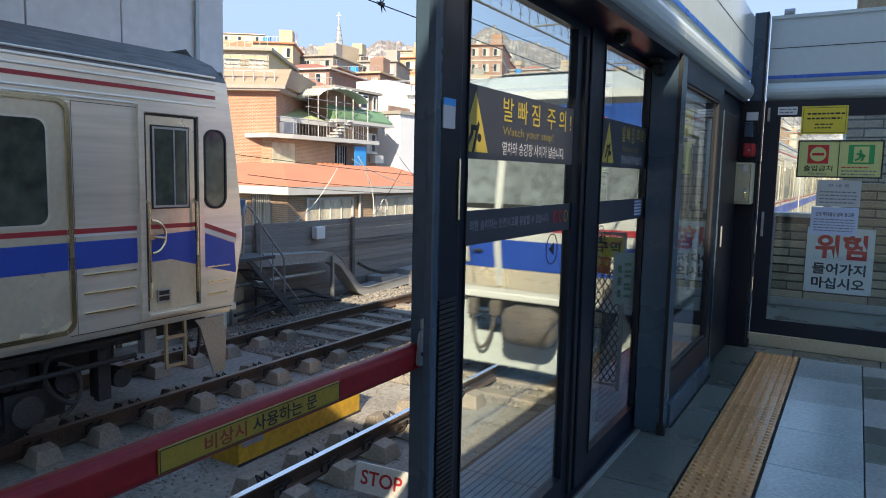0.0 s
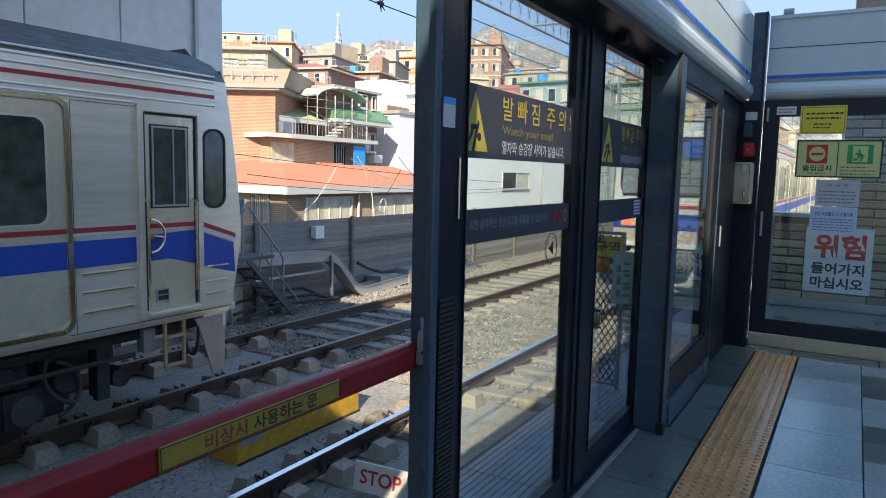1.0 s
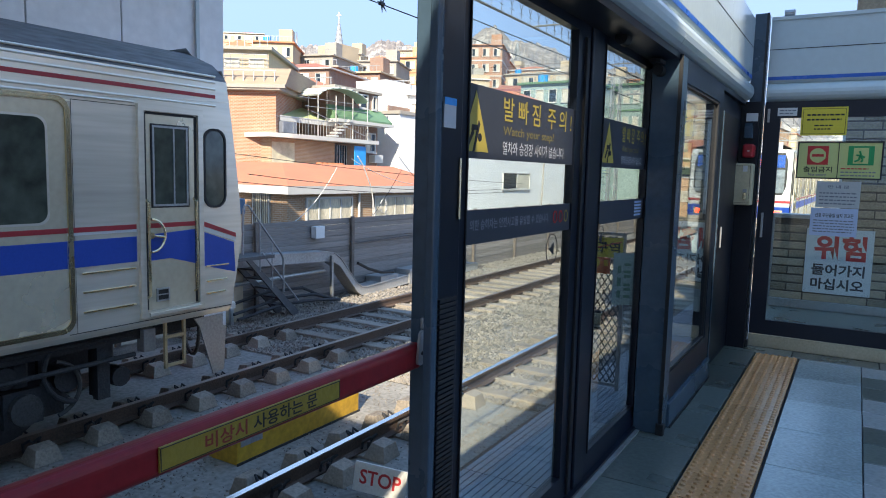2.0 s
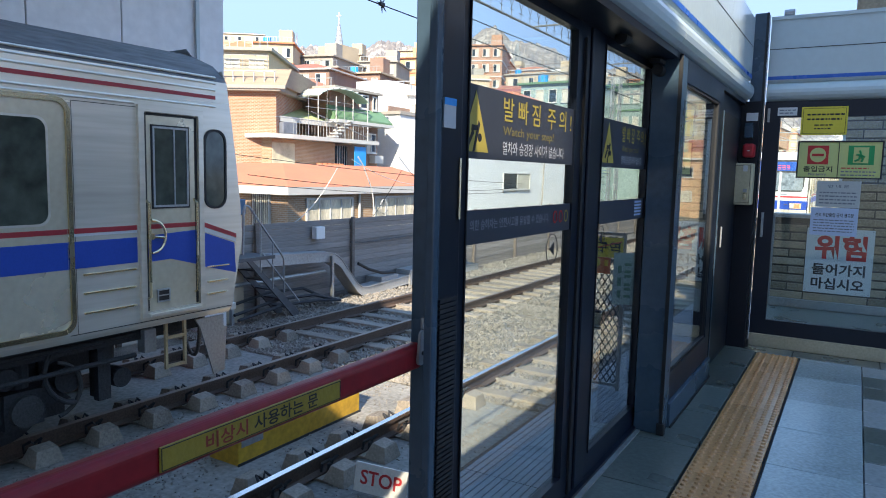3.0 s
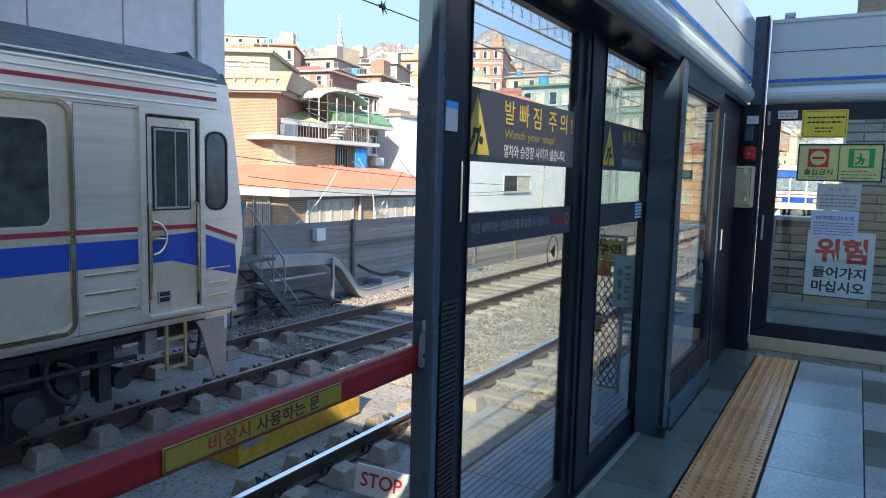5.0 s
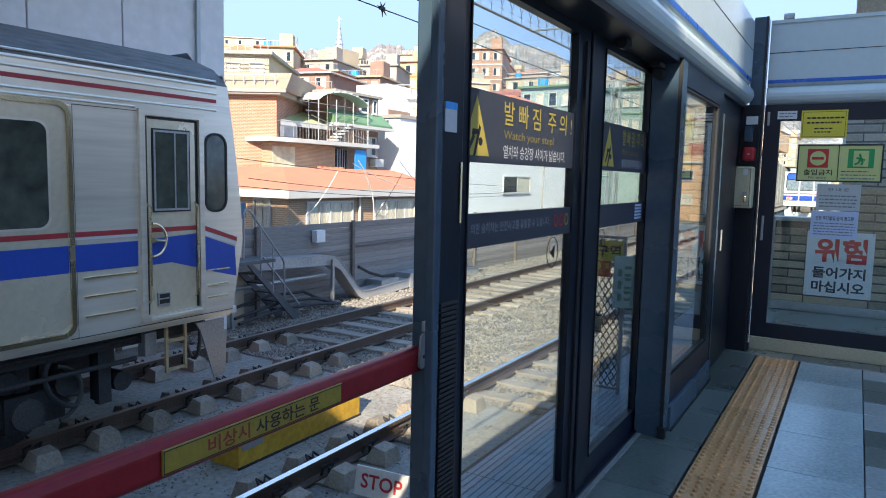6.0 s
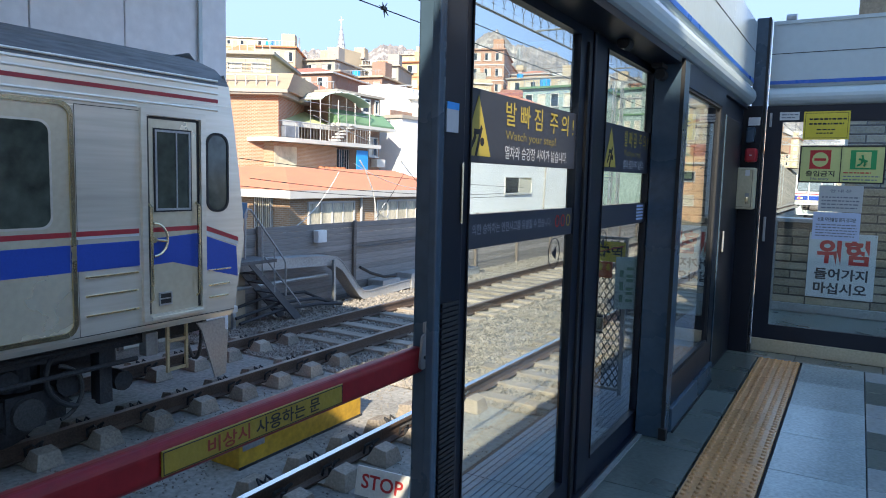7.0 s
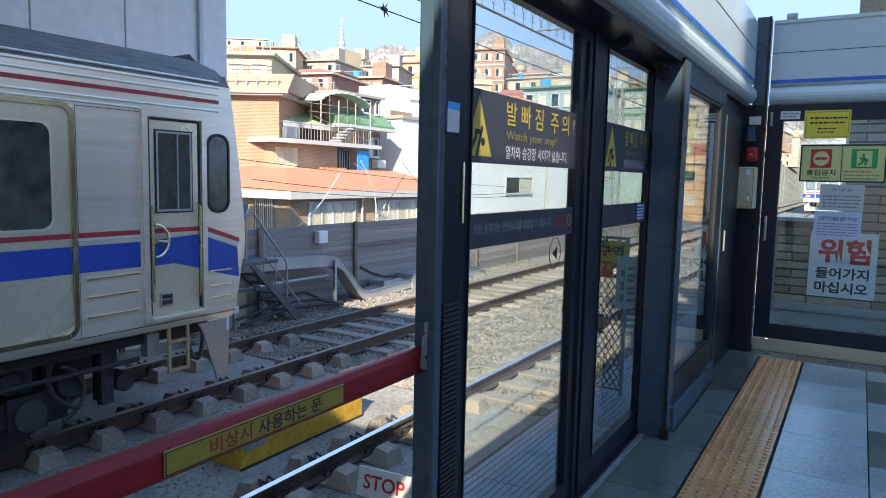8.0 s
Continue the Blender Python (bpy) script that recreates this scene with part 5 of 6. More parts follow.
mm = pose(-3.345, 4.66, BED + 0.02, -12, 0, 5)
words("lettering", "STOP", mm @ Vector((-0.2, -0.0135, 0.07)), mm.to_3x3() @ PX, mm.to_3x3() @ PZ, 0.41, 0.125, INK_R, th)


# ---- beyond the far track ----
POSTW = mat("rusty_grey_post", (0.20, 0.165, 0.145), 0.85, vary=0.4, scale=5)


def build_fence():
    th = thing("fence", (-10.05, 12.7, -1.4), "weathered grey-brown plank fence along the railway", "fence")
    rnd = random.Random(3)
    shape = finish("plank", bx(-0.02, 0.02, 0.0, 2.98, 0.0, 0.122, bevel=0.004), WOOD)
    for k in range(14):
        for j in range(14):
            ob = new("plank", shape)
            ob.parent = th
            ob.location = (rnd.uniform(-0.012, 0.012), -12 + 3.0 * k, 0.05 + 0.127 * j)
    posts = finish("post", bx(-0.03, 0.03, -0.045, 0.045, 0.0, 1.86, bevel=0.006), POSTW)
    for k in range(15):
        ob = new("post", posts)
        ob.parent = th
        ob.location = (0.075, -12 + 3.0 * k - 0.0, 0)
    ORIGIN[th] = Vector((-10.05, 12.7, -1.4))
    b = part("junction_box", bx(-9.99, -9.85, 11.3, 11.58, 0.04, 0.30, bevel=0.01), WHITE, th, "white metal junction box")
    c = bmesh.new()
    path_tube(c, [(-9.96, 12.6, -0.12), (-9.96, 13.0, -0.16), (-9.94, 15.0, -0.13), (-9.96, 30, -0.2)], 0.016, 8)
    part("conduit", c, DSTEEL, th, "thin dark conduit")
    return th


build_fence()


TROUGH = mat("pale_zinc_sheet", (0.42, 0.42, 0.415), 0.5, 0.35, vary=0.22, scale=3, bump=0.05)


def build_walkway():
    th = thing("cable_trough", (-9.6, 11, -1.4), "grey metal cable trough that drops to the ground", "cable trough")
    pts = [(7.4, -0.04), (11.20, -0.21), (11.42, -0.25), (11.62, -0.36), (12.22, -0.99), (12.40, -1.10), (12.62, -1.13), (14.2, -1.06), (15.2, -1.05), (18.0, -1.12)]
    def gutter(h, lift, x0, x1):
        bm = bmesh.new()
        prism(bm, [(y, z + lift) for y, z in pts] + [(y, z + lift - h) for y, z in reversed(pts)], "x", x0, x1)
        return bm
    part("trough", gutter(0.19, 0.0, -9.78, -9.46), TROUGH, th)
    part("cover", gutter(0.02, 0.022, -9.80, -9.44), TROUGH, th, "flat grey cover plate")
    part("rim", gutter(0.02, -0.17, -9.455, -9.44), TROUGH, th)
    part("end_box", bx(-9.86, -9.42, 14.3, 15.1, -1.3, -0.90, bevel=0.01), TROUGH, th, "grey junction box at the foot")
    part("pull_pit", bx(-9.95, -9.5, 13.2, 13.9, -1.3, -0.96, bevel=0.01), TROUGH, th)
    for y, z in ((8.5, -0.27), (11.25, -0.40)):
        part("leg", bx(-9.43, -9.37, y, y + 0.06, -1.4, z + 0.12), GALV, th)
    c = bmesh.new()
    path_tube(c, [(-9.5, 12.3, -0.55), (-9.5, 12.7, -0.72), (-9.5, 13.2, -0.86), (-9.5, 13.7, -0.90)], 0.035, 8)
    part("black_cable", c, BLACK, th, "thick black cable")
    c = bmesh.new()
    tube(c, (-9.62, 7.6, -0.62), (-9.62, 11.3, -0.62), 0.04, 8)
    part("pipe", c, GALV, th, "level grey pipe")
    for k, x in enumerate((-9.6, -9.3, -9.2)):
        c = bmesh.new()
        path_tube(c, [(x, 8.5, -1.0 - 0.08 * k), (x, 9.6, -0.85 - 0.1 * k), (x, 10.6, -0.9 - 0.1 * k), (x, 11.3, -1.2)], 0.03, 8)
        part("cable", c, DARK, th, "dark sagging cable")
    st = thing("steel_stair", (-9.3, 10, -1.4), "narrow grey steel stair with handrail down to the track", "stair")
    for x in (-9.62, -9.18):
        part("stringer", pr([(8.62, -0.08), (8.74, -0.08), (9.98, -1.22), (9.98, -1.36), (9.90, -1.36)], "x", x, x + 0.04), DSTEEL, st)
    for k in range(5):
        y, z = 8.92 + 0.215 * k, -0.32 - 0.20 * k
        part("tread", bx(-9.58, -9.18, y - 0.09, y + 0.11, z, z + 0.025), DSTEEL, st)
    x = -9.14
    h = bmesh.new()
    path_tube(h, [(x, 8.56, 0.0), (x, 8.58, 0.78), (x, 8.62, 0.86), (x, 8.70, 0.85), (x, 9.52, -0.08), (x, 9.57, -0.16), (x, 9.57, -0.80)], 0.02, 8)
    part("handrail", h, GALV, st, "bent tube handrail")
    for y, z in ((8.98, 0.50), (9.28, 0.16)):
        part("baluster", tb((x, y, z), (x, y, z - 0.85), 0.014, 8), GALV, st)
    part("lower_rail", tb((x, 9.02, 0.0), (x, 9.98, -1.02), 0.018, 8), GALV, st)
    part("landing", bx(-9.7, -9.1, 7.0, 9.3, -0.12, -0.06), DSTEEL, st)
    cb = thing("cabinet_post", (-9.6, 8.6, -1.4), "grey and blue equipment cabinet behind the parked train", "cabinet")
    part("body", bx(-9.9, -9.65, 8.6, 9.05, -1.4, 0.65, bevel=0.01), BEIGE, cb)
    part("top", bx(-9.92, -9.63, 8.58, 9.1, 0.66, 0.95, bevel=0.02), mat("dull_blue_paint", (0.06, 0.14, 0.24), 0.5), cb, "dull blue top")


build_walkway()

# pale building beside the parked train
th = thing("opposite_platform_wall", (-9.4, 4, 0), "white panelled wall and column of the opposite platform", "wall", "", "structure")
for y0, y1 in ((-6, 0.3), (0.32, 3.55), (3.57, 5.13), (5.15, 6.5), (6.52, 7.85)):
    part("panel", bx(-9.6, -9.4, y0, y1, -0.9, 6.0, bevel=0.01), WALLP, th)
part("column", bx(-9.7, -9.36, 7.87, 8.38, -1.4, 6.5, bevel=0.02), WALLP, th, "white square column")
part("edge_strip", bx(-9.37, -9.34, 7.80, 7.862, -0.9, 6.2), FASCIA, th)


# ---- houses ----
ROOF_RED = mat("red_brown_roof", (0.36, 0.14, 0.09), 0.8, vary=0.2, scale=2)
WINF = mat("white_window_frame", (0.56, 0.55, 0.52), 0.5, vary=0.05)


CURTAIN = mat("curtained_glass", (0.68, 0.62, 0.48), 0.3, vary=0.5, scale=2, bump=0, stretch=(4, 4, 0.3))


def window(parent, x, y, z, w, h, m=Matrix(), panes=2, deep=0.08, frame_mat=None, pane_mat=None):
    """Window with frame, sill and panes on a face that looks to local -y."""
    fm = frame_mat or WINF
    def put(name, bm, material, par):
        bmesh.ops.transform(bm, matrix=m, verts=bm.verts[:])
        return part(name, bm, material, par)
    f = put("window", rg([(x - w / 2, z), (x + w / 2, z), (x + w / 2, z + h), (x - w / 2, z + h)],
                         [(x - w / 2 + 0.07, z + 0.07), (x + w / 2 - 0.07, z + 0.07), (x + w / 2 - 0.07, z + h - 0.07), (x - w / 2 + 0.07, z + h - 0.07)], "y", y - deep, y + 0.02), fm, parent)
    for k in range(panes):
        a = x - w / 2 + 0.07 + (w - 0.14) * k / panes
        b = x - w / 2 + 0.07 + (w - 0.14) * (k + 1) / panes
        put("pane", bx(a + 0.02, b - 0.02, y - 0.02, y - 0.008, z + 0.07, z + h - 0.07), pane_mat or (WIN if (k + round(x * 3)) % 3 == 0 else WIN_L), f)
        if k:
            put("bar", bx(a - 0.02, a + 0.02, y - deep + 0.01, y - 0.005, z + 0.07, z + h - 0.07), fm, f)
    put("sill", bx(x - w / 2 - 0.05, x + w / 2 + 0.05, y - deep - 0.05, y, z - 0.06, z - 0.005), fm, f)


def house(name, label, cx, cy, z0, w, d, h, rz, wall, roof, roof_mat, floors, cols):
    """A small town house: walls, roof with eaves, windows floor by floor. Front centre at (cx, cy)."""
    th = thing(name, (0, 0, 0), label, "house", "houses on the hillside")
    w2 = w / 2
    body_top = h - (1.0 if roof == "hip" else 0.0)
    part("wall", bx(-w2, w2, 0, d, 0, body_top), wall, th)
    if roof == "hip":
        bm = bmesh.new()
        e = 0.35
        lo = [bm.verts.new(p) for p in ((-w2 - e, -e, body_top), (w2 + e, -e, body_top), (w2 + e, d + e, body_top), (-w2 - e, d + e, body_top))]
        i = min(w2, d / 2) * 0.8
        hi = [bm.verts.new(p) for p in ((-w2 + i, i, h), (w2 - i, i, h), (w2 - i, d - i, h), (-w2 + i, d - i, h))]
        bm.faces.new(list(reversed(lo))), bm.faces.new(hi)
        for k in range(4):
            bm.faces.new((lo[k], lo[(k + 1) % 4], hi[(k + 1) % 4], hi[k]))
        part("roof", bm, roof_mat, th)
        part("eaves_board", rg([(-w2 - e, -e), (w2 + e, -e), (w2 + e, d + e), (-w2 - e, d + e)], [(-w2, 0), (w2, 0), (w2, d), (-w2, d)], "z", body_top - 0.16, body_top - 0.004), WINF, th)
    else:
        part("roof_slab", bx(-w2 - 0.3, w2 + 0.3, -0.35, d + 0.3, h - 0.02, h + 0.2, bevel=0.02), roof_mat, th)
        r = bmesh.new()
        k = -w2 + 0.1
        while k < w2:
            box(r, k, k + 0.05, 0.0, 0.05, h + 0.2, h + 0.95)
            k += 0.5
        box(r, -w2, w2, 0.0, 0.05, h + 0.9, h + 0.96)
        part("roof_rail", r, GALV, th, "thin roof railing")
        if w > 5:
            part("stair_head", bx(w2 - 2.3, w2 - 0.4, 2.0, 4.2, h + 0.2, h + 2.3), wall, th)
            tk = bmesh.new()
            tube(tk, (-w2 + 1.3, 2.5, h + 0.2), (-w2 + 1.3, 2.5, h + 1.3), 0.55, 14)
            part("water_tank", tk, BLUE_T if (round(cx) % 3 == 0) else WINF, th)
    storey = 2.75
    for f in range(floors):
        z = body_top - 0.45 - 1.45 - storey * f
        if z < 0.3:
            break
        for c in range(cols):
            x = -w2 + w * (c + 0.5) / cols
            ww = min(1.9, w / cols * 0.62)
            window(th, x, -0.005, z, ww, 1.35, panes=2 if ww > 1 else 1)
        for c in range(max(1, int(d / 4))):
            window(th, -(2.0 + 3.6 * c), -w2 - 0.005, z, 1.3, 1.3, Matrix.Rotation(radians(-90), 4, "Z"), panes=2)
        if f and floors > 1:
            part("band", bx(-w2 - 0.06, w2 + 0.06, -0.08, d, z + 1.9, z + 2.08), WINF if floors > 3 else roof_mat, th)
    th.matrix_basis = pose(cx, cy, z0, 0, 0, rz)
    return th


BEIGE_D = mat("tan_siding", (0.36, 0.26, 0.18), 0.8, vary=0.15, scale=3, stretch=(1, 1, 6))


bh = house("brick_house", "plain orange brick house wall with concrete eaves", -25.2, 24.0, -4.9, 2.7, 9, 10.1, 28, BR_ORANGE, "flat", GREY_W, 0, 0)
sd = new("siding", finish("siding", pr([(-0.25, 10.30), (0.9, 11.25), (6.0, 11.25), (6.0, 10.30)], "x", -1.6, 1.85), BEIGE_D))
sd.parent = bh
sd = new("gutter", finish("gutter", bx(-1.65, 1.9, -0.42, -0.26, 10.18, 10.34), GREY_W))
sd.parent = bh
villa = house("villa", "beige rendered villa with balcony railings", -35.6, 33.6, -4.6, 3.2, 9, 13.9, 32, BEIGE, "flat", GREY_W, 2, 2)
house("villa", "grey house with tiled eaves", -45.4, 42.1, -2.6, 2.9, 8, 14.9, 35, GREY_W, "hip", TILE_RED, 1, 2)
house("villa", "grey house under an orange tiled roof", -40.2, 42.5, -3.4, 3.5, 8, 12.7, 18, GREY_W, "hip", TILE_RED, 1, 2)
house("villa", "house under a broad red-brown roof", -53.2, 57.5, 1.0, 8.1, 12, 12.4, 13, BR_BROWN, "hip", ROOF_RED, 2, 4)
house("villa", "beige house with terracotta parapet", -72.3, 73.7, 5.6, 5.4, 10, 13.6, 34, BEIGE, "flat", TILE_RED, 2, 3)
house("apartment_house", "grey-beige apartment house on the slope", -72.7, 81.6, 6.4, 7.8, 12, 12.2, 14, GREY_W, "flat", GREY_W, 2, 3)
house("apartment_house", "beige apartment house on the hill", -78.9, 95.8, 8.4, 8.3, 12, 13.0, 19, BEIGE, "flat", GREY_W, 3, 4)
house("villa", "peach house with flat roof", -57.5, 66.7, 2.9, 4.2, 9, 11.1, 16, PEACH, "flat", GREY_W, 2, 3)
house("apartment_house", "brown brick house with pale bands", -56.7, 73.0, 3.7, 6.1, 10, 10.4, 13, BR_BROWN, "flat", BEIGE, 2, 4)
house("apartment_house", "grey rendered house on the hill", -69.8, 95.1, 7.8, 6.3, 10, 11.8, 21, GREY_W, "flat", GREY_W, 2, 3)
house("apartment_house", "plain house with peach walls", -75.4, 109.7, 10.0, 8.1, 12, 12.7, 14, PEACH, "flat", TILE_RED, 2, 2)
house("villa", "small house of orange brick", -90.8, 124.4, 13.3, 3.4, 8, 13.4, 31, BR_ORANGE, "hip", TILE_RED, 1, 2)
house("apartment_house", "beige house on the hill", -91.2, 136.2, 15.4, 6.1, 10, 14.0, 19, BEIGE, "flat", GREY_W, 2, 2)
house("villa", "yellow-green house under an orange tile edge", -39.4, 57.1, -1.8, 5.0, 9, 11.7, 10, GREEN_P, "hip", TILE_RED, 1, 2)
house("white_house", "white rendered house with small window", -26.1, 38.9, -4.6, 2.8, 8, 11.2, 12, WHITE, "flat", WHITE, 1, 2)
house("white_house", "whitewashed rooftop dwelling of one storey", -31.2, 34.7, -4.8, 3.7, 8, 11.3, 14, WHITE, "flat", GREEN_P, 1, 3)
house("apartment_block", "orange brick apartment block on the hill", -59.4, 113.7, 10.0, 5.9, 14, 14.6, 20, BR_ORANGE, "flat", BR_ORANGE, 5, 3)
house("apartment_block", "tall peach apartment wing", -63.5, 128.7, 12.4, 2.9, 10, 11.7, 18, PEACH, "flat", PEACH, 4, 1)
house("apartment_house", "beige house with roof terrace", -48.3, 111.4, 8.7, 11.5, 12, 10.0, 3, BEIGE, "flat", GREY_W, 2, 4)
house("villa", "peach villa on the slope", -56.9, 126.7, 11.9, 7.6, 10, 11.1, 4, PEACH, "hip", TILE_RED, 1, 3)
house("white_house", "white house on the slope", -57.4, 144.1, 14.4, 4.6, 10, 10.4, 2, WHITE, "flat", GREY_W, 1, 2)
house("conservatory_house", "white house with glazed roof terrace", -27.2, 66.9, -2.5, 7.2, 9, 13.3, -2, GLAZE, "flat", GREEN, 1, 5)
house("villa", "house with an orange roof", -27.3, 54.8, -3.5, 4.8, 8, 12.4, 3, BR_ORANGE, "hip", TILE_RED, 1, 2)
house("conservatory_house", "pale house with glazed balcony and green rail", -22.7, 75.5, -2.5, 6.8, 10, 13.9, -9, GLAZE, "flat", GREEN, 2, 6)
house("apartment_house", "beige house with railing", -44.4, 139.8, 10.6, 5.8, 10, 11.0, 8, BEIGE, "flat", GREY_W, 2, 3)
house("villa", "small peach rendered house", -30.7, 112.3, 2.5, 3.8, 10, 14.5, 5, PEACH, "flat", TILE_RED, 2, 2)
house("apartment_block", "pale apartment block with green bands", -20.7, 100.5, -1.6, 5.9, 14, 16.6, -8, BEIGE, "flat", GREEN_P, 5, 4)
house("apartment_block", "beige apartment block beside the line", -29.5, 171.7, 5.7, 8.1, 16, 12.2, -5, BEIGE, "flat", GREY_W, 5, 4)
house("apartment_block", "peach apartment block along the line", -30.2, 241.6, 12.2, 16.4, 20, 5.9, -3, PEACH, "flat", GREY_W, 6, 5)
house("apartment_block", "tan apartment block in the distance", -25.3, 291.4, 8.4, 8.9, 20, 10.9, -0, BEIGE, "flat", TILE_RED, 5, 4)
house("villa", "beige house on the hillside", -147.6, 138.9, 22.8, 11.0, 16, 16.5, 37, BEIGE, "hip", TILE_RED, 2, 4)


def balcony_rails(th, w, z):
    """Three level rails on posts before a balcony, in the house's own space."""
    bm = bmesh.new()
    for k in range(4):
        tube(bm, (-w / 2, -0.45, z + 0.27 * k), (w / 2, -0.45, z + 0.27 * k), 0.03, 6)
    for k in range(5):
        tube(bm, (-w / 2 + w * k / 4, -0.45, z - 0.3), (-w / 2 + w * k / 4, -0.45, z + 0.85), 0.03, 6)
    ob = new("balcony_rail", finish("balcony_rail", bm, GALV))
    ob.parent = th
    sl = new("balcony_slab", finish("balcony_slab", bx(-w / 2 - 0.1, w / 2 + 0.1, -0.55, 0.0, z - 0.5, z - 0.3), WINF))
    sl.parent = th


balcony_rails(villa, 3.2, 12.75)


def hill_house(x, y, w, d, h, rz, wall, roof_mat, hip, cols, floors):
    """Small far house with windows as single recessed frames."""
    th = thing("hillside_house", (0, 0, 0), "small rendered house packed among others on the slope", "house", "houses on the hillside")
    w2 = w / 2
    part("wall", bx(-w2, w2, 0, d, 0, h), wall, th)
    if hip:
        bm = bmesh.new()
        lo = [bm.verts.new(p) for p in ((-w2 - 0.4, -0.4, h), (w2 + 0.4, -0.4, h), (w2 + 0.4, d + 0.4, h), (-w2 - 0.4, d + 0.4, h))]
        hi = [bm.verts.new(p) for p in ((-w2 + 2, d * 0.45, h + 1.5), (w2 - 2, d * 0.45, h + 1.5), (w2 - 2, d * 0.55, h + 1.5), (-w2 + 2, d * 0.55, h + 1.5))]
        bm.faces.new(list(reversed(lo))), bm.faces.new(hi)
        for k in range(4):
            bm.faces.new((lo[k], lo[(k + 1) % 4], hi[(k + 1) % 4], hi[k]))
        part("roof", bm, roof_mat, th)
    else:
        part("roof_slab", bx(-w2 - 0.25, w2 + 0.25, -0.3, d + 0.2, h, h + 0.2), WINF, th)
        part("parapet", rg([(-w2, 0), (w2, 0), (w2, d), (-w2, d)], [(-w2 + 0.2, 0.2), (w2 - 0.2, 0.2), (w2 - 0.2, d - 0.2), (-w2 + 0.2, d - 0.2)], "z", h + 0.201, h + 0.9), wall, th)
        part("stair_head", bx(w2 - 2.4, w2 - 0.5, d * 0.4, d * 0.8, h + 0.21, h + 2.4), roof_mat, th)
    for f in range(floors):
        z = h - 2.1 - 2.8 * f
        for c in range(cols):
            cx = -w2 + w * (c + 0.5) / cols
            f_ = part("window", rg([(cx - 0.75, z), (cx + 0.75, z), (cx + 0.75, z + 1.3), (cx - 0.75, z + 1.3)], [(cx - 0.66, z + 0.09), (cx + 0.66, z + 0.09), (cx + 0.66, z + 1.21), (cx - 0.66, z + 1.21)], "y", -0.1, 0.01), WINF, th)
            part("pane", bx(cx - 0.66, cx + 0.66, -0.03, -0.01, z + 0.09, z + 1.21), WIN if (c + f) % 2 else WIN_L, f_)
    th.matrix_basis = pose(x, y, terrain(x, y) - 1.0, 0, 0, rz)


def fill_slope():
    rnd = random.Random(21)
    k = 0
    for az0, r0 in itertools.product(range(-58, -10, 4), (82, 104, 128, 156, 190, 228)):
        az = az0 + rnd.uniform(-1.6, 1.6) + (2 if r0 in (104, 156, 228) else 0)
        r = r0 + rnd.uniform(-8, 8)
        if az > -33 and az < -26 and r < 95:
            continue
        x, y = r * math.sin(radians(az)), r * math.cos(radians(az))
        hill_house(x, y, rnd.uniform(6, 9.5), rnd.uniform(6, 9), rnd.choice((6.2, 6.6, 8.6, 9.4)) - (1.5 if r < 100 else 0), -az - rnd.choice((-24, -12, 8, 20, 32)),
                   rnd.choice((BEIGE, PEACH, GREY_W, BR_ORANGE, BR_TAN, BR_BROWN, GREEN_P)), rnd.choice((TILE_RED, ROOF_RED, GREY_W, BEIGE)), rnd.random() < 0.4, rnd.choice((2, 3)), 2)


fill_slope()


def build_orange_roof_house():
    """House just beyond the fence, seen over it."""
    th = thing("orange_roof_house", (-17, 20, -4), "tan brick house with broad orange hipped roof and white eaves", "house")
    part("wall", bx(-22, -15.5, 16.4, 26.3, -4.1, 0.75), BR_TAN, th)
    bm = bmesh.new()
    e = 0.30
    lo = [bm.verts.new(p) for p in ((-22.4, 16.4 - e, 0.98), (-15.5 + e, 16.4 - e, 0.98), (-15.5 + e, 26.3, 0.98), (-22.4, 26.3, 0.98))]
    hi = [bm.verts.new(p) for p in ((-20.5, 19.2, 1.75), (-18.4, 19.2, 1.75), (-18.4, 26.3, 1.75), (-20.5, 26.3, 1.75))]
    bm.faces.new(list(reversed(lo))), bm.faces.new(hi)
    for k in range(4):
        bm.faces.new((lo[k], lo[(k + 1) % 4], hi[(k + 1) % 4], hi[k]))
    part("roof", bm, TILE_RED, th, "smooth orange roof")
    part("eaves_board", rg([(-22.4, 16.4 - e), (-15.5 + e, 16.4 - e), (-15.5 + e, 26.3), (-22.4, 26.3)], [(-22, 16.4), (-15.5, 16.4), (-15.5, 26.2), (-22, 26.2)], "z", 0.72, 0.975), WINF, th, "white boxed eaves")
    m = Matrix.Rotation(radians(90), 4, "Z")
    for y, w, p in ((18.45, 2.45, 4), (22.35, 2.75, 4)):
        window(th, y, 15.495, -0.75, w, 1.35, m, panes=p, deep=0.06, pane_mat=CURTAIN)
    window(th, -16.6, 16.395, -0.35, 0.75, 1.05, panes=2, pane_mat=CURTAIN)
    g = bmesh.new()
    for k in range(9):
        tube(g, (-16.95 + 0.09 * k, 16.26, -0.35), (-16.95 + 0.09 * k, 16.26, 0.7), 0.008, 6)
    part("grille", g, RAIL, th, "rusty window bars")
    dp = bmesh.new()
    tube(dp, (-15.42, 20.0, -4), (-15.42, 20.0, 0.72), 0.05)
    part("downpipe", dp, WINF, th)


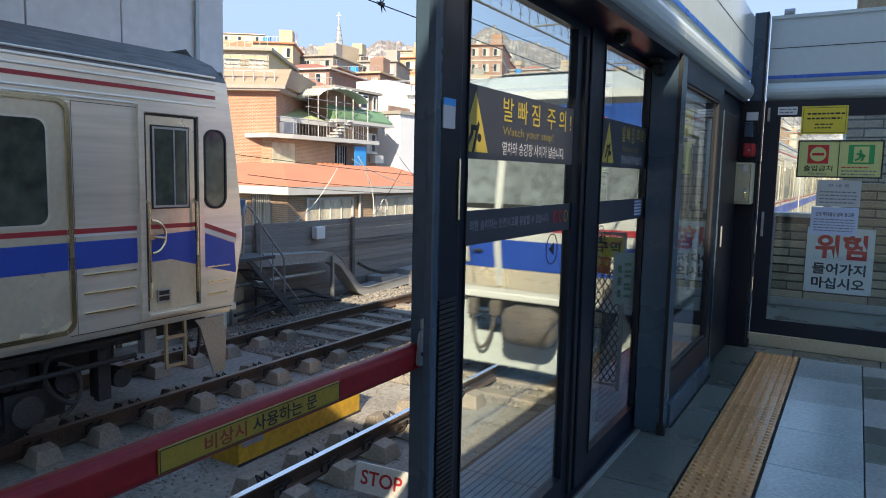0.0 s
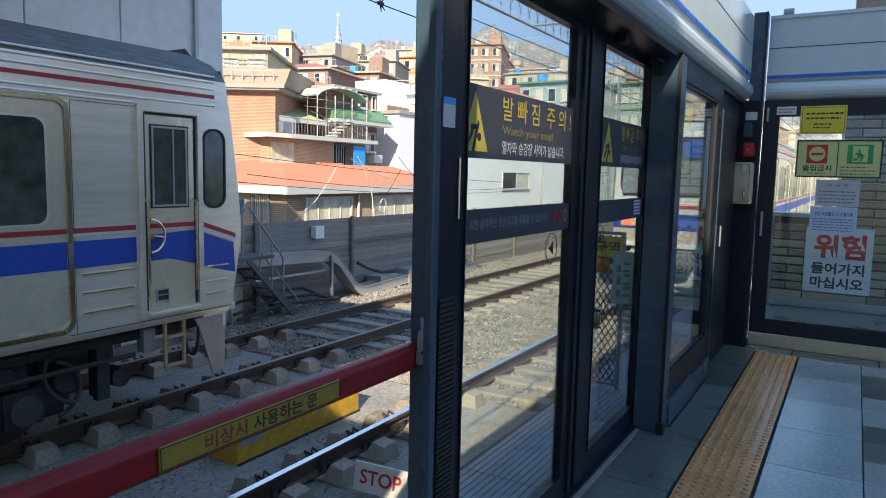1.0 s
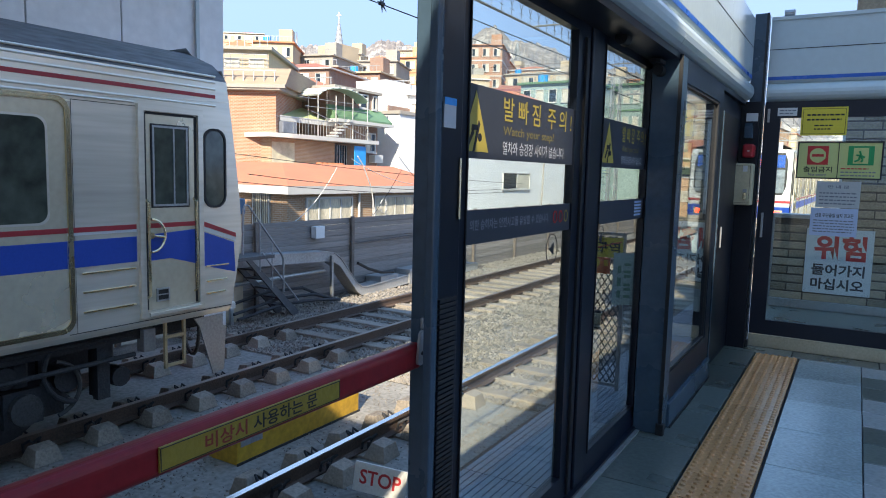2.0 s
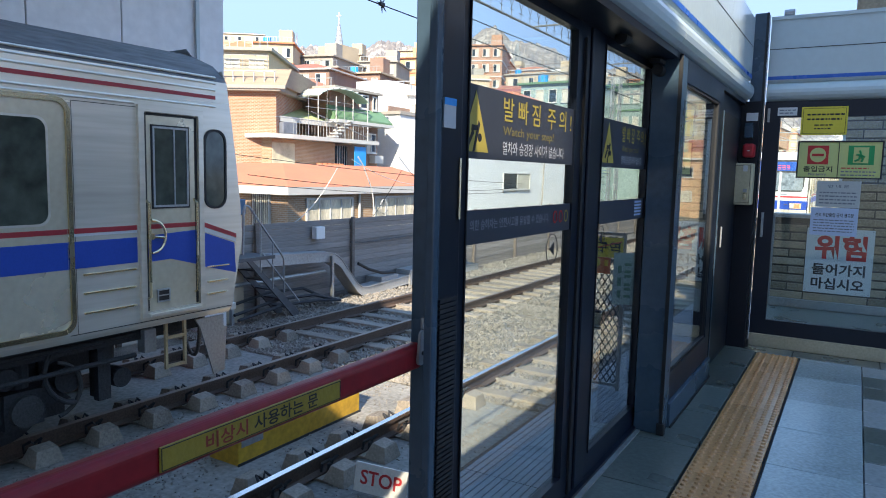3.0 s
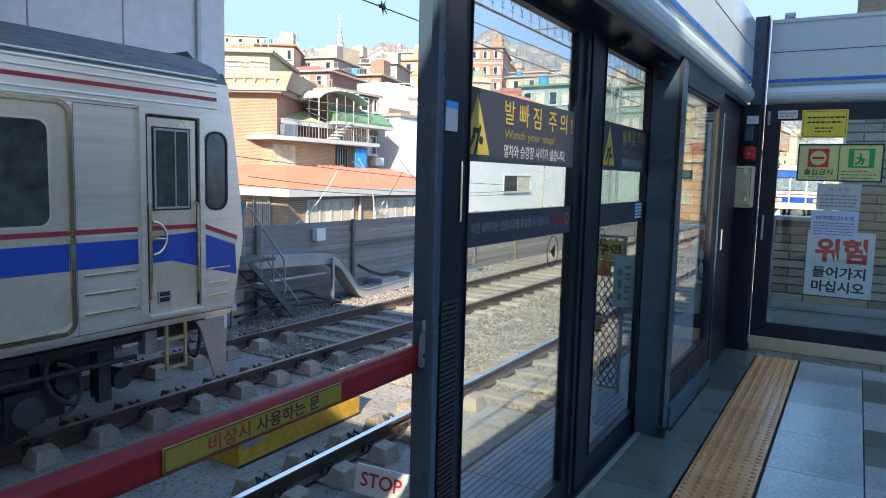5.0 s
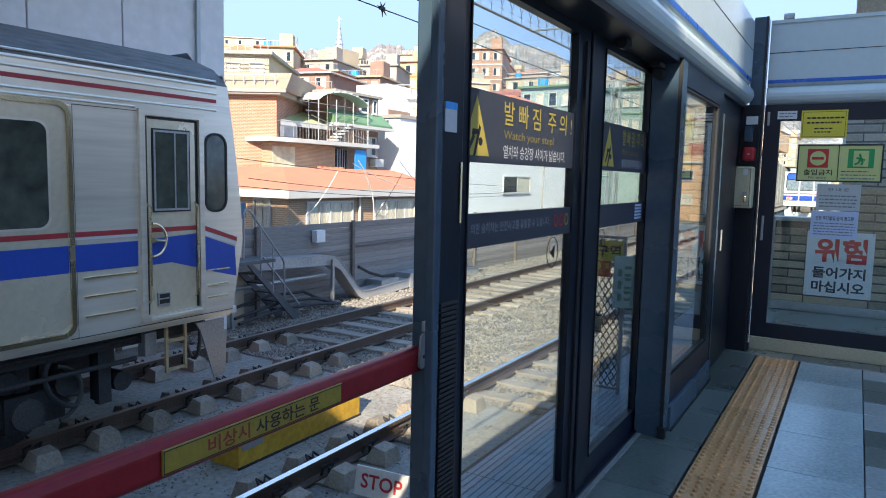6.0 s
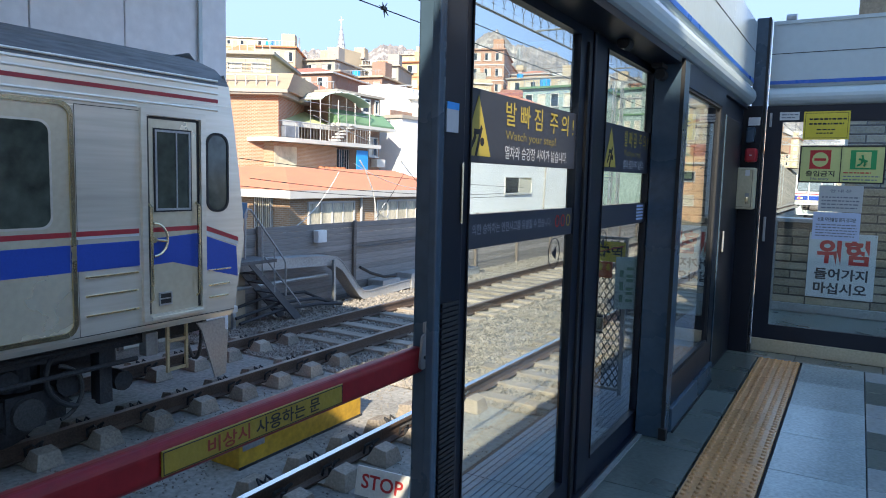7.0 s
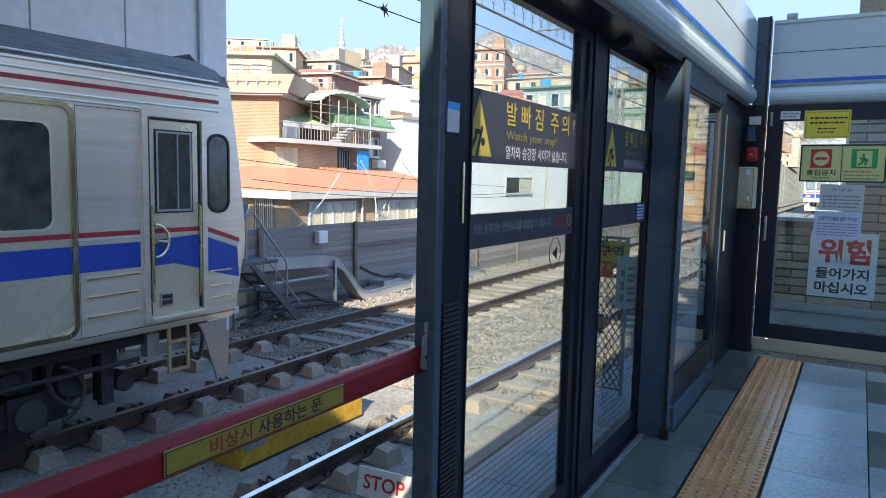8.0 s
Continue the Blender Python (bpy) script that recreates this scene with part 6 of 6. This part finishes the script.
def build_terrace_house():
    """Brick house with roof terrace, green skirt roof and curved canopy."""
    th = thing("terrace_house", (-26, 29, -4), "brick house with roof terrace, green skirt roof and curved canopy", "house")
    part("wall", bx(-31, -24, 24.3, 28.95, -4.5, 2.98), BR_TAN, th, "tan brick wall")
    part("wall_pale", bx(-23.995, -23.97, 24.33, 25.86, 0.2, 2.80), mat("pale_grille_blocks", (0.62, 0.58, 0.42), 0.8, vary=0.3, scale=6), th, "pale block wall")
    part("wall_side", bx(-31, -24.4, 28.96, 33.3, -4.5, 5.9), BR_BROWN, th, "brown brick wing")
    part("terrace_slab", pr([(-31, 24.6), (-23.6, 23.7), (-23.3, 25.0), (-23.25, 31.9), (-24.3, 31.9), (-31, 30)], "z", 3.0, 3.2), WINF, th, "pale concrete terrace slab")
    part("upper_wall", bx(-31, -26.5, 27.2, 30.8, 3.23, 5.3), WHITE, th)
    part("upper_eave", bx(-31, -26.2, 26.8, 31.0, 5.31, 5.42), WINF, th)
    part("skirt_roof", pr([(-26.5, 4.95), (-24.3, 4.08), (-24.3, 4.0), (-26.5, 4.0)], "y", 25.1, 29.2), GREEN_P, th, "pale olive skirt roof")
    part("skirt_edge", bx(-24.32, -24.2, 25.1, 29.2, 3.84, 4.10), WINF, th)
    part("green_roof", pr([(-24.4, 5.0), (-23.55, 4.32), (-23.55, 4.22), (-24.4, 4.22)], "y", 28.7, 33.6), GREEN, th, "dark green skirt roof")
    part("green_roof_end", pr([(33.3, 5.0), (34.0, 4.32), (34.0, 4.22), (33.3, 4.22)], "x", -27.5, -24.4), GREEN, th)
    part("green_roof_edge", bx(-24.4, -23.5, 28.6, 33.75, 4.05, 4.215), WINF, th)
    part("roof_slab", bx(-31, -24.2, 29.2, 33.5, 5.91, 6.05), GREY_W, th)
    part("peach_panel", bx(-24.39, -24.36, 30.35, 31.0, 3.25, 3.95), PEACH, th)
    cv = bmesh.new()
    rib = bmesh.new()
    for k in range(10):
        a, b = radians(20 + 14 * k), radians(20 + 14 * (k + 1))
        ya, za, yb, zb = 29.2 - 2.2 * math.cos(a), 5.0 + 0.8 * math.sin(a), 29.2 - 2.2 * math.cos(b), 5.0 + 0.8 * math.sin(b)
        prism(cv, [(ya, za), (yb, zb), (yb, zb - 0.04), (ya, za - 0.04)], "x", -26.3, -23.5)
        box(rib, -26.3, -23.47, ya - 0.03, ya + 0.03, za, za + 0.05)
    part("canopy", cv, mat("pale_green_canopy", (0.52, 0.64, 0.56), 0.3, vary=0.15, scale=2), th, "curved pale green canopy")
    part("canopy_ribs", rib, WINF, th)
    for y in (27.1, 28.5, 29.9, 31.2):
        part("canopy_post", tb((-23.55, y, 3.2), (-23.55, y, 5.35), 0.028, 8), WINF, th)
    rl = bmesh.new()
    for k in range(28):
        tube(rl, (-23.45, 25.2 + 0.22 * k, 3.2), (-23.45, 25.2 + 0.22 * k, 3.95), 0.010, 5)
    tube(rl, (-23.45, 24.0, 3.96), (-23.45, 31.4, 3.96), 0.018, 6)
    tube(rl, (-23.4, 26.4, 4.4), (-23.4, 31.4, 3.3), 0.018, 6)
    tube(rl, (-23.4, 25.6, 5.0), (-23.4, 29.8, 5.05), 0.015, 6)
    tube(rl, (-23.4, 26.0, 4.6), (-23.4, 31.2, 4.7), 0.015, 6)
    for y in (26.2, 27.6, 29.0):
        tube(rl, (-23.4, y, 3.2), (-23.4, y, 5.5), 0.012, 6)
    part("terrace_rail", rl, GALV, th, "grey terrace railing and scaffold tubes")
    for k in range(6):
        part("stair_step", bx(-23.9, -23.4, 28.2 + 0.24 * k, 28.55 + 0.24 * k, 3.25 + 0.17 * k, 3.33 + 0.17 * k), WINF, th)
    part("green_door", bx(-26.49, -26.4, 28.2, 29.9, 3.25, 4.6), mat("bright_green_sheet", (0.03, 0.35, 0.18), 0.4), th, "bright green screen")
    part("rooftop_unit", bx(-24.6, -23.9, 25.0, 26.0, 3.24, 3.8, bevel=0.05), mat("grey_tarpaulin", (0.16, 0.18, 0.22), 0.5, vary=0.3), th)
    part("dark_doorway", bx(-24.3, -23.985, 29.0, 30.0, 0.8, 2.85), WIN, th, "dark doorway with bars")
    br = bmesh.new()
    for k in range(5):
        tube(br, (-23.95, 29.1 + 0.2 * k, 0.8), (-23.95, 29.1 + 0.2 * k, 2.85), 0.02, 5)
    part("doorway_grille", br, GALV, th)
    bl = bx(-0.03, 0.03, 0, 1.0, 0.0, 1.45, bevel=0.02)
    bmesh.ops.transform(bl, matrix=pose(-23.5, 30.0, 1.4), verts=bl.verts[:])
    part("blue_sheet", bl, BLUE_T, th, "bright blue upright sheet")
    m = Matrix.Rotation(radians(90), 4, "Z")
    window(th, 32.6, 24.385, 2.6, 0.9, 1.1, m, panes=2)
    window(th, 31.9, 24.385, 5.02, 0.75, 0.8, m, panes=1)
    window(th, 32.9, 24.385, 5.02, 0.4, 0.8, m, panes=1)
    for y in (28.0, 29.2, 30.3):
        window(th, y, 26.495, 4.4, 0.9, 0.75, m, panes=2)
    part("air_unit", bx(-24.38, -23.95, 32.5, 33.3, 2.0, 2.45, bevel=0.02), WINF, th, "white outdoor air unit")
    for k in range(5):
        pt = bmesh.new()
        tube(pt, (-23.7, 27.4 + 0.42 * k, 1.5), (-23.7, 27.4 + 0.42 * k, 1.9), 0.13, 12, 0.17)
        p = thing("flower_pot", (-23.7, 27.4 + 0.42 * k, 1.5), "orange plastic flower pot on the terrace edge", "flower pot", "flower pots on the ledge")
        part("pot", pt, TILE_RED, p)
    # ledge that carries the pots
    part("lower_slab", bx(-24, -23.2, 25.0, 34.0, 1.3, 1.49), WINF, th)


def build_white_building():
    th = thing("white_building", (-28, 48, -4), "large plain white rendered building with one window", "building")
    part("wall", bx(-27, -24, 35.0, 66, -4.5, 5.0), WHITE, th, "sunlit white wall")
    part("parapet", bx(-27.1, -23.9, 34.9, 66.1, 5.0, 5.2), GREY_W, th)
    part("upper_floor", bx(-28.5, -26, 36.5, 44, 5.2, 7.3), WHITE, th)
    part("brown_band", bx(-26.0, -25.9, 36.5, 44, 5.2, 5.7), BR_BROWN, th)
    m = Matrix.Rotation(radians(90), 4, "Z")
    window(th, 52.0, 23.995, 0.35, 5.2, 1.35, m, panes=2)
    pp = bmesh.new()
    tube(pp, (-23.9, 57.0, -4), (-23.9, 57.6, 5), 0.06, 8)
    part("downpipe", pp, GREY_W, th)


def build_church():
    th = thing("church_spire", (-77.6, 94.5, 18), "pale pointed church spire with cross on the hill", "church")
    part("tower", bx(-80.2, -75.2, 92.2, 97, 10, 22.4), BEIGE, th)
    sp = bmesh.new()
    tube(sp, (-77.6, 94.5, 22.4), (-77.6, 94.5, 27.0), 0.78, 8, 0.10)
    part("spire", sp, mat("white_lattice_spire", (0.34, 0.36, 0.38), 0.5), th)
    cr = bmesh.new()
    box(cr, -77.68, -77.52, 94.42, 94.58, 26.9, 28.2)
    box(cr, -78.05, -77.15, 94.44, 94.56, 27.55, 27.75)
    part("cross", cr, WINF, th)
    rings = bmesh.new()
    for k in range(5):
        r = 0.80 - 0.135 * k
        tube(rings, (-77.6, 94.5, 22.6 + 0.85 * k), (-77.6, 94.5, 22.75 + 0.85 * k), r, 8)
    part("band", rings, GALV, th)


build_orange_roof_house()
build_terrace_house()
build_white_building()
build_church()


# ---- mountains ----
def build_mountains():
    """Rocky ridge far behind the houses, as one rising sheet with noise."""
    bm = bmesh.new()
    bumps = ((-41.8, 9.8, 3.5), (-35.6, 10.4, 4.2), (-33.2, 10.1, 3.0), (-27.2, 11.6, 2.6), (-24.6, 10.5, 5), (-18, 8.4, 6), (-14, 7.5, 6), (-4, 5.5, 8), (10, 4.5, 10), (-50, 8.8, 8), (-64, 8, 8))
    na, nr = 900, 56
    g = []
    for i in range(na + 1):
        az = -80 + 105 * i / na
        top = 0
        for a, e, s in bumps:
            top = max(top, e * math.exp(-((az - a) / s) ** 2 * 0.22))
        rough = noise.fractal(Vector((az * 0.55, 3.1, 0)), 0.9, 2.0, 5) * 0.20 + noise.fractal(Vector((az * 3.4, 7.7, 0)), 0.7, 2.0, 5) * 0.16
        col = []
        for j in range(nr + 1):
            f = j / nr
            r = 420 + 900 * f
            crest = math.sin(min(1.0, f / 0.8) * math.pi / 2) if f <= 0.8 else 1 - (f - 0.8) * 0.8
            el = 2.0 + (top + rough - 2.0) * crest
            x, y = r * math.sin(radians(az)), r * math.cos(radians(az))
            n = noise.fractal(Vector((x * 0.045, y * 0.045, 1.3)), 0.6, 2.0, 6)
            z = math.tan(radians(max(0.5, el))) * r + n * 4.5 * min(1, f * 2) - (40 if j == 0 else 0)
            col.append(bm.verts.new((x, y, z)))
        g.append(col)
    for i in range(na):
        for j in range(nr):
            bm.faces.new((g[i][j], g[i + 1][j], g[i + 1][j + 1], g[i][j + 1]))
    return solid("mountain_ridge", bm, ROCKY, "brown wooded ridge with pale bare rocks, haze lightened into its colour", "mountain", kind="structure")


def ridge_material():
    """Bare winter wood broken by pale rock faces."""
    m = mat("wooded_rock", (0.5, 0.5, 0.5), 0.95, vary=0.3, scale=0.05, bump=0.0)
    n, l = m.node_tree.nodes, m.node_tree.links
    tc = n.new("ShaderNodeTexCoord")
    rock = n.new("ShaderNodeTexNoise")
    rock.inputs["Scale"].default_value = 0.030
    rock.inputs["Detail"].default_value = 9
    rock.inputs["Roughness"].default_value = 0.68
    l.new(tc.outputs["Object"], rock.inputs["Vector"])
    ramp = n.new("ShaderNodeValToRGB")
    ramp.color_ramp.elements[0].position, ramp.color_ramp.elements[1].position = 0.50, 0.66
    # wood tone lightened to carry the distance haze
    ramp.color_ramp.elements[0].color, ramp.color_ramp.elements[1].color = (0.235, 0.205, 0.185, 1), (0.56, 0.49, 0.42, 1)
    l.new(rock.outputs["Fac"], ramp.inputs[0])
    l.new(ramp.outputs[0], n["Principled BSDF"].inputs["Base Color"])
    return m


ROCKY = ridge_material()
build_mountains()


def build_lattice_mast(name, x, y, z0, z1, w, label):
    th = thing(name, (x, y, z0), label, "mast")
    bm = bmesh.new()
    for dx, dy in ((-1, -1), (1, -1), (1, 1), (-1, 1)):
        tube(bm, (x + dx * w, y + dy * w, z0), (x, y, z1), w * 0.12, 5)
    n = 7
    for k in range(n):
        a, b = z0 + (z1 - z0) * k / n, z0 + (z1 - z0) * (k + 1) / n
        wa, wb = w * (1 - k / n), w * (1 - (k + 1) / n)
        tube(bm, (x - wa, y - wa, a), (x + wb, y - wb, b), w * 0.07, 4)
        tube(bm, (x + wa, y - wa, a), (x - wb, y - wb, b), w * 0.07, 4)
    part("lattice", bm, GALV, th)


build_lattice_mast("pylon", -230.0, 491.0, 88, 101.5, 2.6, "pale lattice power pylon on the slope of the ridge")
build_lattice_mast("radio_mast", -88.5, 96.0, 18, 26.0, 0.5, "thin lattice radio mast above the roofs")


# ---- overhead line ----
def build_catenary(x, group):
    th = thing("overhead_line", (x, 0, 0), "thin dark overhead contact wire with hangers", "overhead line", group)
    for name, zc, sag in (("contact_wire", 4.42, 0.0), ("messenger_wire", 5.32, 0.5)):
        bm = bmesh.new()
        pts = []
        for k in range(-4, 90):
            y = k * 3.0
            u = ((y + 12) % 45) / 45
            pts.append((x, y, zc - sag * 4 * u * (1 - u)))
        path_tube(bm, pts, 0.011, 5)
        part(name, bm, BLACK, th)
    for k in range(22):
        y = 1.4 + 6.0 * k
        u = ((y + 12) % 45) / 45
        part("dropper", tb((x, y, 4.42), (x, y, 5.32 - 2.0 * u * (1 - u)), 0.008, 5), BLACK, th)


def build_wire_clamp(x, y, z):
    th = thing("wire_clamp", (x, y, z), "dark spiky clamp hanging on the overhead wire", "clamp")
    bm = bmesh.new()
    box(bm, x - 0.03, x + 0.03, y - 0.07, y + 0.07, z - 0.03, z + 0.03, bevel=0.01)
    for dy, dz in ((-0.14, 0.02), (0.10, 0.12), (0.14, -0.10), (0.02, -0.15), (-0.05, 0.10)):
        tube(bm, (x, y, z), (x, y + dy, z + dz), 0.022, 6, 0.004)
    part("body", bm, BLACK, th)


build_wire_clamp(-7.42, 10.2, 4.43)
build_catenary(-7.42, "overhead lines")
build_catenary(-3.33, "overhead lines")


def build_portal(y, x0=-11.0, x1=1.2):
    th = thing("line_portal", ((x0 + x1) / 2, y, -1.4), "grey lattice gantry across the tracks", "gantry", "gantries along the line")
    for x in (x0, x1):
        bm = bmesh.new()
        for dx in (-0.2, 0.2):
            for dy in (-0.2, 0.2):
                box(bm, x + dx - 0.03, x + dx + 0.03, y + dy - 0.03, y + dy + 0.03, -1.45, 6.6)
        for k in range(12):
            z = -1.3 + 0.65 * k
            tube(bm, (x - 0.2, y - 0.2, z), (x + 0.2, y - 0.2, z + 0.6), 0.02, 5)
            tube(bm, (x + 0.2, y + 0.2, z), (x + 0.2, y - 0.2, z + 0.6), 0.02, 5)
        part("mast", bm, GALV, th)
    bm = bmesh.new()
    for z in (5.7, 6.5):
        for dy in (-0.2, 0.2):
            box(bm, x0 + 0.24, x1 - 0.24, y + dy - 0.03, y + dy + 0.03, z, z + 0.06)
    n = 16
    for k in range(n):
        a = x0 + 0.3 + (x1 - x0 - 0.6) * k / n
        b = x0 + 0.3 + (x1 - x0 - 0.6) * (k + 1) / n
        za, zb = (5.73, 6.53) if k % 2 else (6.53, 5.73)
        tube(bm, (a, y - 0.2, za), (b, y - 0.2, zb), 0.025, 5)
    part("beam", bm, GALV, th)
    for x in (-7.42, -3.33):
        h = bmesh.new()
        path_tube(h, [(x + 0.9, y, 5.7), (x + 0.9, y, 4.7), (x, y, 4.45)], 0.03, 6)
        part("wire_arm", h, PINK, th, "arm with red-brown insulator")


PINK = mat("red_brown_insulator", (0.45, 0.15, 0.12), 0.4)
for y in (35.6, 80, 125, 170, 215):
    build_portal(y)
th = thing("trackside_cabinet", (-9.3, 70, -1.3), "yellow-green signal marker beside the line", "marker")
part("post", tb((-5.4, 95, -1.3), (-5.4, 95, 1.0), 0.08), GALV, th)
part("board", bx(-5.8, -5.0, 94.9, 95.0, 1.0, 3.2, bevel=0.03), mat("lime_sheet", (0.35, 0.55, 0.12), 0.5), th)


# cables in front of the houses
def build_cables():
    rnd = random.Random(9)
    ends = (((-14.2, 13.5, 1.35), (-13.8, 30, 0.9)), ((-14.2, 13.0, 1.15), (-13.8, 30, 0.75)), ((-14.4, 13.0, 1.9), (-14.0, 31, 1.1)),
            ((-14.6, 18.5, 1.9), (-14.6, 25.0, 1.2)), ((-14.2, 19.2, 0.0), (-14.2, 20.9, 1.6)), ((-14.2, 20.5, 2.2), (-14.2, 24.5, 0.2)), ((-14.4, 14.5, -0.3), (-14.4, 17.5, 1.6)))
    for a, b in ends:
        a, b = Vector(a), Vector(b)
        sag = rnd.uniform(0.05, 0.5)
        bm = bmesh.new()
        pts = [a.lerp(b, k / 16) - Vector((0, 0, sag * 4 * (k / 16) * (1 - k / 16))) for k in range(17)]
        path_tube(bm, pts, 0.010 if sag < 0.3 else 0.014, 5)
        solid("service_cable", bm, WINF if sag > 0.3 else BLACK, "sagging service cable in front of the houses", "cable", "service cables")
    th = thing("cable_coil", (-14.4, 20.2, 0.5), "loose white cable coil hung on the wires", "cable")
    bm = bmesh.new()
    path_tube(bm, [(-14.4, 20.1 + 0.12 * math.cos(a) * (1 + 0.1 * a), 0.30 + 0.25 * math.sin(a)) for a in np.linspace(0, 12, 40)], 0.010, 5)
    part("coil", bm, WINF, th)
    th = thing("conduit_riser", (-14.5, 19.6, -3.9), "bent white service pipe in front of the house", "pipe")
    bm = bmesh.new()
    path_tube(bm, [(-14.5, 18.7, 2.0), (-14.5, 19.0, 1.7), (-14.5, 19.5, 0.9), (-14.5, 19.6, 0.5), (-14.5, 19.6, -3.9)], 0.022, 8)
    part("pipe", bm, WINF, th)


build_cables()


motions()
